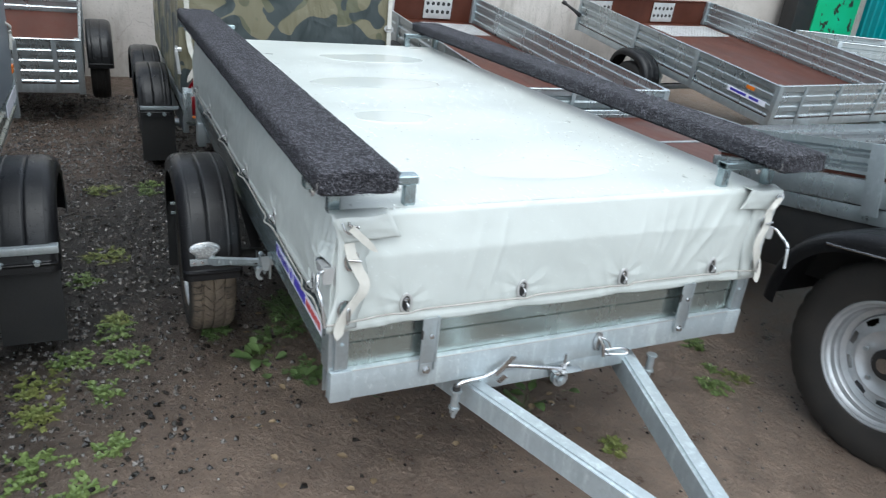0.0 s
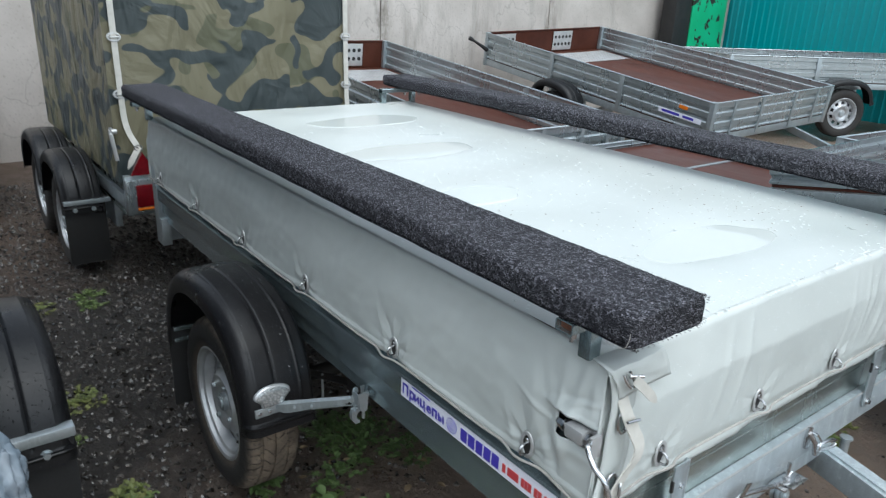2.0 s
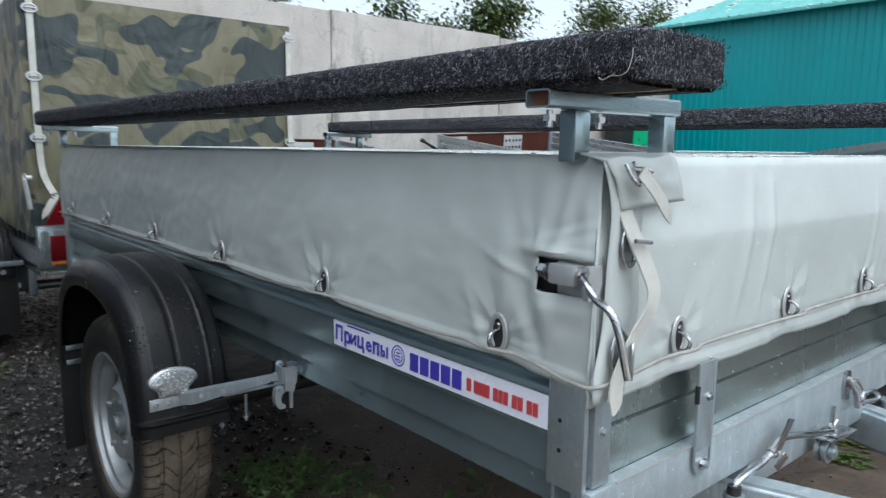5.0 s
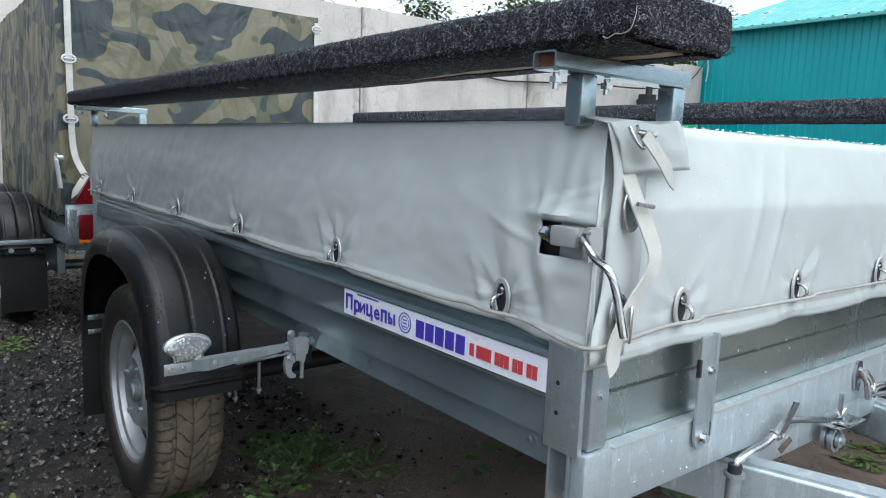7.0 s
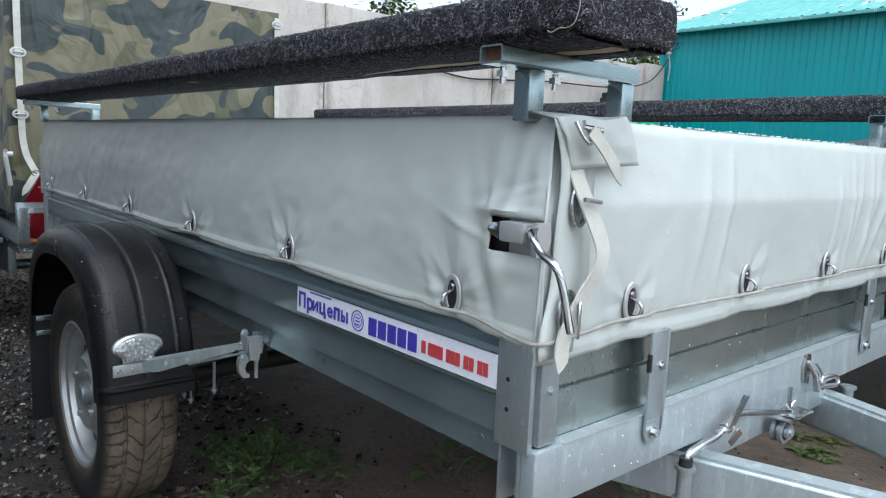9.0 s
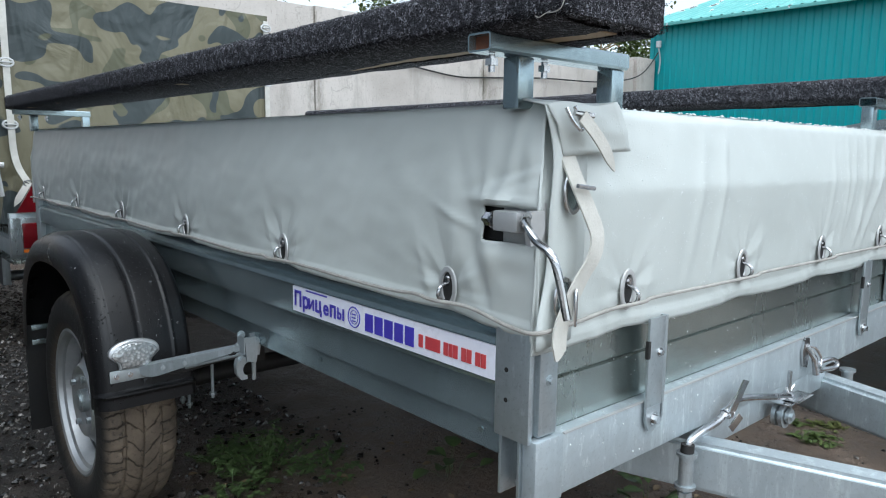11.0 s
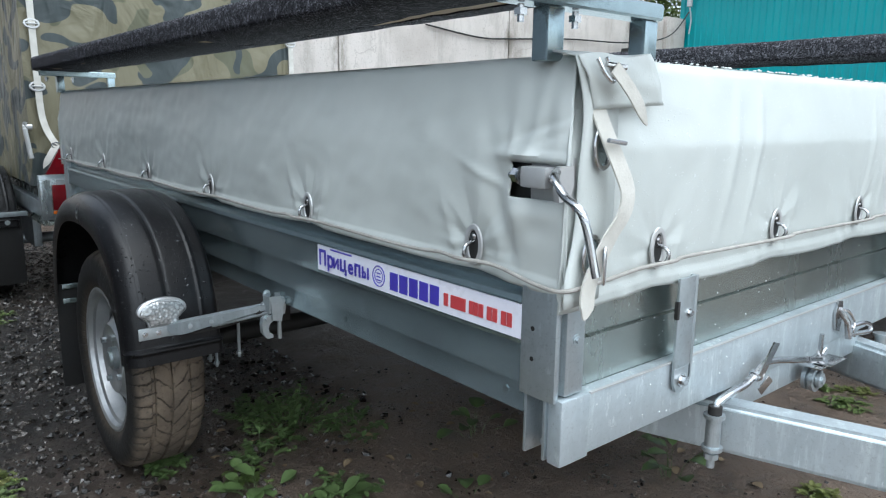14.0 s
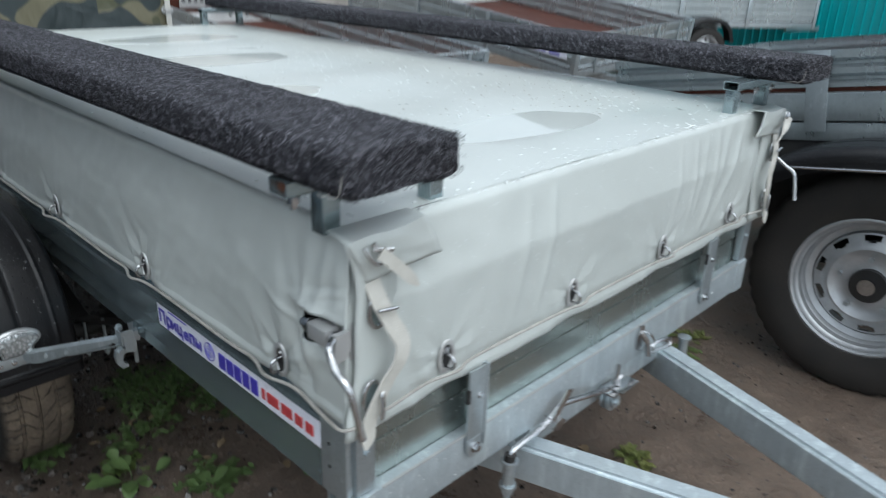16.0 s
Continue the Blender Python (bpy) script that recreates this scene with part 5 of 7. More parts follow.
tube(bm, [(0.75, -1.08, 0.48), (0.75, -1.20, 0.46)], 0.045, 16)
part("coupling", bm, ZINC, trl, "galvanised ball coupling")
# locking lever, its clip and clamp, roller and safety pin under the beam
bm = bmesh.new()
tube(bm, [(0.383, -0.040, 0.495), (0.384, -0.040, 0.512)], 0.0115, 12)
part("lever_seat", bm, RUBBER, trl)
bm = bmesh.new()
tube(bm, curve([(0.384, -0.040, 0.505), (0.390, -0.041, 0.517), (0.420, -0.044, 0.526), (0.470, -0.046, 0.532), (0.505, -0.046, 0.545), (0.532, -0.046, 0.556), (0.560, -0.048, 0.556), (0.62, -0.055, 0.546), (0.730, -0.062, 0.524)], 5), 0.0065, 10)
part("locking_lever", bm, BRIGHT, trl, "bright zinc-plated rod")
bm = bmesh.new()
prism(bm, [(-0.010, 0, 0.003), (0.010, 0, -0.003), (0.010, -0.003, -0.003), (-0.010, -0.003, 0.003)], (0.500, -0.052, 0.535), (0.556, -0.052, 0.592))
ring(bm, (0.500, -0.046, 0.540), (0.8, -0.1, 0.5), 0.009, 0.011, 0.002, n=14)
box(bm, (-0.011, -0.001, -0.016), (0.011, 0.001, 0.016), 0.0005, Matrix.Translation((0.523, -0.055, 0.520)) @ pose(0, 0, 0, 15, 40, 0))
part("lever_clip", bm, BRIGHT, trl)
bm = bmesh.new()
tube(bm, [(0.745, -0.055, 0.503), (0.745, -0.055, 0.572)], 0.0045, 8)
tube(bm, [(0.745, -0.055, 0.521), (0.745, -0.055, 0.529)], 0.010, 6)
for q in (-1, 1):
    tube(bm, [(0.745, -0.055, 0.526), (0.745 + q * 0.018, -0.058, 0.540)], [0.005, 0.003], 8)
box(bm, (0.705, -0.075, 0.510), (0.785, -0.030, 0.514), 0.001)
box(bm, (0.725, -0.085, 0.5155), (0.80, -0.05, 0.5185), 0.001)
part("clamp", bm, BRIGHT, trl, "bright wing-nut clamp")
bm = bmesh.new()
for y, r in ((-0.036, 0.026), (-0.050, 0.026), (-0.0585, 0.015)):
    tube(bm, [(0.740, y, 0.480), (0.740, y - 0.008, 0.480)], r, 26)
tube(bm, [(0.740, -0.036, 0.480), (0.740, -0.058, 0.480)], 0.018, 20)
tube(bm, [(0.740, -0.066, 0.480), (0.740, -0.071, 0.480)], 0.008, 6)
part("roller", bm, ZINC, trl)
bm = bmesh.new()
prism(bm, [(-0.012, 0, -0.030), (0.010, 0, -0.036), (0.018, 0, 0.0), (0.010, 0, 0.030), (-0.010, 0, 0.034), (-0.020, 0, 0.006)], (0.882, -0.027, 0.580), (0.882, -0.032, 0.580))
tube(bm, [(0.884, -0.030, 0.594), (0.896, -0.044, 0.566), (0.900, -0.048, 0.530)], 0.0065, 10)
tube(bm, curve([(0.884, -0.030, 0.594), (0.905, -0.040, 0.587), (0.920, -0.048, 0.565), (0.912, -0.052, 0.548), (0.922, -0.052, 0.532)], 5), 0.003, 8)
tube(bm, curve([(0.896, -0.044, 0.552), (0.950, -0.052, 0.556), (0.985, -0.056, 0.548), (0.98, -0.06, 0.535), (0.94, -0.054, 0.536), (0.902, -0.048, 0.538)], 5), 0.005, 8)
part("safety_pin", bm, BRIGHT, trl, "bright sprung locking pin")
# the cross tube behind the lever
beam("tow_cross_tube", (0.47, -0.022, 0.468), (1.03, 0.009, 0.5205), ZINC_DULL)

# sticker on the side board
bm = bmesh.new()
box(bm, (-0.0030, 0.046, 0.684), (-0.0012, 0.605, 0.734))
stk = part("sticker", bm, STICKER, trl, "white sticker with blue and red print")


def letter(glyph, size, y_start, z, mat, weight=0.0011):
    """One character of the print, from the built-in font."""
    cu = bpy.data.curves.new("text", "FONT")
    cu.body, cu.size, cu.extrude, cu.offset = glyph, size, 0.0003, weight
    tmp = bpy.data.objects.new("text", cu)
    me = bpy.data.meshes.new_from_object(tmp)
    bpy.data.objects.remove(tmp)
    me.materials.append(mat)
    me.polygons.foreach_set("use_smooth", [False] * len(me.polygons))
    for v in me.vertices:
        v.co = (-0.0048 - v.co.z, y_start - v.co.x, z + v.co.y)
    ob = new("letter", me)
    ob.parent = stk


def strokes(bars, y_start, z, mat):
    """A character drawn with straight strokes: (x0, z0, x1, z1, width)."""
    bm = bmesh.new()
    for k, (xa, za, xb, zb, w) in enumerate(bars):
        d = Vector((xb - xa, zb - za)).normalized() * w / 2
        n = Vector((-d.y, d.x))
        x = -0.0046 - 0.00012 * k
        prism(bm, [(0, -(xa + n.x), za + n.y), (0, -(xb + n.x), zb + n.y), (0, -(xb - n.x), zb - n.y), (0, -(xa - n.x), za - n.y)], (x, y_start, z), (x - 0.0004, y_start, z))
    part("letter", bm, mat, stk)


Z_INK = 0.6965
for g, y in (("П", 0.598), ("р", 0.5665), ("ц", 0.5205), ("e", 0.4915), ("п", 0.4700)):
    letter(g, 0.040, y, Z_INK, INK_BLUE, 0.0008 if g == "e" else 0.0011)
W_ = 0.0050
strokes([(0.0025, 0, 0.0025, 0.0215, W_), (0.0175, 0, 0.0175, 0.0215, W_), (0.003, 0.002, 0.017, 0.0195, W_ * 0.9)], 0.5430, Z_INK, INK_BLUE)
strokes([(0.0025, 0, 0.0025, 0.0215, W_), (0.0025, 0.0022, 0.0105, 0.0022, W_ * 0.8), (0.0025, 0.0115, 0.0105, 0.0115, W_ * 0.8), (0.0115, 0.0015, 0.0115, 0.0122, W_ * 0.9), (0.0205, 0, 0.0205, 0.0215, W_)], 0.4435, Z_INK, INK_BLUE)
bm = bmesh.new()
ring(bm, (-0.0034, 0.392, 0.709), (-1, 0, 0), 0.018, 0.018, 0.0012, n=24, sides=5)
ring(bm, (-0.0034, 0.392, 0.709), (-1, 0, 0), 0.012, 0.012, 0.0008, n=24, sides=5)
for k in range(3):
    box(bm, (-0.0042, 0.386, 0.701 + 0.006 * k), (-0.0032, 0.398, 0.703 + 0.006 * k))
part("emblem", bm, INK_BLUE, stk, "round blue emblem")
for k in range(5):
    y0 = 0.357 - 0.0275 * k
    bm = bmesh.new()
    box(bm, (-0.0045, y0 - 0.022, 0.692), (-0.0030, y0, 0.723))
    part("blue_bar", bm, INK_BLUE, stk, "blue printed bar")
y0 = 0.212
for w, gap_ in ((0.0095, 0.007), (0.034, 0.0085), (0.0095, 0.002), (0.0075, 0.002), (0.0095, 0.0085), (0.0095, 0.002), (0.0095, 0.0085), (0.0095, 0.002), (0.0095, 0.0)):
    bm = bmesh.new()
    box(bm, (-0.0045, y0 - w, 0.6965), (-0.0030, y0, 0.7165))
    part("red_bar", bm, INK_RED, stk, "red printed bar")
    y0 -= w + gap_
bm = bmesh.new()
box(bm, (-0.0040, 0.480, 0.7290), (-0.0028, 0.555, 0.7318))
part("small_print", bm, INK_BLUE, stk, "thin blue bar")

# wheels, mudguards, side marker lamps
LENS, nt, b = mk("clear_faceted_lens")
fac = tex(nt, "ShaderNodeTexVoronoi", 150.0)
nt.links.new(ramp(nt, fac.outputs["Distance"], 0.1, 0.7, (0.52, 0.53, 0.53, 1), (0.26, 0.27, 0.27, 1)), b.inputs["Base Color"])
b.inputs["Metallic"].default_value, b.inputs["Roughness"].default_value = 0.55, 0.16
bumped(nt, b, fac.outputs["Distance"], 0.45, 0.002)
for o, xc, x0, x1 in ((-1, -0.140, -0.265, -0.045), (1, TW + 0.140, TW + 0.045, TW + 0.265)):
    wheel(trl, xc, 1.40, 0.316, 0.302, 0.190, 0.186, o, dirty=1.0)
    guard = mudguard(trl, x0, x1, 1.40, 0.372, 0.398, 6, 174, out=o)
    near_guard = guard if o < 0 else near_guard
    bm = bmesh.new()
    ex = x0 if o < 0 else x1
    box(bm, (min(ex - o * 0.026, ex - o * 0.135), 1.005, 0.474), (max(ex - o * 0.026, ex - o * 0.135), 1.010, 0.502), 0.002)
    part("guard_bracket", bm, ZINC, trl)
    bm = bmesh.new()
    px, qx = ex - o * 0.09, TW / 2 + o * (TW / 2 + 0.004)
    pa, qa = Vector((px, 1.004, 0.500)), Vector((qx, 0.808, 0.565))
    heel = ((0.0, 0.0), (0.0, -0.012), (0.03, -0.020), (0.09, -0.026), (0.16, -0.027), (0.36, -0.021), (1.0, -0.006), (1.0, 0.0))
    prism(bm, [pa.lerp(qa, f) + Vector((0, 0, v)) for f, v in heel], (0, -0.0015, 0), (0, 0.0015, 0))
    prism(bm, [(0, -0.0015, 0.0), (0, 0.020, 0.0), (0, 0.020, 0.003), (0, -0.0015, 0.003)], pa, qa)
    tube(bm, [pa.lerp(qa, 0.45) - Vector((0, -0.012, 0.024)), pa.lerp(qa, 0.98) - Vector((0, -0.004, 0.016))], 0.0045, 8)
    for f in (0.22, 0.42):
        bolt(bm, pa.lerp(qa, f) + Vector((0, -0.0015, -0.010)), (0, -1, 0), 0.0045, 0.004)
    bolt(bm, pa.lerp(qa, 0.93) + Vector((0, 0.010, 0.003)), (0, 0, 1), 0.005, 0.005)
    part("guard_arm", bm, ZINC, trl)
    bm = bmesh.new()
    tube(bm, curve([(px - o * 0.01, 1.002, 0.490), (px - o * 0.05, 0.965, 0.486), (px - o * 0.12, 0.90, 0.512), (qx + o * 0.02, 0.83, 0.548)], 6), 0.004, 8)
    part("lamp_cable", bm, RUBBER, trl, "black lamp cable")
    bm = bmesh.new()
    bolt(bm, (ex - o * 0.040, 1.005, 0.488), (0, -1, 0), 0.004, 0.005)
    first = part("bracket_bolt", bm, BRIGHT, trl)
    for f in (0.03, 0.06):
        again(first, trl, Matrix.Translation((-o * f, 0, 0)))
    bm = bmesh.new()
    cx = ex - o * 0.082
    fan_lens(bm, (cx, 1.012, 0.534), (0, -1, 0.12), 0.057, 0.034, 0.010)
    lamp = part("marker_lamp", bm, RIM, trl, "fan-shaped lamp with a chrome rim")
    bm = bmesh.new()
    fan_lens(bm, (cx, 1.0045, 0.533), (0, -1, 0.12), 0.051, 0.028, 0.006)
    part("lens", bm, LENS, lamp, "clear ribbed lens")
    bm = bmesh.new()
    xs_ = TW / 2 + o * (TW / 2)
    plate_ = ((0.014, 0.034), (-0.012, 0.034), (-0.016, -0.004), (-0.012, -0.026), (0.010, -0.020))
    claw = ((0.020, -0.010), (0.030, -0.014), (0.034, -0.028), (0.032, -0.048), (0.022, -0.062), (0.008, -0.062), (0.008, -0.054), (0.016, -0.050), (0.019, -0.040), (0.015, -0.028), (0.004, -0.022), (0.004, -0.012))
    for dx, dy, k, shape in ((0.0, 0.800, 1.0, plate_), (-0.001, 0.806, 1.0, claw), (-0.030, 0.842, 0.9, plate_)):
        prism(bm, [(o * u * k, 0, v * k) for u, v in shape], (xs_ + o * dx, dy, 0.552), (xs_ + o * dx, dy + (0.014 if shape is claw else 0.004), 0.552))
    prism(bm, [(o * 0.014, 0, 0.034), (o * 0.017, 0, 0.034), (o * 0.017, 0, -0.002), (o * 0.014, 0, -0.004)], (xs_, 0.800, 0.552), (xs_, 0.832, 0.552))
    tube(bm, [(xs_ - o * 0.028, 0.846, 0.545), (xs_ - o * 0.028, 0.846, 0.472)], 0.005, 8)
    for bx, by, bz in ((0.010, 0.828, 0.588), (-0.022, 0.820, 0.570), (0.022, 0.806, 0.538)):
        bolt(bm, (xs_ + o * bx, by, bz), (0, -1, 0), 0.006, 0.010)
    part("guard_hook", bm, ZINC, trl)
    for z in (0.40, 0.445):
        bm = bmesh.new()
        box(bm, (min(x0, x1) + 0.02, 1.752, z), (max(x0, x1) - 0.05, 1.758, z + 0.016), 0.001)
        part("guard_stay", bm, ZINC_SIDE, guard)
    bm = bmesh.new()
    box(bm, (min(x0, x1) + 0.004, 1.762, 0.13), (max(x0, x1) - 0.004, 1.769, 0.46), 0.002)
    part("mudflap", bm, FLAP, trl, "black rubber mudflap")
bm = bmesh.new()
tube(bm, [(-0.06, 1.40, 0.32), (TW + 0.06, 1.40, 0.32)], 0.028, 16)
part("axle", bm, DARK_STEEL, trl)
for x in (0.06, TW - 0.10):
    bm = bmesh.new()
    prism(bm, [(0, -0.005, 0), (0.045, -0.005, 0), (0.045, 0.005, 0), (0, 0.005, 0)], (x, 0.98, 0.50), (x, 1.40, 0.355))
    prism(bm, [(0, -0.005, 0), (0.045, -0.005, 0), (0.045, 0.005, 0), (0, 0.005, 0)], (x, 1.40, 0.355), (x, 1.85, 0.50))
    box(bm, (x, 0.94, 0.48), (x + 0.045, 1.0, 0.585), 0.003)
    box(bm, (x, 1.83, 0.48), (x + 0.045, 1.89, 0.585), 0.003)
    part("leaf_spring", bm, DARK_STEEL, trl)
    for y, z0, z1 in ((1.375, 0.235, 0.36), (1.425, 0.235, 0.36), (1.205, 0.315, 0.43)):
        bm = bmesh.new()
        tube(bm, [(x + 0.02, y, z0), (x + 0.02, y, z1)], 0.0045, 8)
        tube(bm, [(x + 0.02, y, z0 + 0.008), (x + 0.02, y, z0 + 0.016)], 0.009, 6)
        part("clamp_rod", bm, ZINC, trl)
# strut legs at the tail
for x in (0.0, TW - 0.045):
    beam("corner_foot", (x, TL - 0.05, 0.445), (x + 0.045, TL + 0.005, 0.584), ZINC, 0.003)

# ---------- tarpaulin ----------
tarp = thing("tarpaulin", "light grey PVC tarpaulin laced tightly over the trailer, wet on top", "tarpaulin", Matrix.Identity(4))
GX = [0.146 + 0.498 * k for k in range(6)]
FX = [0.204, 0.567, 0.930, 1.297]


X0, X1, Y0, Y1 = -0.008, TW + 0.008, -0.030, TL + 0.04
PUDDLES = ((0.95, 2.36, 0.33, 0.17), (0.70, 1.62, 0.34, 0.14), (0.52, 0.96, 0.16, 0.10), (0.77, 0.27, 0.26, 0.12))


def sag(u, v):
    """Height of the slack cloth on top."""
    eu, ev = min(1.0, max(0.0, min(u, 1 - u)) * 4.0), min(1.0, max(0.0, min(v, 1 - v)) * 8.0)
    s = eu * eu * (3 - 2 * eu) * ev * ev * (3 - 2 * ev)
    x, y = X0 + (X1 - X0) * u, Y0 + (Y1 - Y0) * v
    dip = sum(0.005 * max(0.0, 1.25 - ((x - px) / rx) ** 2 - ((y - py) / ry) ** 2) for px, py, rx, ry in PUDDLES)
    bows = -dip + 0.004 * math.cos(2 * math.pi * v * 5.5) * math.sin(math.pi * u)
    return -0.008 * s + (bows + 0.003 * noise.noise((u * 5, v * 9, 0.3))) * min(1.0, s * 2)


NU, NV = 60, 110
bm = bmesh.new()
g = [[bm.verts.new((X0 + 0.0315 + (X1 - X0 - 0.063) * i / NU, Y0 + 0.0305 + (Y1 - Y0 - 0.0515) * j / NV, TOP + sag(i / NU, j / NV))) for i in range(NU + 1)] for j in range(NV + 1)]
for j in range(NV):
    for i in range(NU):
        bm.faces.new((g[j][i], g[j][i + 1], g[j + 1][i + 1], g[j + 1][i]))
part("top_sheet", bm, TARP_TOP, tarp, "rain-beaded cloth", smooth=60)


def skirt(a, c, outward, eyes, mat, folds, gap=None, sec=220, hem=HEM, lean=0.022, pinch=0.011, tuck=0.0, pull=1.0, dents=(), soft=False, rise=0.0):
    """One hanging side of the cover with its folds, gathers at the eyelets and a rolled hem."""
    a, c, o = Vector(a), Vector(c), Vector(outward)
    ln = (c - a).length
    nz = 60
    cut = min(0.80, ln / 2)
    along = [cut * i / 150 for i in range(150)] + [cut + (ln - cut) * i / sec for i in range(sec + 1)]
    bm = bmesh.new()
    vs = []
    for k in range(nz + 1):
        f = k / nz
        row = []
        for s in along:
            near = min(abs(s - e) for e in eyes)
            lift = 0.006 * (1 - min(near / 0.18, 1.0)) ** 1.5
            z = TOP + (hem - TOP) * f + (lift - 0.006 + rise * min(1.0, s / 0.4)) * f ** 3
            d = 0.004 * noise.noise((s * 3.0, f * 2.0, a.x + a.y)) + 0.003 * noise.noise((s * 9.0, f * 4.0, 4.0)) + 0.0016 * noise.noise((s * 26.0, f * 9.0, 8.0))
            for e in eyes:
                u = (s - e)
                g_ = max(0.0, f - 0.45) / 0.55
                d -= 0.007 * math.exp(-(u / 0.045) ** 2) * g_ ** 2
                d += 0.007 * math.exp(-((u - 0.035 - 0.10 * (1 - f)) / 0.012) ** 2) * g_ ** 1.3 * min(1, (1 - f) * 9)
                d += 0.006 * math.exp(-((u + 0.035 + 0.13 * (1 - f)) / 0.012) ** 2) * g_ ** 1.3 * min(1, (1 - f) * 9)
                d += 0.004 * math.exp(-((u + 0.075 + 0.22 * (1 - f)) / 0.016) ** 2) * g_ ** 1.5
                up_ = z - 0.800
                reach = math.hypot(u, up_)
                if 0.020 < reach < 0.20 and up_ > -0.02:
                    d += 0.0030 * math.cos(math.atan2(u, up_) * 7.0 + e * 9.0) ** 3 * math.exp(-((reach - 0.035) / 0.050) ** 2) * min(1.0, (up_ + 0.02) / 0.02)
            d *= pull
            for fs, fl, fw, fd in folds:
                d += fd * math.exp(-((s - fs - fl * f) / fw) ** 2) * math.sin(math.pi * min(1, max(0, f * 1.1))) ** 0.7
            for ds, dz, rs, rz, sl, amp in dents:
                d += amp * math.exp(-((s - ds) / rs) ** 2 - ((z - dz - sl * (s - ds)) / rz) ** 2)
            if f > 0.94:
                d += 0.004
            d -= 0.010 * max(0.0, 1 - f / 0.045) ** 2 + lean * ((max(0.0, z - 0.82) / 0.245) ** 2.2 if soft else max(0.0, z - 0.948) / 0.117) + tuck * max(0.0, 0.940 - z) / 0.2
            p = a + (c - a) * (s / ln) + o * d
            end = max(0.0, 1 - s / 0.10) - max(0.0, 1 - (ln - s) / 0.10)
            p += (c - a).normalized() * pinch * end * max(0.0, z - 0.948) / 0.117
            row.append(bm.verts.new((p.x, p.y, TOP if k == 0 else z)))
        vs.append(row)
    for k in range(nz):
        for i in range(len(along) - 1):
            if gap and gap[0] < (along[i] + along[i + 1]) / 2 < gap[1] and gap[2] < TOP + (hem - TOP) * (k + 0.5) / nz < gap[3]:
                continue
            bm.faces.new((vs[k][i], vs[k][i + 1], vs[k + 1][i + 1], vs[k + 1][i]))
    ob = part("skirt", bm, mat, tarp, smooth=60)
    md = ob.modifiers.new("thickness", "SOLIDIFY")
    md.thickness, md.offset = 0.0025, -1
    return ob


# pillowed cloth round the latch slot: centre along the side, height, half sizes, slope, depth
SIDE_DENTS = ((0.060, 0.936, 0.050, 0.007, 0.0, 0.012), (0.045, 0.966, 0.050, 0.005, -0.30, 0.006), (0.098, 0.955, 0.007, 0.020, 0.5, 0.005), (0.118, 0.905, 0.014, 0.018, 0.0, -0.004), (0.060, 0.862, 0.050, 0.016, 0.0, 0.005), (0.060, 0.775, 0.10, 0.040, 0.0, -0.003), (0.125, 0.862, 0.016, 0.028, 0.5, -0.007), (0.105, 0.815, 0.014, 0.026, 0.9, -0.006), (0.050, 0.948, 0.060, 0.010, -0.15, 0.005), (0.055, 0.968, 0.055, 0.010, -0.25, -0.004), (0.020, 0.985, 0.014, 0.040, 0.0, 0.005), (0.150, 0.905, 0.050, 0.006, 0.35, 0.004), (0.165, 0.960, 0.020, 0.050, 0.6, 0.003))
side_folds = [(0.10, -0.02, 0.02, 0.004), (0.04, 0.06, 0.012, 0.005), (0.22, -0.10, 0.025, 0.003), (0.17, -0.13, 0.015, 0.003), (0.30, -0.05, 0.04, 0.002), (1.9, 0.1, 0.08, 0.003)]
near_skirt = skirt((X0, Y0, 0), (X0, Y1, 0), (-1, 0, 0), [y - Y0 for y in GX], TARP, side_folds, (0.0, 0.096, 0.884, 0.930), pull=0.95, tuck=0.009, dents=SIDE_DENTS, soft=True, rise=0.011)
far_skirt = skirt((X1, Y0, 0), (X1, Y1, 0), (1, 0, 0), [y - Y0 for y in GX], TARP, side_folds, (0.0, 0.096, 0.884, 0.930), pull=0.95, tuck=0.009, dents=SIDE_DENTS, soft=True, rise=0.011)
front_folds = [(0.43, -0.06, 0.014, 0.0035), (0.50, -0.05, 0.010, 0.004), (0.99, -0.05, 0.012, 0.002), (1.06, -0.02, 0.010, 0.0028), (1.12, -0.08, 0.012, 0.0022), (1.18, -0.06, 0.012, 0.003), (1.25, -0.16, 0.018, 0.003), (1.34, -0.20, 0.016, 0.004), (1.42, -0.10, 0.020, 0.0035), (0.12, 0.05, 0.02, 0.003), (0.30, 0.06, 0.03, 0.003)]
front_skirt = skirt((X0, Y0, 0), (X1, Y0, 0), (0, -1, 0), [x - X0 for x in FX], TARP_FRONT, front_folds, hem=0.741, lean=0.021, pinch=0.030, tuck=0.010, pull=0.6)
skirt((X0, Y1, 0), (X1, Y1, 0), (0, 1, 0), [x - X0 for x in FX], TARP, front_folds, lean=0.011, pinch=0.030)


def washer(bm, c, nn, along, outer, inner, h=0.0026, n=30):
    """A pressed oval ring, rounded across its width; outer and inner: half widths across and along the height."""
    up = Vector((0, 0, 1))
    loops = []
    for f, e in ((0.0, 0.0), (0.12, 0.75), (0.5, 1.0), (0.85, 0.8), (1.0, -0.4)):
        rx, ry = outer[0] + (inner[0] - outer[0]) * f, outer[1] + (inner[1] - outer[1]) * f
        loops.append([bm.verts.new(c + along * rx * math.cos(q) + up * ry * math.sin(q) + nn * h * e) for q in (2 * math.pi * i / n for i in range(n))])
    for l0, l1 in zip(loops, loops[1:]):
        for i in range(n):
            bm.faces.new((l0[i], l0[(i + 1) % n], l1[(i + 1) % n], l1[i]))


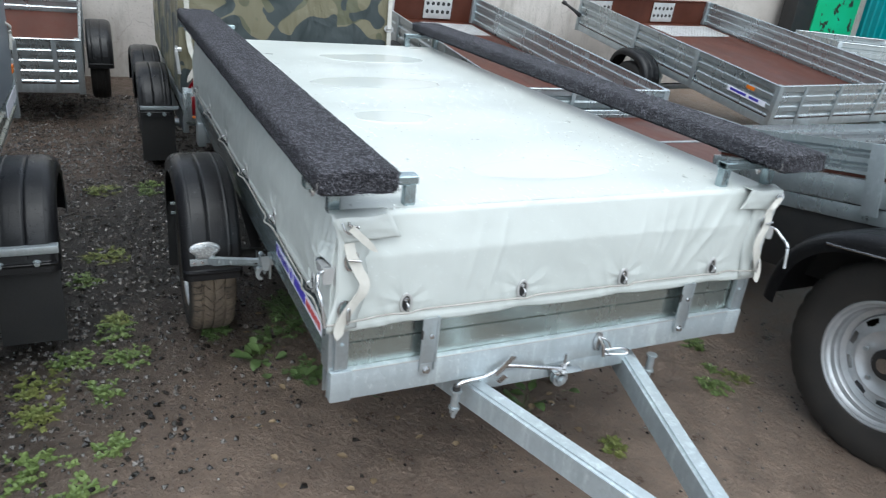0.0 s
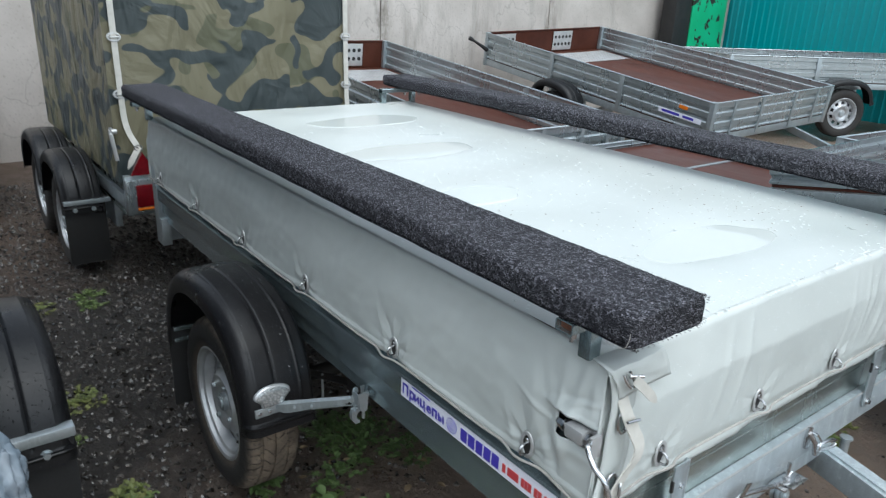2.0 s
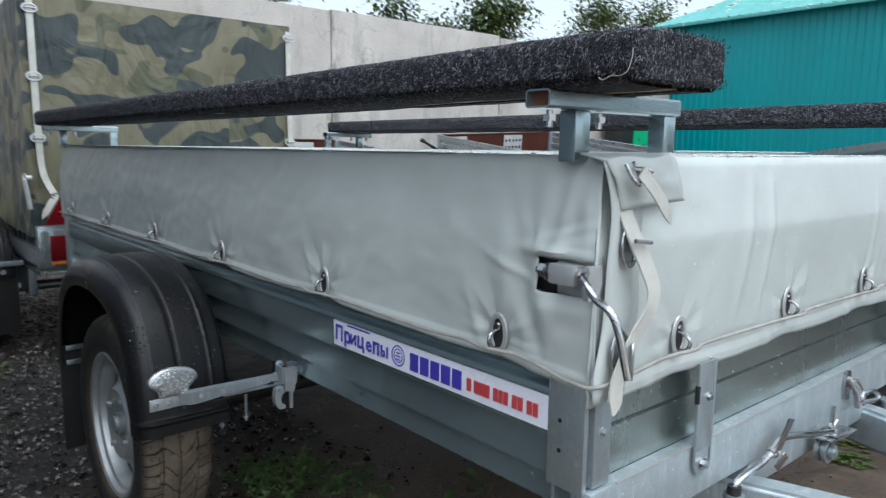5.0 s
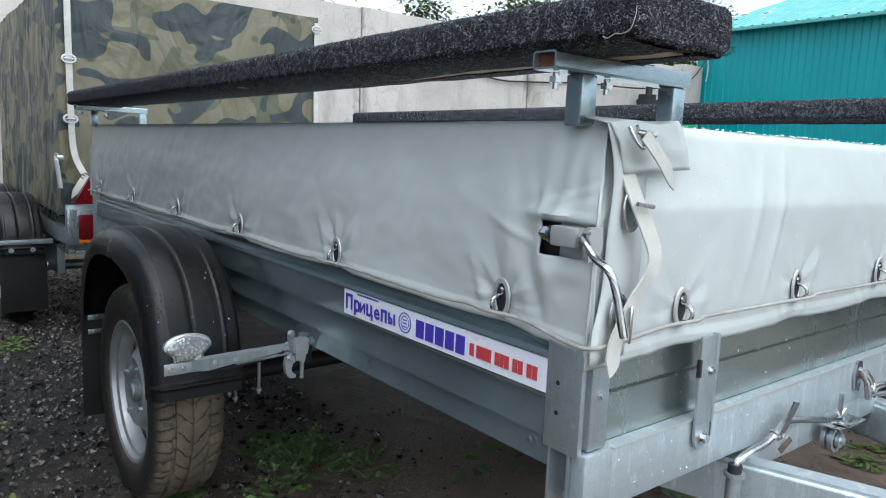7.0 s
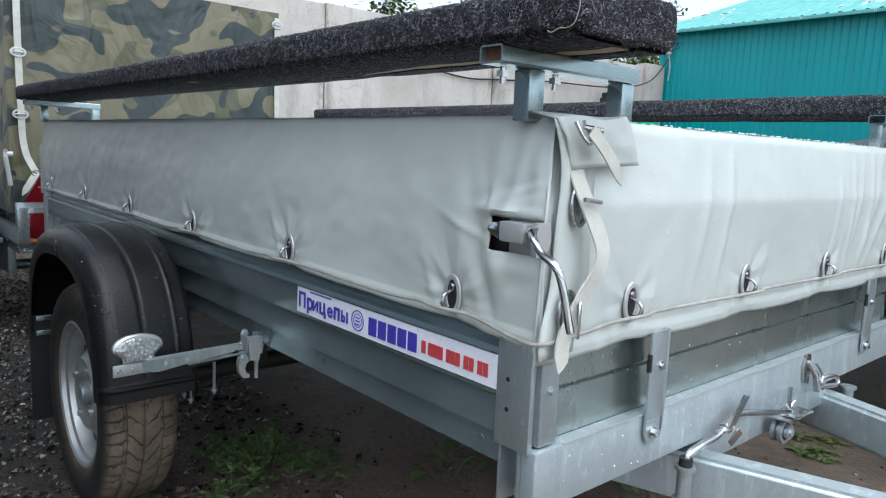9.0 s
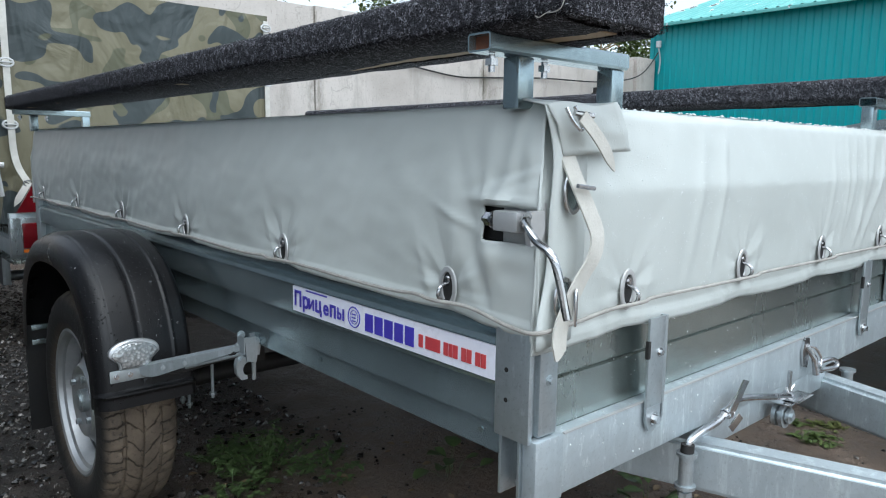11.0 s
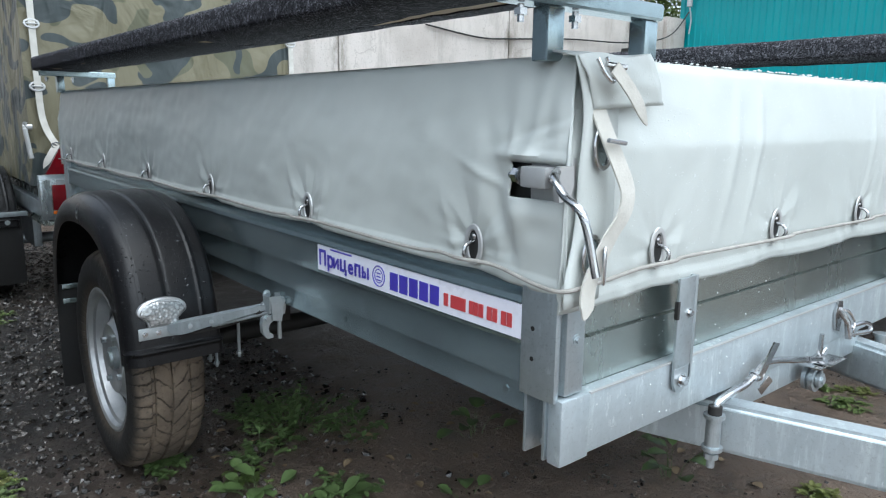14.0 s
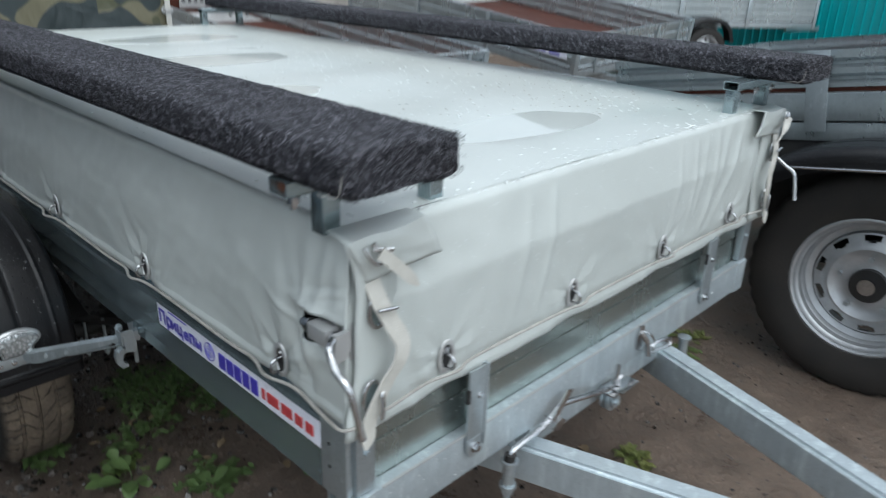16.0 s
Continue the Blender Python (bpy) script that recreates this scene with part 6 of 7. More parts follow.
def eyelet(c, nrm):
    """A steel oval eyelet with its staple."""
    c, nn = Vector(c), Vector(nrm)
    along = Vector((0, 0, 1)).cross(nn)
    up = Vector((0, 0, 1))
    bm = bmesh.new()
    washer(bm, c, nn, along, (0.0195, 0.0315), (0.0108, 0.0215), 0.0032)
    eye = part("eyelet", bm, WHITE_STEEL, tarp, "steel oval eyelet")
    bm = bmesh.new()
    # flat dark disc in place of the shade seen through the eyelet
    bm.faces.new([bm.verts.new(c + nn * 0.0005 + along * 0.0112 * math.cos(q) + up * 0.0220 * math.sin(q)) for q in (2 * math.pi * t / 18 for t in range(18))])
    part("eyelet_opening", bm, DARK_STEEL, eye, "dark disc standing in for the shaded gap in the eyelet", smooth=0)
    bm = bmesh.new()
    pts = [c - nn * 0.002 + up * 0.004, c + nn * 0.010 + up * 0.004, c + nn * 0.018 - up * 0.002, c + nn * 0.019 - up * 0.012, c + nn * 0.012 - up * 0.020, c - nn * 0.002 - up * 0.021]
    tube(bm, curve(pts, 5), 0.0030, 8)
    part("staple", bm, BRIGHT, eye, "bright wire staple")
    bm = bmesh.new()
    bolt(bm, c + nn * 0.0008 + up * 0.012, nn, 0.0042, 0.004)
    part("staple_bolt", bm, BRIGHT, eye)




def on_cloth(ob, axis, at, out):
    """How far the cloth stands out round an eyelet."""
    near = [v.co[1 - axis] * out for v in ob.data.vertices if abs(v.co[axis] - at) < 0.018 and abs(v.co.z - 0.801) < 0.03]
    return out * (max(near) - 0.0004)


for y in GX:
    eyelet((on_cloth(near_skirt, 1, y, -1), y, 0.802), (-1, 0, 0))
    eyelet((on_cloth(far_skirt, 1, y, 1), y, 0.802), (1, 0, 0))
for x in FX:
    eyelet((x, on_cloth(front_skirt, 0, x, -1), 0.800), (0, -1, 0))

# lacing cord
cord = []
for y in reversed(GX):
    cord += [(X0 - 0.009, y + 0.16, 0.779), (X0 - 0.011, y + 0.06, 0.784), (X0 - 0.026, y, 0.786), (X0 - 0.011, y - 0.06, 0.784)]
cord += [(X0 - 0.014, 0.0, 0.772), (X0 - 0.008, Y0 - 0.012, 0.772), (0.06, Y0 - 0.014, 0.776)]
for x in FX:
    cord += [(x - 0.06, Y0 - 0.010, 0.781), (x, Y0 - 0.024, 0.786), (x + 0.06, Y0 - 0.010, 0.784)]
cord += [(X1 + 0.008, Y0 - 0.010, 0.775)]
for y in GX:
    cord += [(X1 + 0.011, y - 0.06, 0.784), (X1 + 0.026, y, 0.786), (X1 + 0.011, y + 0.06, 0.784), (X1 + 0.009, y + 0.16, 0.779)]
bm = bmesh.new()
tube(bm, curve(cord, 5), 0.0029, 8)
solo("lacing_cord", bm, CORD, "pale grey cord laced through the eyelets of the tarpaulin", "cord")


def corner_set(mx):
    """Corner flap, buckle and strap; mx mirrors it for the other corner."""
    def M(p):
        return (mx(p[0]), p[1], p[2])

    s = 1 if mx(0) < 0.5 else -1
    # free edge of the front cloth lapped round the corner
    bm = bmesh.new()
    n = 22
    rows = []
    for k in range(n + 1):
        f = k / n
        z = TOP - 0.006 + (0.754 - TOP) * f
        xl = -0.014 + 0.020 * math.sin(math.pi * min(1, f * 1.15)) + 0.004 * math.sin(f * 11)
        lift = 0.009 + 0.003 * math.sin(f * 7)
        rows.append([bm.verts.new(M((xx, yy, z))) for xx, yy in ((xl, Y0 - lift), (xl + 0.012, Y0 - lift - 0.002), (xl + 0.032, Y0 - 0.008), (xl + 0.058, Y0 - 0.005), (xl + 0.085, Y0 + 0.001))])
    for r0, r1 in zip(rows, rows[1:]):
        for i in range(4):
            bm.faces.new((r0[i], r0[i + 1], r1[i + 1], r1[i]))
    ob = part("corner_fold", bm, TARP_FRONT, tarp, smooth=60)
    md = ob.modifiers.new("thickness", "SOLIDIFY")
    md.thickness = 0.002
    # flap folded over from the top
    bm = bmesh.new()
    tl, tr, br, bl = (-0.012, 1.060), (0.132, 1.068), (0.166, 1.004), (0.020, 0.997)
    grid = []
    for k in range(11):
        v = k / 10
        row = []
        for i in range(15):
            u = i / 14
            x = (tl[0] * (1 - u) + tr[0] * u) * (1 - v) + (bl[0] * (1 - u) + br[0] * u) * v
            z = (tl[1] * (1 - u) + tr[1] * u) * (1 - v) + (bl[1] * (1 - u) + br[1] * u) * v
            y = Y0 - 0.013 - 0.004 * math.sin(math.pi * min(1, v * 1.2)) - 0.0018 * math.sin(u * 5 + v * 2) - 0.003 * noise.noise((u * 4, v * 4, 2))
            row.append(bm.verts.new(M((x, y, z + 0.003 * math.sin(u * 7) * (1 - v)))))
        grid.append(row)
    for r0, r1 in zip(grid, grid[1:]):
        for i in range(14):
            bm.faces.new((r0[i], r0[i + 1], r1[i + 1], r1[i]))
    rim = grid[0]
    back = [bm.verts.new((v.co.x, Y0 + 0.03, TOP + 0.004)) for v in rim]
    for i in range(14):
        bm.faces.new((rim[i], rim[i + 1], back[i + 1], back[i]))
    flap = part("corner_flap", bm, TARP_FRONT, tarp, "folded-over cloth flap", smooth=50)
    md = flap.modifiers.new("thickness", "SOLIDIFY")
    md.thickness = 0.003
    bm = bmesh.new()
    yb = Y0 - 0.026
    tube(bm, curve([M((0.006, yb, 1.056)), M((0.012, yb - 0.006, 1.040)), M((0.024, yb - 0.008, 1.030)), M((0.034, yb - 0.004, 1.034)), M((0.022, yb, 1.058))], 4), 0.0028, 8)
    tube(bm, [M((0.020, yb - 0.002, 1.050)), M((0.046, yb - 0.012, 1.047))], 0.0035, 8)
    part("buckle", bm, BRIGHT, flap, "bright wire buckle")
    bm = bmesh.new()
    ribbon(bm, [M((0.026 + 0.070 * q / 10, yb - 0.010 - 0.006 * math.sin(q * 0.3), 1.046 - 0.068 * q / 10)) for q in range(11)], (1, 0, 0.75), [0.018] * 7 + [0.017, 0.014, 0.009, 0.002], 0.0025)
    part("strap_end", bm, WHITE, flap, "white strap tongue")
    for k, (ex, ez) in enumerate(((0.038, 0.951), (0.026, 0.812))):
        bm = bmesh.new()
        washer(bm, Vector(M((ex, Y0 - 0.0165, ez))), Vector((0, -1, 0)), Vector((1, 0, 0)), (0.0195, 0.0300), (0.0120, 0.0225))
        part("corner_eyelet", bm, BRIGHT, tarp, "steel oval eyelet")
        bm = bmesh.new()
        bm.faces.new([bm.verts.new(M((ex + 0.0128 * math.cos(q), Y0 - 0.0162, ez + 0.0235 * math.sin(q)))) for q in (2 * math.pi * t / 18 for t in range(18))])
        part("eyelet_opening", bm, ZINC_SIDE, tarp, "grey metal behind the eyelet", smooth=0)
    bm = bmesh.new()
    ys = Y0 - 0.028
    line = curve([M((0.028, ys + 0.022, 1.022)), M((0.030, ys + 0.018, 1.000)), M((0.037, ys + 0.004, 0.962)), M((0.053, ys - 0.003, 0.928)), M((0.069, ys - 0.006, 0.895)), M((0.064, ys - 0.006, 0.866)), M((0.044, ys, 0.834)), M((0.020, ys + 0.004, 0.790)), M((0.012, ys + 0.004, 0.768)), M((0.010, ys + 0.003, 0.750)), M((0.004, ys + 0.002, 0.734))], 5)
    ribbon(bm, line, (1, 0.0, 0.1), [0.027] * (len(line) - 6) + [0.026, 0.021, 0.017, 0.012, 0.007, 0.002], 0.0026)
    strap = part("strap", bm, WHITE, tarp, "white webbing strap")
    bm = bmesh.new()
    tube(bm, [M((0.024, ys - 0.006, 0.960)), M((0.056, ys - 0.008, 0.956))], 0.003, 8)
    part("strap_loop", bm, BRIGHT, strap)
    bm = bmesh.new()
    ring(bm, M((0.032, ys - 0.004, 0.802)), (0.6, -1, 0), 0.005, 0.023, 0.0026, n=16)
    part("strap_loop", bm, BRIGHT, strap)
    # tailboard latch showing through the slot, with its long handle
    bm = bmesh.new()

    def mbox(lo, hi, bev):
        p, q = M(lo), M(hi)
        box(bm, tuple(map(min, p, q)), tuple(map(max, p, q)), bev)

    mbox((-0.028, -0.010, 0.898), (-0.002, 0.034, 0.925), 0.004)
    latch = part("board_latch", bm, WHITE_STEEL, trl, "zinc-plated tension latch")
    bm = bmesh.new()
    tube(bm, [M((-0.014, 0.034, 0.911)), M((-0.014, 0.040, 0.911))], 0.0060, 12)
    tube(bm, [M((-0.014, 0.040, 0.911)), M((-0.014, 0.044, 0.911))], 0.0125, 16)
    tube(bm, [M((-0.014, 0.044, 0.911)), M((-0.014, 0.056, 0.911))], 0.0105, 6)
    tube(bm, [M((-0.014, 0.056, 0.911)), M((-0.014, 0.063, 0.911))], 0.0055, 10)
    part("latch_nut", bm, BRIGHT, latch, "bright nut")
    bm = bmesh.new()
    tube(bm, [M((-0.014, -0.012, 0.913)), M((-0.014, -0.018, 0.913))], 0.0100, 6)
    tube(bm, [M((-0.014, -0.012, 0.913)), M((-0.022, -0.028, 0.914))], 0.0055, 10)
    part("latch_rod", bm, BRIGHT, latch, "bright threaded rod")
    bm = bmesh.new()
    prism(bm, [M((-0.028, 0, 0.928)), M((-0.004, 0, 0.928)), M((-0.001, 0, 0.905)), M((-0.009, 0, 0.886)), M((-0.028, 0, 0.884)), M((-0.031, 0, 0.902))], (0, -0.027, 0), (0, -0.035, 0))
    part("swivel_plate", bm, WHITE_STEEL, latch)
    bm = bmesh.new()
    tube(bm, curve([M((-0.028, -0.030, 0.922)), M((-0.042, -0.038, 0.915)), M((-0.050, -0.062, 0.896)), M((-0.050, -0.084, 0.884)), M((-0.048, -0.094, 0.866)), M((-0.044, -0.104, 0.822)), M((-0.042, -0.108, 0.806))], 6), 0.0052, 10)
    part("latch_handle", bm, BRIGHT, latch, "bright bent rod")
    bm = bmesh.new()
    a, c = M((0.000, -0.030, 0.876)), M((0.008, 0.040, 0.938))
    box(bm, tuple(map(min, a, c)), tuple(map(max, a, c)), 0.002)
    part("latch_plate", bm, WHITE_STEEL, trl)
    # solid dark block behind the slot imitates a shaded hollow
    bm = bmesh.new()
    a, c = M((0.004, 0.0405, 0.88)), M((0.012, 0.10, 0.935))
    box(bm, tuple(map(min, a, c)), tuple(map(max, a, c)), 0.002)
    part("latch_pocket_fill", bm, DARK_STEEL, trl)


corner_set(lambda x: x)
corner_set(lambda x: TW - x)

# shallow puddles lying on the cover
for k, (px, py, rx, ry) in enumerate(PUDDLES):
    bm = bmesh.new()
    n = 40
    edge, mid = [], []
    for i in range(n):
        t = 2 * math.pi * i / n
        w = 1 + 0.12 * noise.noise((math.cos(t) * 1.5 + k * 5, math.sin(t) * 1.5, 0.4))
        x, y = px + rx * w * math.cos(t), py + ry * w * math.sin(t)
        u, v = (x - X0) / (X1 - X0), (y - Y0) / (Y1 - Y0)
        edge.append(bm.verts.new((x, y, TOP + sag(u, v) - 0.0015)))
        mid.append(bm.verts.new((px + rx * 0.94 * w * math.cos(t), py + ry * 0.94 * w * math.sin(t), TOP + sag((px - X0) / (X1 - X0), (py - Y0) / (Y1 - Y0)) + 0.0066)))
    for i in range(n):
        bm.faces.new((edge[i], edge[(i + 1) % n], mid[(i + 1) % n], mid[i]))
    bm.faces.new(mid)
    solo("puddle", bm, WATER, "shallow rain puddle lying on the grey tarpaulin", "puddle", "puddles on the tarpaulin", smooth=8)


# beads of rain on the cover, thick along its front edge
DROP, nt, b = mk("pale_raindrop")
# opaque pale colour stands in for the bright sky mirrored in the beads
b.inputs["Base Color"].default_value = (0.74, 0.77, 0.76, 1)
b.inputs["Roughness"].default_value = 0.08
b.inputs["IOR"].default_value = 1.33
rr = random.Random(12)
probe = bmesh.new()
bmesh.ops.create_icosphere(probe, subdivisions=1, radius=1.0)
ball = [v.co.copy() for v in probe.verts]
tris = [tuple(v.index for v in f.verts) for f in probe.faces]
probe.free()
vs, fs = [], []
for k in range(2600):
    if k < 110:
        x, y, r = rr.uniform(0.03, TW - 0.03), Y0 + 0.018 + rr.uniform(-0.004, 0.012), rr.uniform(0.0012, 0.0030)
    else:
        x, y, r = rr.uniform(0.04, TW - 0.04), Y0 + 0.03 + 2.2 * rr.random() ** 1.4, 0.0010 + 0.0030 * rr.random() ** 3
    if any(((x - px) / rx) ** 2 + ((y - py) / ry) ** 2 < 1.1 for px, py, rx, ry in PUDDLES):
        continue
    c = Vector((x, y, TOP + sag((x - X0) / (X1 - X0), (y - Y0) / (Y1 - Y0)) + r * 0.15))
    n0 = len(vs)
    sx, sy = rr.uniform(0.8, 1.5), rr.uniform(0.8, 1.3)
    vs += [c + Vector((p.x * r * sx, p.y * r * sy, p.z * r * 0.6)) for p in ball]
    fs += [tuple(n0 + i for i in f) for f in tris]
me = bpy.data.meshes.new("raindrops")
me.from_pydata(vs, [], fs)
me.polygons.foreach_set("use_smooth", [True] * len(me.polygons))
me.materials.append(DROP)
tagged(new("raindrops", me), "beads of rain lying on the grey tarpaulin", "raindrops", kind="stuff")


def beads(name, source, count, radius, keep, mat, label, seed):
    """Rain beads sitting on a surface, at places that keep() allows."""
    rr = random.Random(seed)
    me = source.data
    spots, sizes = [], []
    for f in me.polygons:
        if keep(f.center):
            spots.append(([me.vertices[i].co.copy() for i in f.vertices], f.normal.copy()))
            sizes.append(f.area)
    vs, fs = [], []
    for _ in range(count):
        corners, nn = rr.choices(spots, sizes)[0]
        k = rr.randrange(1, len(corners) - 1)
        u, v = rr.random(), rr.random()
        if u + v > 1:
            u, v = 1 - u, 1 - v
        p = corners[0] + (corners[k] - corners[0]) * u + (corners[k + 1] - corners[0]) * v
        r = radius[0] + (radius[1] - radius[0]) * rr.random() ** 2.5
        c = p
        n0 = len(vs)
        vs += [c + q * r - nn * q.dot(nn) * r * 0.4 for q in ball]
        fs += [tuple(n0 + i for i in f) for f in tris]
    out = bpy.data.meshes.new(name)
    out.from_pydata(vs, [], fs)
    out.polygons.foreach_set("use_smooth", [True] * len(out.polygons))
    out.materials.append(mat)
    return tagged(new(name, out), label, "raindrops", kind="stuff")


CLEAR, nt, b = mk("clear_drop")
b.inputs["Base Color"].default_value = (0.85, 0.87, 0.88, 1)
b.inputs["Roughness"].default_value = 0.04
b.inputs["IOR"].default_value = 1.33
b.inputs["Transmission Weight"].default_value = 0.85
beads("raindrops", front_skirt, 1100, (0.0006, 0.0016), lambda p: 0.75 < p.z < 1.05, DROP, "small beads of rain on the front of the grey tarpaulin", 31)
beads("raindrops", front_board, 420, (0.0007, 0.0018), lambda p: p.z > 0.60, DROP, "small beads of rain on the front board", 33)
beads("raindrops", front_beam, 300, (0.0008, 0.0020), lambda p: p.z > 0.53, DROP, "small beads of rain on the galvanised front beam", 34)
beads("raindrops", near_guard, 520, (0.0012, 0.0034), lambda p: p.x < -0.07 and p.z > 0.50, CLEAR, "beads of rain on the black plastic mudguard", 32)


# crumbs of leaf and dirt washed together on the cover
vs, fs = [], []
for k in range(240):
    x, y = (rr.gauss(1.12, 0.13), rr.gauss(0.48, 0.14)) if k < 80 else (rr.uniform(0.25, TW - 0.1), rr.uniform(0.1, 2.0))
    r, q = rr.uniform(0.0012, 0.0040), rr.uniform(0, 6.283)
    c = Vector((x, y, TOP + sag((x - X0) / (X1 - X0), (y - Y0) / (Y1 - Y0)) + 0.0015))
    u, w = Vector((math.cos(q), math.sin(q), 0.1)) * r, Vector((-math.sin(q), math.cos(q), 0.25)) * r * rr.uniform(0.3, 0.7)
    n0 = len(vs)
    vs += [c - u, c + w, c + u * 1.2, c - w, c + Vector((0, 0, 0.0012))]
    fs += [(n0, n0 + 1, n0 + 4), (n0 + 1, n0 + 2, n0 + 4), (n0 + 2, n0 + 3, n0 + 4), (n0 + 3, n0, n0 + 4)]
me = bpy.data.meshes.new("debris")
me.from_pydata(vs, [], fs)
me.materials.append(surf("leaf_crumbs", (0.16, 0.12, 0.055), (0.07, 0.05, 0.03), 40, (0.6, 0.8), 0, 300, 0.1))
tagged(new("debris", me), "brown crumbs of leaf and dirt on the wet tarpaulin", "debris", kind="stuff")


# ---------- carpeted carrying bars on brackets ----------
def bar(x0, x1, label, bare):
    t = thing("carrying_bar", label, "roof bar", Matrix.Identity(4), "carpeted bars on the trailer")
    y0, y1, z0, z1 = -0.118, 2.905, 1.148, 1.206
    bm = bmesh.new()
    n, q = 420, 10
    w, h = x1 - x0, z1 - z0
    cs = []
    r = 0.019
    for cx, cz, a0 in ((x1 - r, z1 - r, 0), (x0 + r, z1 - r, 90), (x0 + r, z0 + r * 0.6, 180), (x1 - r, z0 + r * 0.6, 270)):
        for k in range(6):
            t_ = radians(a0 + 90 * k / 5)
            cs.append((cx + r * math.cos(t_), cz + (r if a0 < 180 else r * 0.6) * math.sin(t_)))
    full = []
    for k in range(len(cs)):
        a, c = Vector(cs[k]), Vector(cs[(k + 1) % len(cs)])
        m_ = max(1, int((c - a).length / 0.012))
        full += [a.lerp(c, i / m_) for i in range(m_)]
    loops = []
    for j in range(n + 1):
        y = y0 + (y1 - y0) * j / n
        e = min(y - y0, y1 - y)
        k = 1 - 0.10 * max(0, 1 - e / 0.012) ** 2
        row = []
        for p in full:
            c = Vector(((x0 + x1) / 2, (z0 + z1) / 2))
            d = (p - c)
            f = 0.0022 * noise.noise((p.x * 160, y * 160, p.y * 160)) + 0.0022 * noise.noise((p.x * 30, y * 22, p.y * 30))
            pp = c + d * k + d.normalized() * f
            row.append(bm.verts.new((pp.x, y, pp.y)))
        loops.append(row)
    m_ = len(full)
    for l0, l1 in zip(loops, loops[1:]):
        for i in range(m_):
            bm.faces.new((l0[i], l0[(i + 1) % m_], l1[(i + 1) % m_], l1[i]))
    for lp, y in ((loops[0], y0), (loops[-1], y1)):
        bm.faces.new(lp)
    part("carpet", bm, CARPET, t, "black needle-felt carpet with pale flecks", smooth=60)
    # fuzz standing off the pile
    rr = random.Random(8)
    vs, fs = [], []
    for _ in range(34000):
        y = y0 - 0.002 + (y1 - y0) * rr.random() ** 1.6
        p = full[rr.randrange(m_)]
        d = Vector((p.x - (x0 + x1) / 2, 0, (p.y - (z0 + z1) / 2) * 2.6)).normalized()
        if rr.random() < 0.05:
            y, d = y0, Vector((0, -1, 0))
            p = Vector((x0 + w * (0.05 + 0.9 * rr.random()), z0 + h * (0.1 + 0.8 * rr.random())))
        b0 = Vector((p.x, y, p.y)) - d * 0.001
        tip = b0 + (d + Vector((rr.uniform(-1, 1), rr.uniform(-1, 1), rr.uniform(-1, 1))) * 0.9) * rr.uniform(0.0012, 0.0031)
        sd = Vector((rr.uniform(-1, 1), rr.uniform(-1, 1), rr.uniform(-1, 1))).normalized() * 0.0007
        k = len(vs)
        vs += [b0 - sd, b0 + sd, tip]
        fs.append((k, k + 1, k + 2))
    me = bpy.data.meshes.new("carpet_fuzz")
    me.from_pydata(vs, [], fs)
    me.materials.append(FIBRE)
    pile = new("carpet_fuzz", me)
    pile.parent = t
    tagged(pile, "loose carpet fibres", kind="stuff")
    if not bare:
        return t
    bm = bmesh.new()
    tube(bm, curve([(x0 - 0.003, y0 + 0.046, z0 + 0.004), (x0 - 0.005, y0 + 0.038, z0 + 0.001), (x0 - 0.004, y0 + 0.028, z0 + 0.005), (x0 - 0.005, y0 + 0.018, z0 + 0.004), (x0 - 0.004, y0 + 0.008, z0 + 0.008), (x0 - 0.002, y0 + 0.004, z0 + 0.022), (x0 - 0.001, y0 + 0.004, z0 + 0.032)], 5), 0.0006, 6)
    part("loose_thread", bm, CORD, t, "pale loose thread")
    bm = bmesh.new()
    box(bm, (x0 + 0.030, y0 + 0.034, z0 - 0.0022), (x1 - 0.030, y1 - 0.03, z0 + 0.012))
    part("plank", bm, RAW_WOOD, t, "raw wooden plank showing under the carpet")
    # ragged hems of the carpet turned under the plank
    for xa, s in ((x0 + 0.006, 1), (x1 - 0.006, -1)):
        bm = bmesh.new()
        top, low = [], []
        n = 240
        for j in range(n + 1):
            y = y0 + 0.012 + (y1 - y0 - 0.024) * j / n
            far = min(1.0, max(0.0, (y - 0.20) / 0.45))
            w = (0.088 + 0.050 * far if s > 0 else 0.048) + 0.016 * noise.noise((y * 5, s * 3.0, 0.2)) + 0.006 * noise.noise((y * 26, s * 3.0, 0.7))
            dz = 0.0045 + 0.003 * noise.noise((y * 9, s * 5.0, 2.0))
            low.append([bm.verts.new((xa + s * w * f, y, z0 - dz * g)) for f, g in ((-0.06, -0.6), (0.12, 0.7), (0.55, 1.0), (1.0, 0.9))])
            top.append(bm.verts.new((xa + s * w, y, z0 + 0.001)))
        for j in range(n):
            for k in range(3):
                bm.faces.new((low[j][k], low[j][k + 1], low[j + 1][k + 1], low[j + 1][k]))
            bm.faces.new((low[j][3], top[j], top[j + 1], low[j + 1][3]))
        part("carpet_hem", bm, CARPET, t, "ragged edge of black carpet turned under", smooth=60)
    return t


bar(-0.072, 0.122, "flat carrying bar wrapped in black carpet, on steel brackets", True)
bar(TW - 0.122, TW + 0.072, "flat carrying bar wrapped in black carpet, on steel brackets", True)


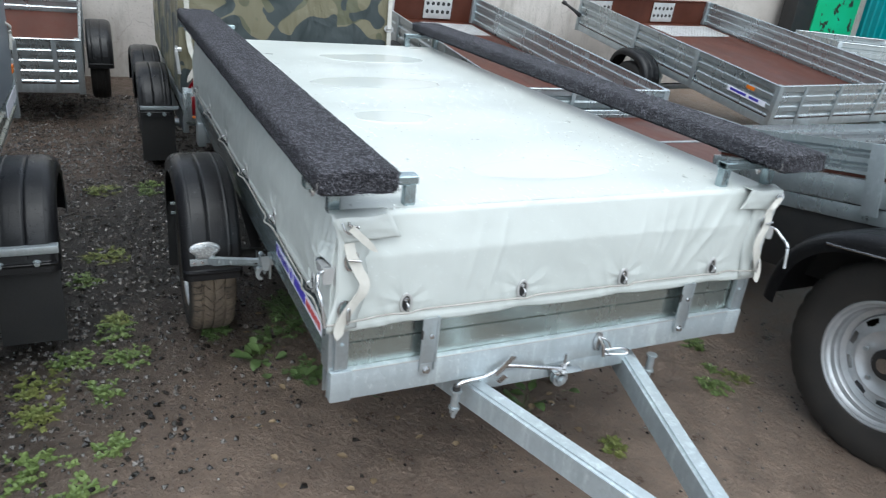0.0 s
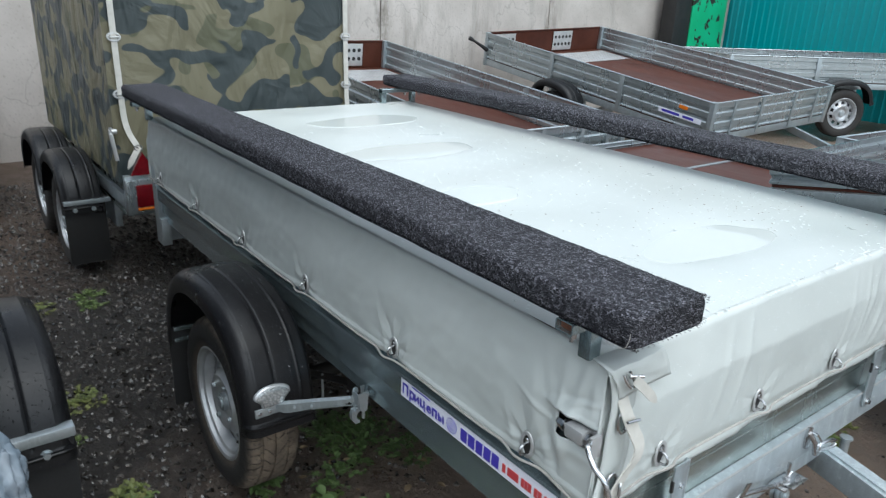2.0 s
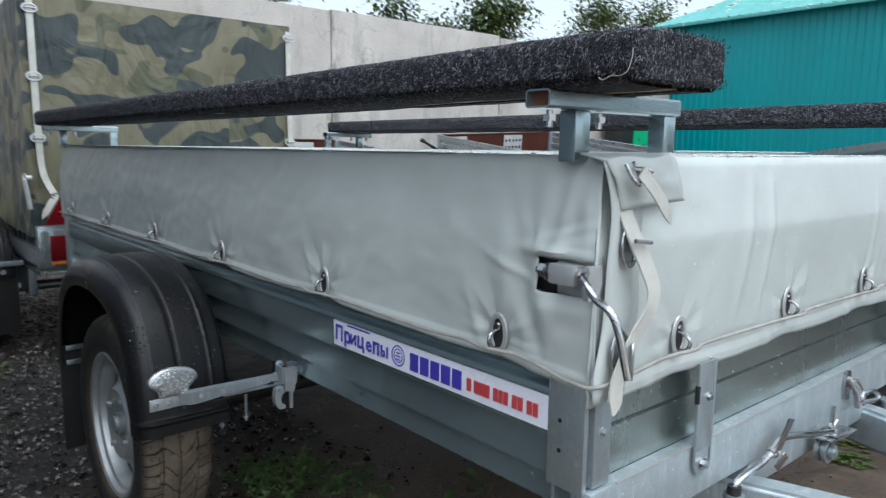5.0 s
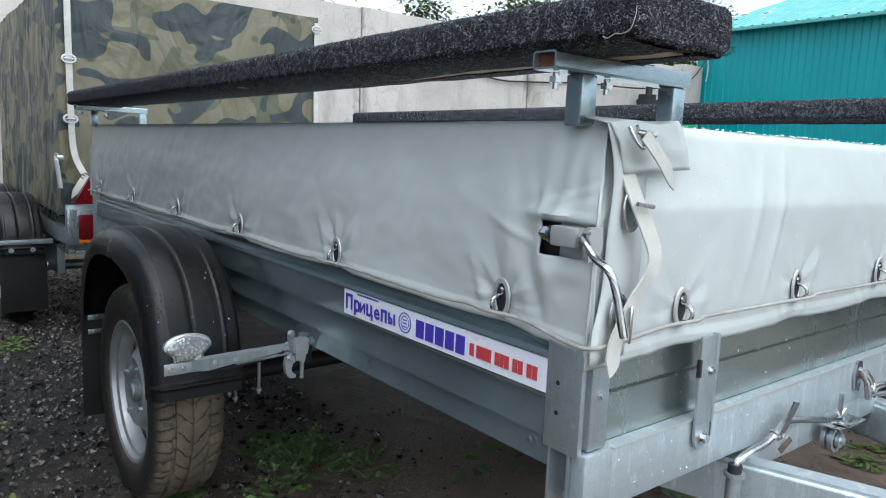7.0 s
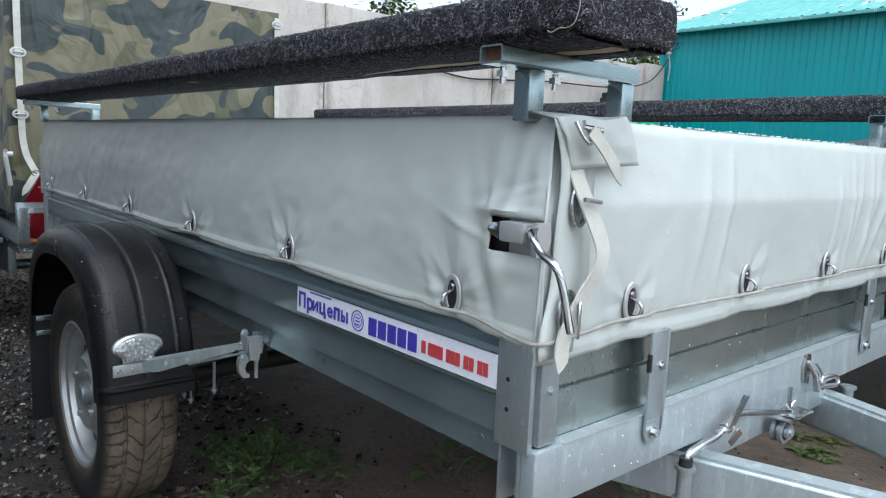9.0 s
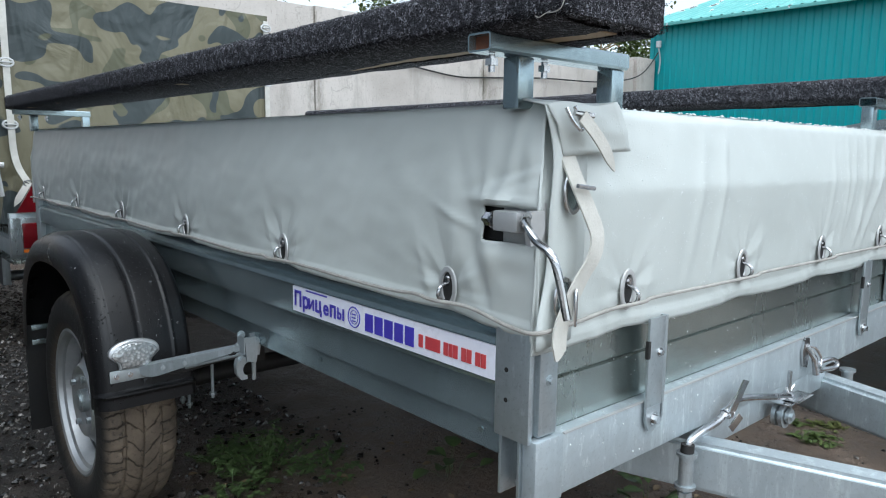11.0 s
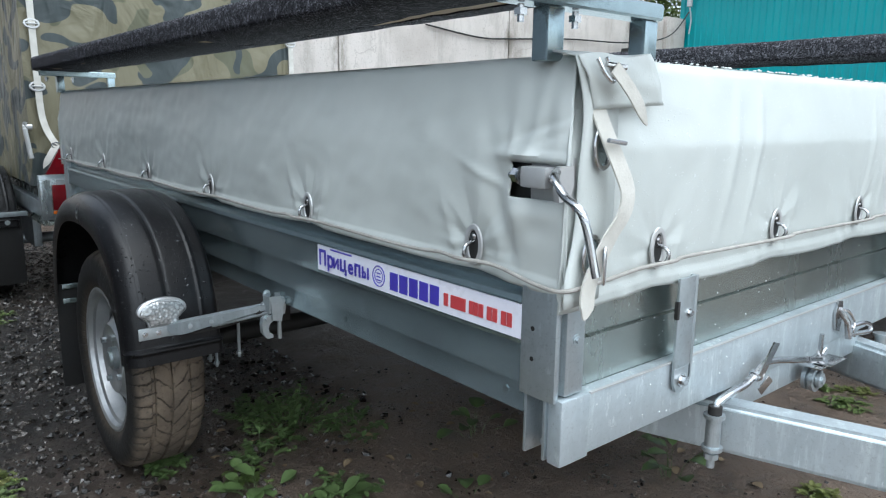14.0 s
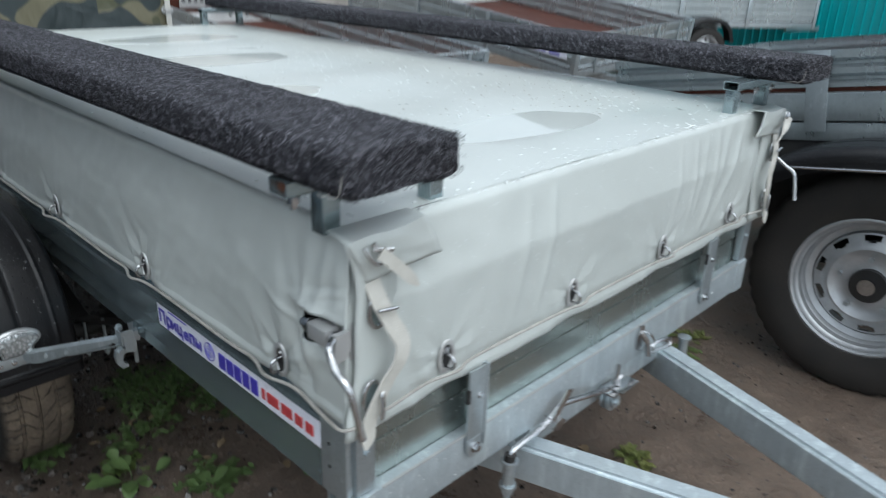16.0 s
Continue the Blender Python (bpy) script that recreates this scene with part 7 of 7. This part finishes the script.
def bracket(y, mx):
    t = thing("bar_bracket", "galvanised square-tube bracket carrying the carpeted bar", "bracket", Matrix.Identity(4), "brackets of the carrying bars")

    def bx(bm, lo, hi, bev):
        a, c = (mx(lo[0]), lo[1], lo[2]), (mx(hi[0]), hi[1], hi[2])
        box(bm, tuple(map(min, a, c)), tuple(map(max, a, c)), bev)

    # open-ended top tube
    bm = bmesh.new()
    loops = []
    for x, wall in ((-0.068, 0.0), (0.222, 0.0), (0.222, 0.0025), (-0.068, 0.0025)):
        hy, hz, r = 0.020 - wall, 0.0115 - wall, 0.0032 - wall * 0.6
        corner = [(hy, hz - r), (hy - r, hz), (r - hy, hz), (-hy, hz - r), (-hy, r - hz), (r - hy, -hz), (hy - r, -hz), (hy, r - hz)]
        loops.append([bm.verts.new((mx(x), y + 0.020 + p, 1.134 + q)) for p, q in corner])
    for l0, l1 in zip(loops, loops[1:] + loops[:1]):
        for i in range(8):
            bm.faces.new((l0[i], l0[(i + 1) % 8], l1[(i + 1) % 8], l1[i]))
    part("top_tube", bm, ZINC_SIDE, t)
    for a, c in ((-0.010, 0.020), (0.190, 0.220)):
        bm = bmesh.new()
        bx(bm, (a, y + 0.006, 1.056), (c, y + 0.034, 1.1223), 0.003)
        part("upright", bm, ZINC_SIDE, t)
    for x in (-0.045, 0.055):
        bm = bmesh.new()
        xx = mx(x)
        tube(bm, [(xx, y + 0.02, 1.100), (xx, y + 0.02, 1.1213)], 0.0045, 8)
        tube(bm, [(xx, y + 0.02, 1.108), (xx, y + 0.02, 1.116)], 0.009, 6)
        part("carriage_bolt", bm, BRIGHT, t)


for mx in (lambda x: x, lambda x: TW - x):
    for y in (0.004, TL - 0.02):
        bracket(y, mx)
# rusty plug set inside the bracket tube's open end
bm = bmesh.new()
box(bm, (-0.056, 0.0066, 1.1252), (-0.052, 0.0414, 1.1428))
solo("tube_plug", bm, surf("rust", (0.10, 0.034, 0.016), (0.17, 0.06, 0.022), 30, (0.6, 0.8), 0, 200, 0.2), "rusty inside of the open bracket tube end", "tube end")


# ---------- loose stones ----------
def stones(count, area, sizes, seed, keep):
    rr = random.Random(seed)
    base = [Vector(v) for v in ((1, 0, -0.3), (-0.4, 0.9, -0.3), (-0.5, -0.85, -0.3), (0.3, 0.5, 0.45), (0.35, -0.5, 0.4), (-0.7, 0.05, 0.4))]
    tris = ((0, 3, 4), (0, 1, 3), (1, 5, 3), (1, 2, 5), (2, 4, 5), (2, 0, 4), (3, 5, 4))
    vs, fs = [], []
    for _ in range(count):
        x, y = rr.uniform(area[0], area[1]), rr.uniform(area[2], area[3])
        if rr.random() > keep(x, y):
            continue
        r = sizes[0] + (sizes[1] - sizes[0]) * rr.random() ** 3
        q = Euler((rr.uniform(-0.5, 0.5), rr.uniform(-0.5, 0.5), rr.uniform(0, 6.3))).to_matrix()
        c = Vector((x, y, ground_height(x, y) + r * 0.15))
        k = len(vs)
        vs += [c + q @ Vector((p.x * r * rr.uniform(0.7, 1.2), p.y * r * rr.uniform(0.7, 1.2), p.z * r * 0.9)) for p in base]
        fs += [tuple(k + i for i in f) for f in tris]
    me = bpy.data.meshes.new("gravel")
    me.from_pydata(vs, [], fs)
    m_, nt_, b_ = mk("gravel_mix")
    gi = nt_.nodes.new("ShaderNodeNewGeometry")
    fine = tex(nt_, "ShaderNodeTexNoise", 120.0, Detail=3.0)
    c_ = ramp(nt_, gi.outputs["Random Per Island"], 0.30, 1.0, (0.009, 0.0075, 0.0065, 1), (0.16, 0.142, 0.128, 1))
    c_ = blend(nt_, ramp(nt_, fine.outputs[0], 0.45, 0.7), c_, (0.028, 0.023, 0.019))
    nt_.links.new(c_, b_.inputs["Base Color"])
    b_.inputs["Roughness"].default_value = 0.20
    bumped(nt_, b_, fine.outputs[0], 0.3, 0.004)
    me.materials.append(m_)
    ob = new("gravel", me)
    return tagged(ob, "dark crushed stone scattered over the wet ground", "gravel", kind="stuff")


stones(30000, (-1.2, 0.6, 0.2, 6.5), (0.003, 0.019), 3, lambda x, y: min(1, max(0.05, (y - 0.9 * x - 0.45) * 0.8)))
stones(9000, (-0.4, 2.6, -1.0, 1.6), (0.0025, 0.010), 5, lambda x, y: 0.25 + 0.75 * max(0.0, noise.noise((x * 3.0, y * 3.0, 6.0))))


# ---------- weeds ----------
def leaf(bm, base, dirv, length, width, droop, up=(0, 0, 1)):
    base, d = Vector(base), Vector(dirv).normalized()
    s = d.cross(Vector(up)).normalized()
    if s.length < 0.1:
        s = Vector((1, 0, 0))
    rows = []
    for f, w in ((0, 0.1), (0.25, 0.75), (0.5, 1.0), (0.78, 0.7), (1.0, 0.05)):
        p = base + d * length * f - Vector((0, 0, droop * length * f * f))
        rows.append((bm.verts.new(p - s * width * w / 2 + Vector((0, 0, width * 0.15 * w))), bm.verts.new(p), bm.verts.new(p + s * width * w / 2 + Vector((0, 0, width * 0.15 * w)))))
    for a, c in zip(rows, rows[1:]):
        bm.faces.new((a[0], a[1], c[1], c[0]))
        bm.faces.new((a[1], a[2], c[2], c[1]))


def weed(x, y, seed, n, size, height, broad, mat, label, group):
    rr = random.Random(seed)
    z = ground_height(x, y) - 0.004
    at = Matrix.Translation((x, y, z))
    t = thing("weed", label, "weed", at, group)
    bm = bmesh.new()
    st = bmesh.new()
    for _ in range(n):
        a, r = rr.uniform(0, 6.283), size * rr.random() ** 0.7
        h = height * rr.uniform(0.15, 1.0) * (1 - 0.6 * r / size)
        foot = Vector((r * 0.45 * math.cos(a), r * 0.45 * math.sin(a), 0))
        tip = Vector((r * math.cos(a), r * math.sin(a), h))
        tube(st, [foot, foot.lerp(tip, 0.5) + Vector((0, 0, h * 0.2)), tip], [0.0011, 0.0008, 0.0005], 4)
        for _ in range(2 if broad else 9):
            q = rr.uniform(0, 6.283)
            k = 1.0 if broad else rr.uniform(0.3, 1.0)
            ln = rr.uniform(0.6, 1.1) * (0.060 if broad else 0.024)
            d = (math.cos(q), math.sin(q), rr.uniform(-0.1, 0.7)) if not broad else (math.cos(a), math.sin(a), rr.uniform(0.0, 0.9))
            leaf(bm, foot.lerp(tip, k), d, ln, ln * (0.72 if broad else 0.62), rr.uniform(0.0, 0.4))
    tagged(part("stem", st, mat, t), kind="stuff")
    tagged(part("foliage", bm, mat, t), kind="stuff")


G1, G2 = "broad-leaved weeds", "low tufts of weed"
for k, (x, y, n, size, h) in enumerate(((0.69, 0.89, 9, 0.10, 0.11), (0.94, 0.365, 8, 0.09, 0.12), (0.02, 0.98, 11, 0.10, 0.07), (1.15, 0.46, 3, 0.07, 0.05), (1.07, 0.57, 3, 0.06, 0.06), (0.16, 0.80, 5, 0.06, 0.05), (0.42, 0.62, 4, 0.06, 0.05), (0.92, 0.79, 4, 0.06, 0.05))):
    weed(x, y, 10 + k, n, size, h, True, LEAF_DARK, "dark green broad-leaved weed growing in the earth under the trailer", G1)
for k, (x, y, n, size, h) in enumerate(((0.28, 1.29, 62, 0.19, 0.18), (0.12, 1.18, 22, 0.12, 0.09), (0.42, 1.16, 18, 0.13, 0.10), (0.20, 0.86, 24, 0.12, 0.05), (-0.12, 1.27, 26, 0.07, 0.05), (0.22, 1.45, 30, 0.12, 0.10))):
    weed(x, y, 30 + k, n, size, h, False, LEAF_DARK, "dense small-leaved green weed beside the tyre", G2)
spots = ((-0.78, 0.55, 0.15), (-0.76, 0.85, 0.13), (-0.475, 1.15, 0.12), (-0.68, 1.17, 0.13), (-0.79, 1.04, 0.12), (-0.58, 0.94, 0.10), (0.03, 1.06, 0.08), (-0.55, 3.36, 0.16), (-0.25, 3.44, 0.12), (-0.26, 3.27, 0.10), (-0.54, 2.25, 0.15), (-0.64, 1.99, 0.12), (-0.53, 1.40, 0.13), (-0.50, 1.50, 0.09), (2.05, 0.60, 0.09), (1.86, 0.28, 0.10), (2.03, 0.30, 0.08), (1.96, 0.40, 0.05), (-0.66, 0.40, 0.12), (-0.76, 0.22, 0.12), (-0.70, -0.20, 0.12), (-0.55, 0.60, 0.09), (1.15, 0.05, 0.08))
for k, (x, y, s) in enumerate(spots):
    weed(x, y, 60 + k, int(30 * s / 0.12), s * 0.88, 0.032, False, GRASS if k % 3 == 1 else LEAF, "low yellowish green weed spread on the gravel", G2)

# dead leaves lying on the earth
LITTER = surf("dead_leaf", (0.20, 0.145, 0.085), (0.30, 0.22, 0.13), 30, (0.6, 0.8), 0, 200, 0.2)
rr = random.Random(21)
for x, y in [(0.40, 1.08), (0.30, 0.98)] + [(rr.uniform(-0.1, 1.3), rr.uniform(0.1, 1.5)) for _ in range(60)]:
    bm = bmesh.new()
    q = rr.uniform(0, 6.283)
    z = ground_height(x, y)
    ln = rr.uniform(0.018, 0.045)
    leaf(bm, (x, y, z + 0.005), (math.cos(q), math.sin(q), rr.uniform(0, 0.25)), ln, ln * rr.uniform(0.4, 0.8), rr.uniform(0.1, 0.4))
    solo("fallen_leaf", bm, LITTER, "dry brown leaf lying on the earth under the trailer", "leaf", "fallen leaves")


# ---------- trees beyond the wall ----------
def tree(x, y, h, seed):
    rr = random.Random(seed)
    t = thing("tree", "leafy green tree beyond the yard wall", "tree", Matrix.Translation((x, y, -0.1)), "trees beyond the wall")
    bm = bmesh.new()
    tube(bm, curve([(0, 0, 0), (0.1, 0, h * 0.3), (-0.05, 0.1, h * 0.6), (0.05, 0, h * 0.9)], 4), [0.16 - 0.0105 * i for i in range(13)], 9)
    tips = []
    for k in range(14):
        a, z = rr.uniform(0, 6.28), h * rr.uniform(0.35, 0.85)
        tip = Vector((math.cos(a) * h * 0.24, math.sin(a) * h * 0.24, z + h * 0.13))
        tube(bm, [(0, 0, z), tip * 0.5 + Vector((0, 0, z * 0.5)), tip], [0.05, 0.03, 0.012], 6)
        tips.append(tip)
    part("trunk", bm, RAW_WOOD, t)
    bm = bmesh.new()
    for tip in tips:
        for _ in range(420):
            p = tip + Vector((rr.gauss(0, 0.4), rr.gauss(0, 0.4), rr.gauss(0, 0.33))) * h * 0.17
            leaf(bm, p, (rr.uniform(-1, 1), rr.uniform(-1, 1), rr.uniform(-0.6, 0.6)), 0.20, 0.13, 0.2)
    part("crown", bm, LEAF, t)


for k, (x, y, h) in enumerate(((33.0, 23.0, 8.6), (30.0, 22.0, 8.0), (20.5, 22.5, 7.0), (15.5, 23.0, 6.6), (9.5, 22.0, 6.6))):
    tree(x, y, h, 90 + k)
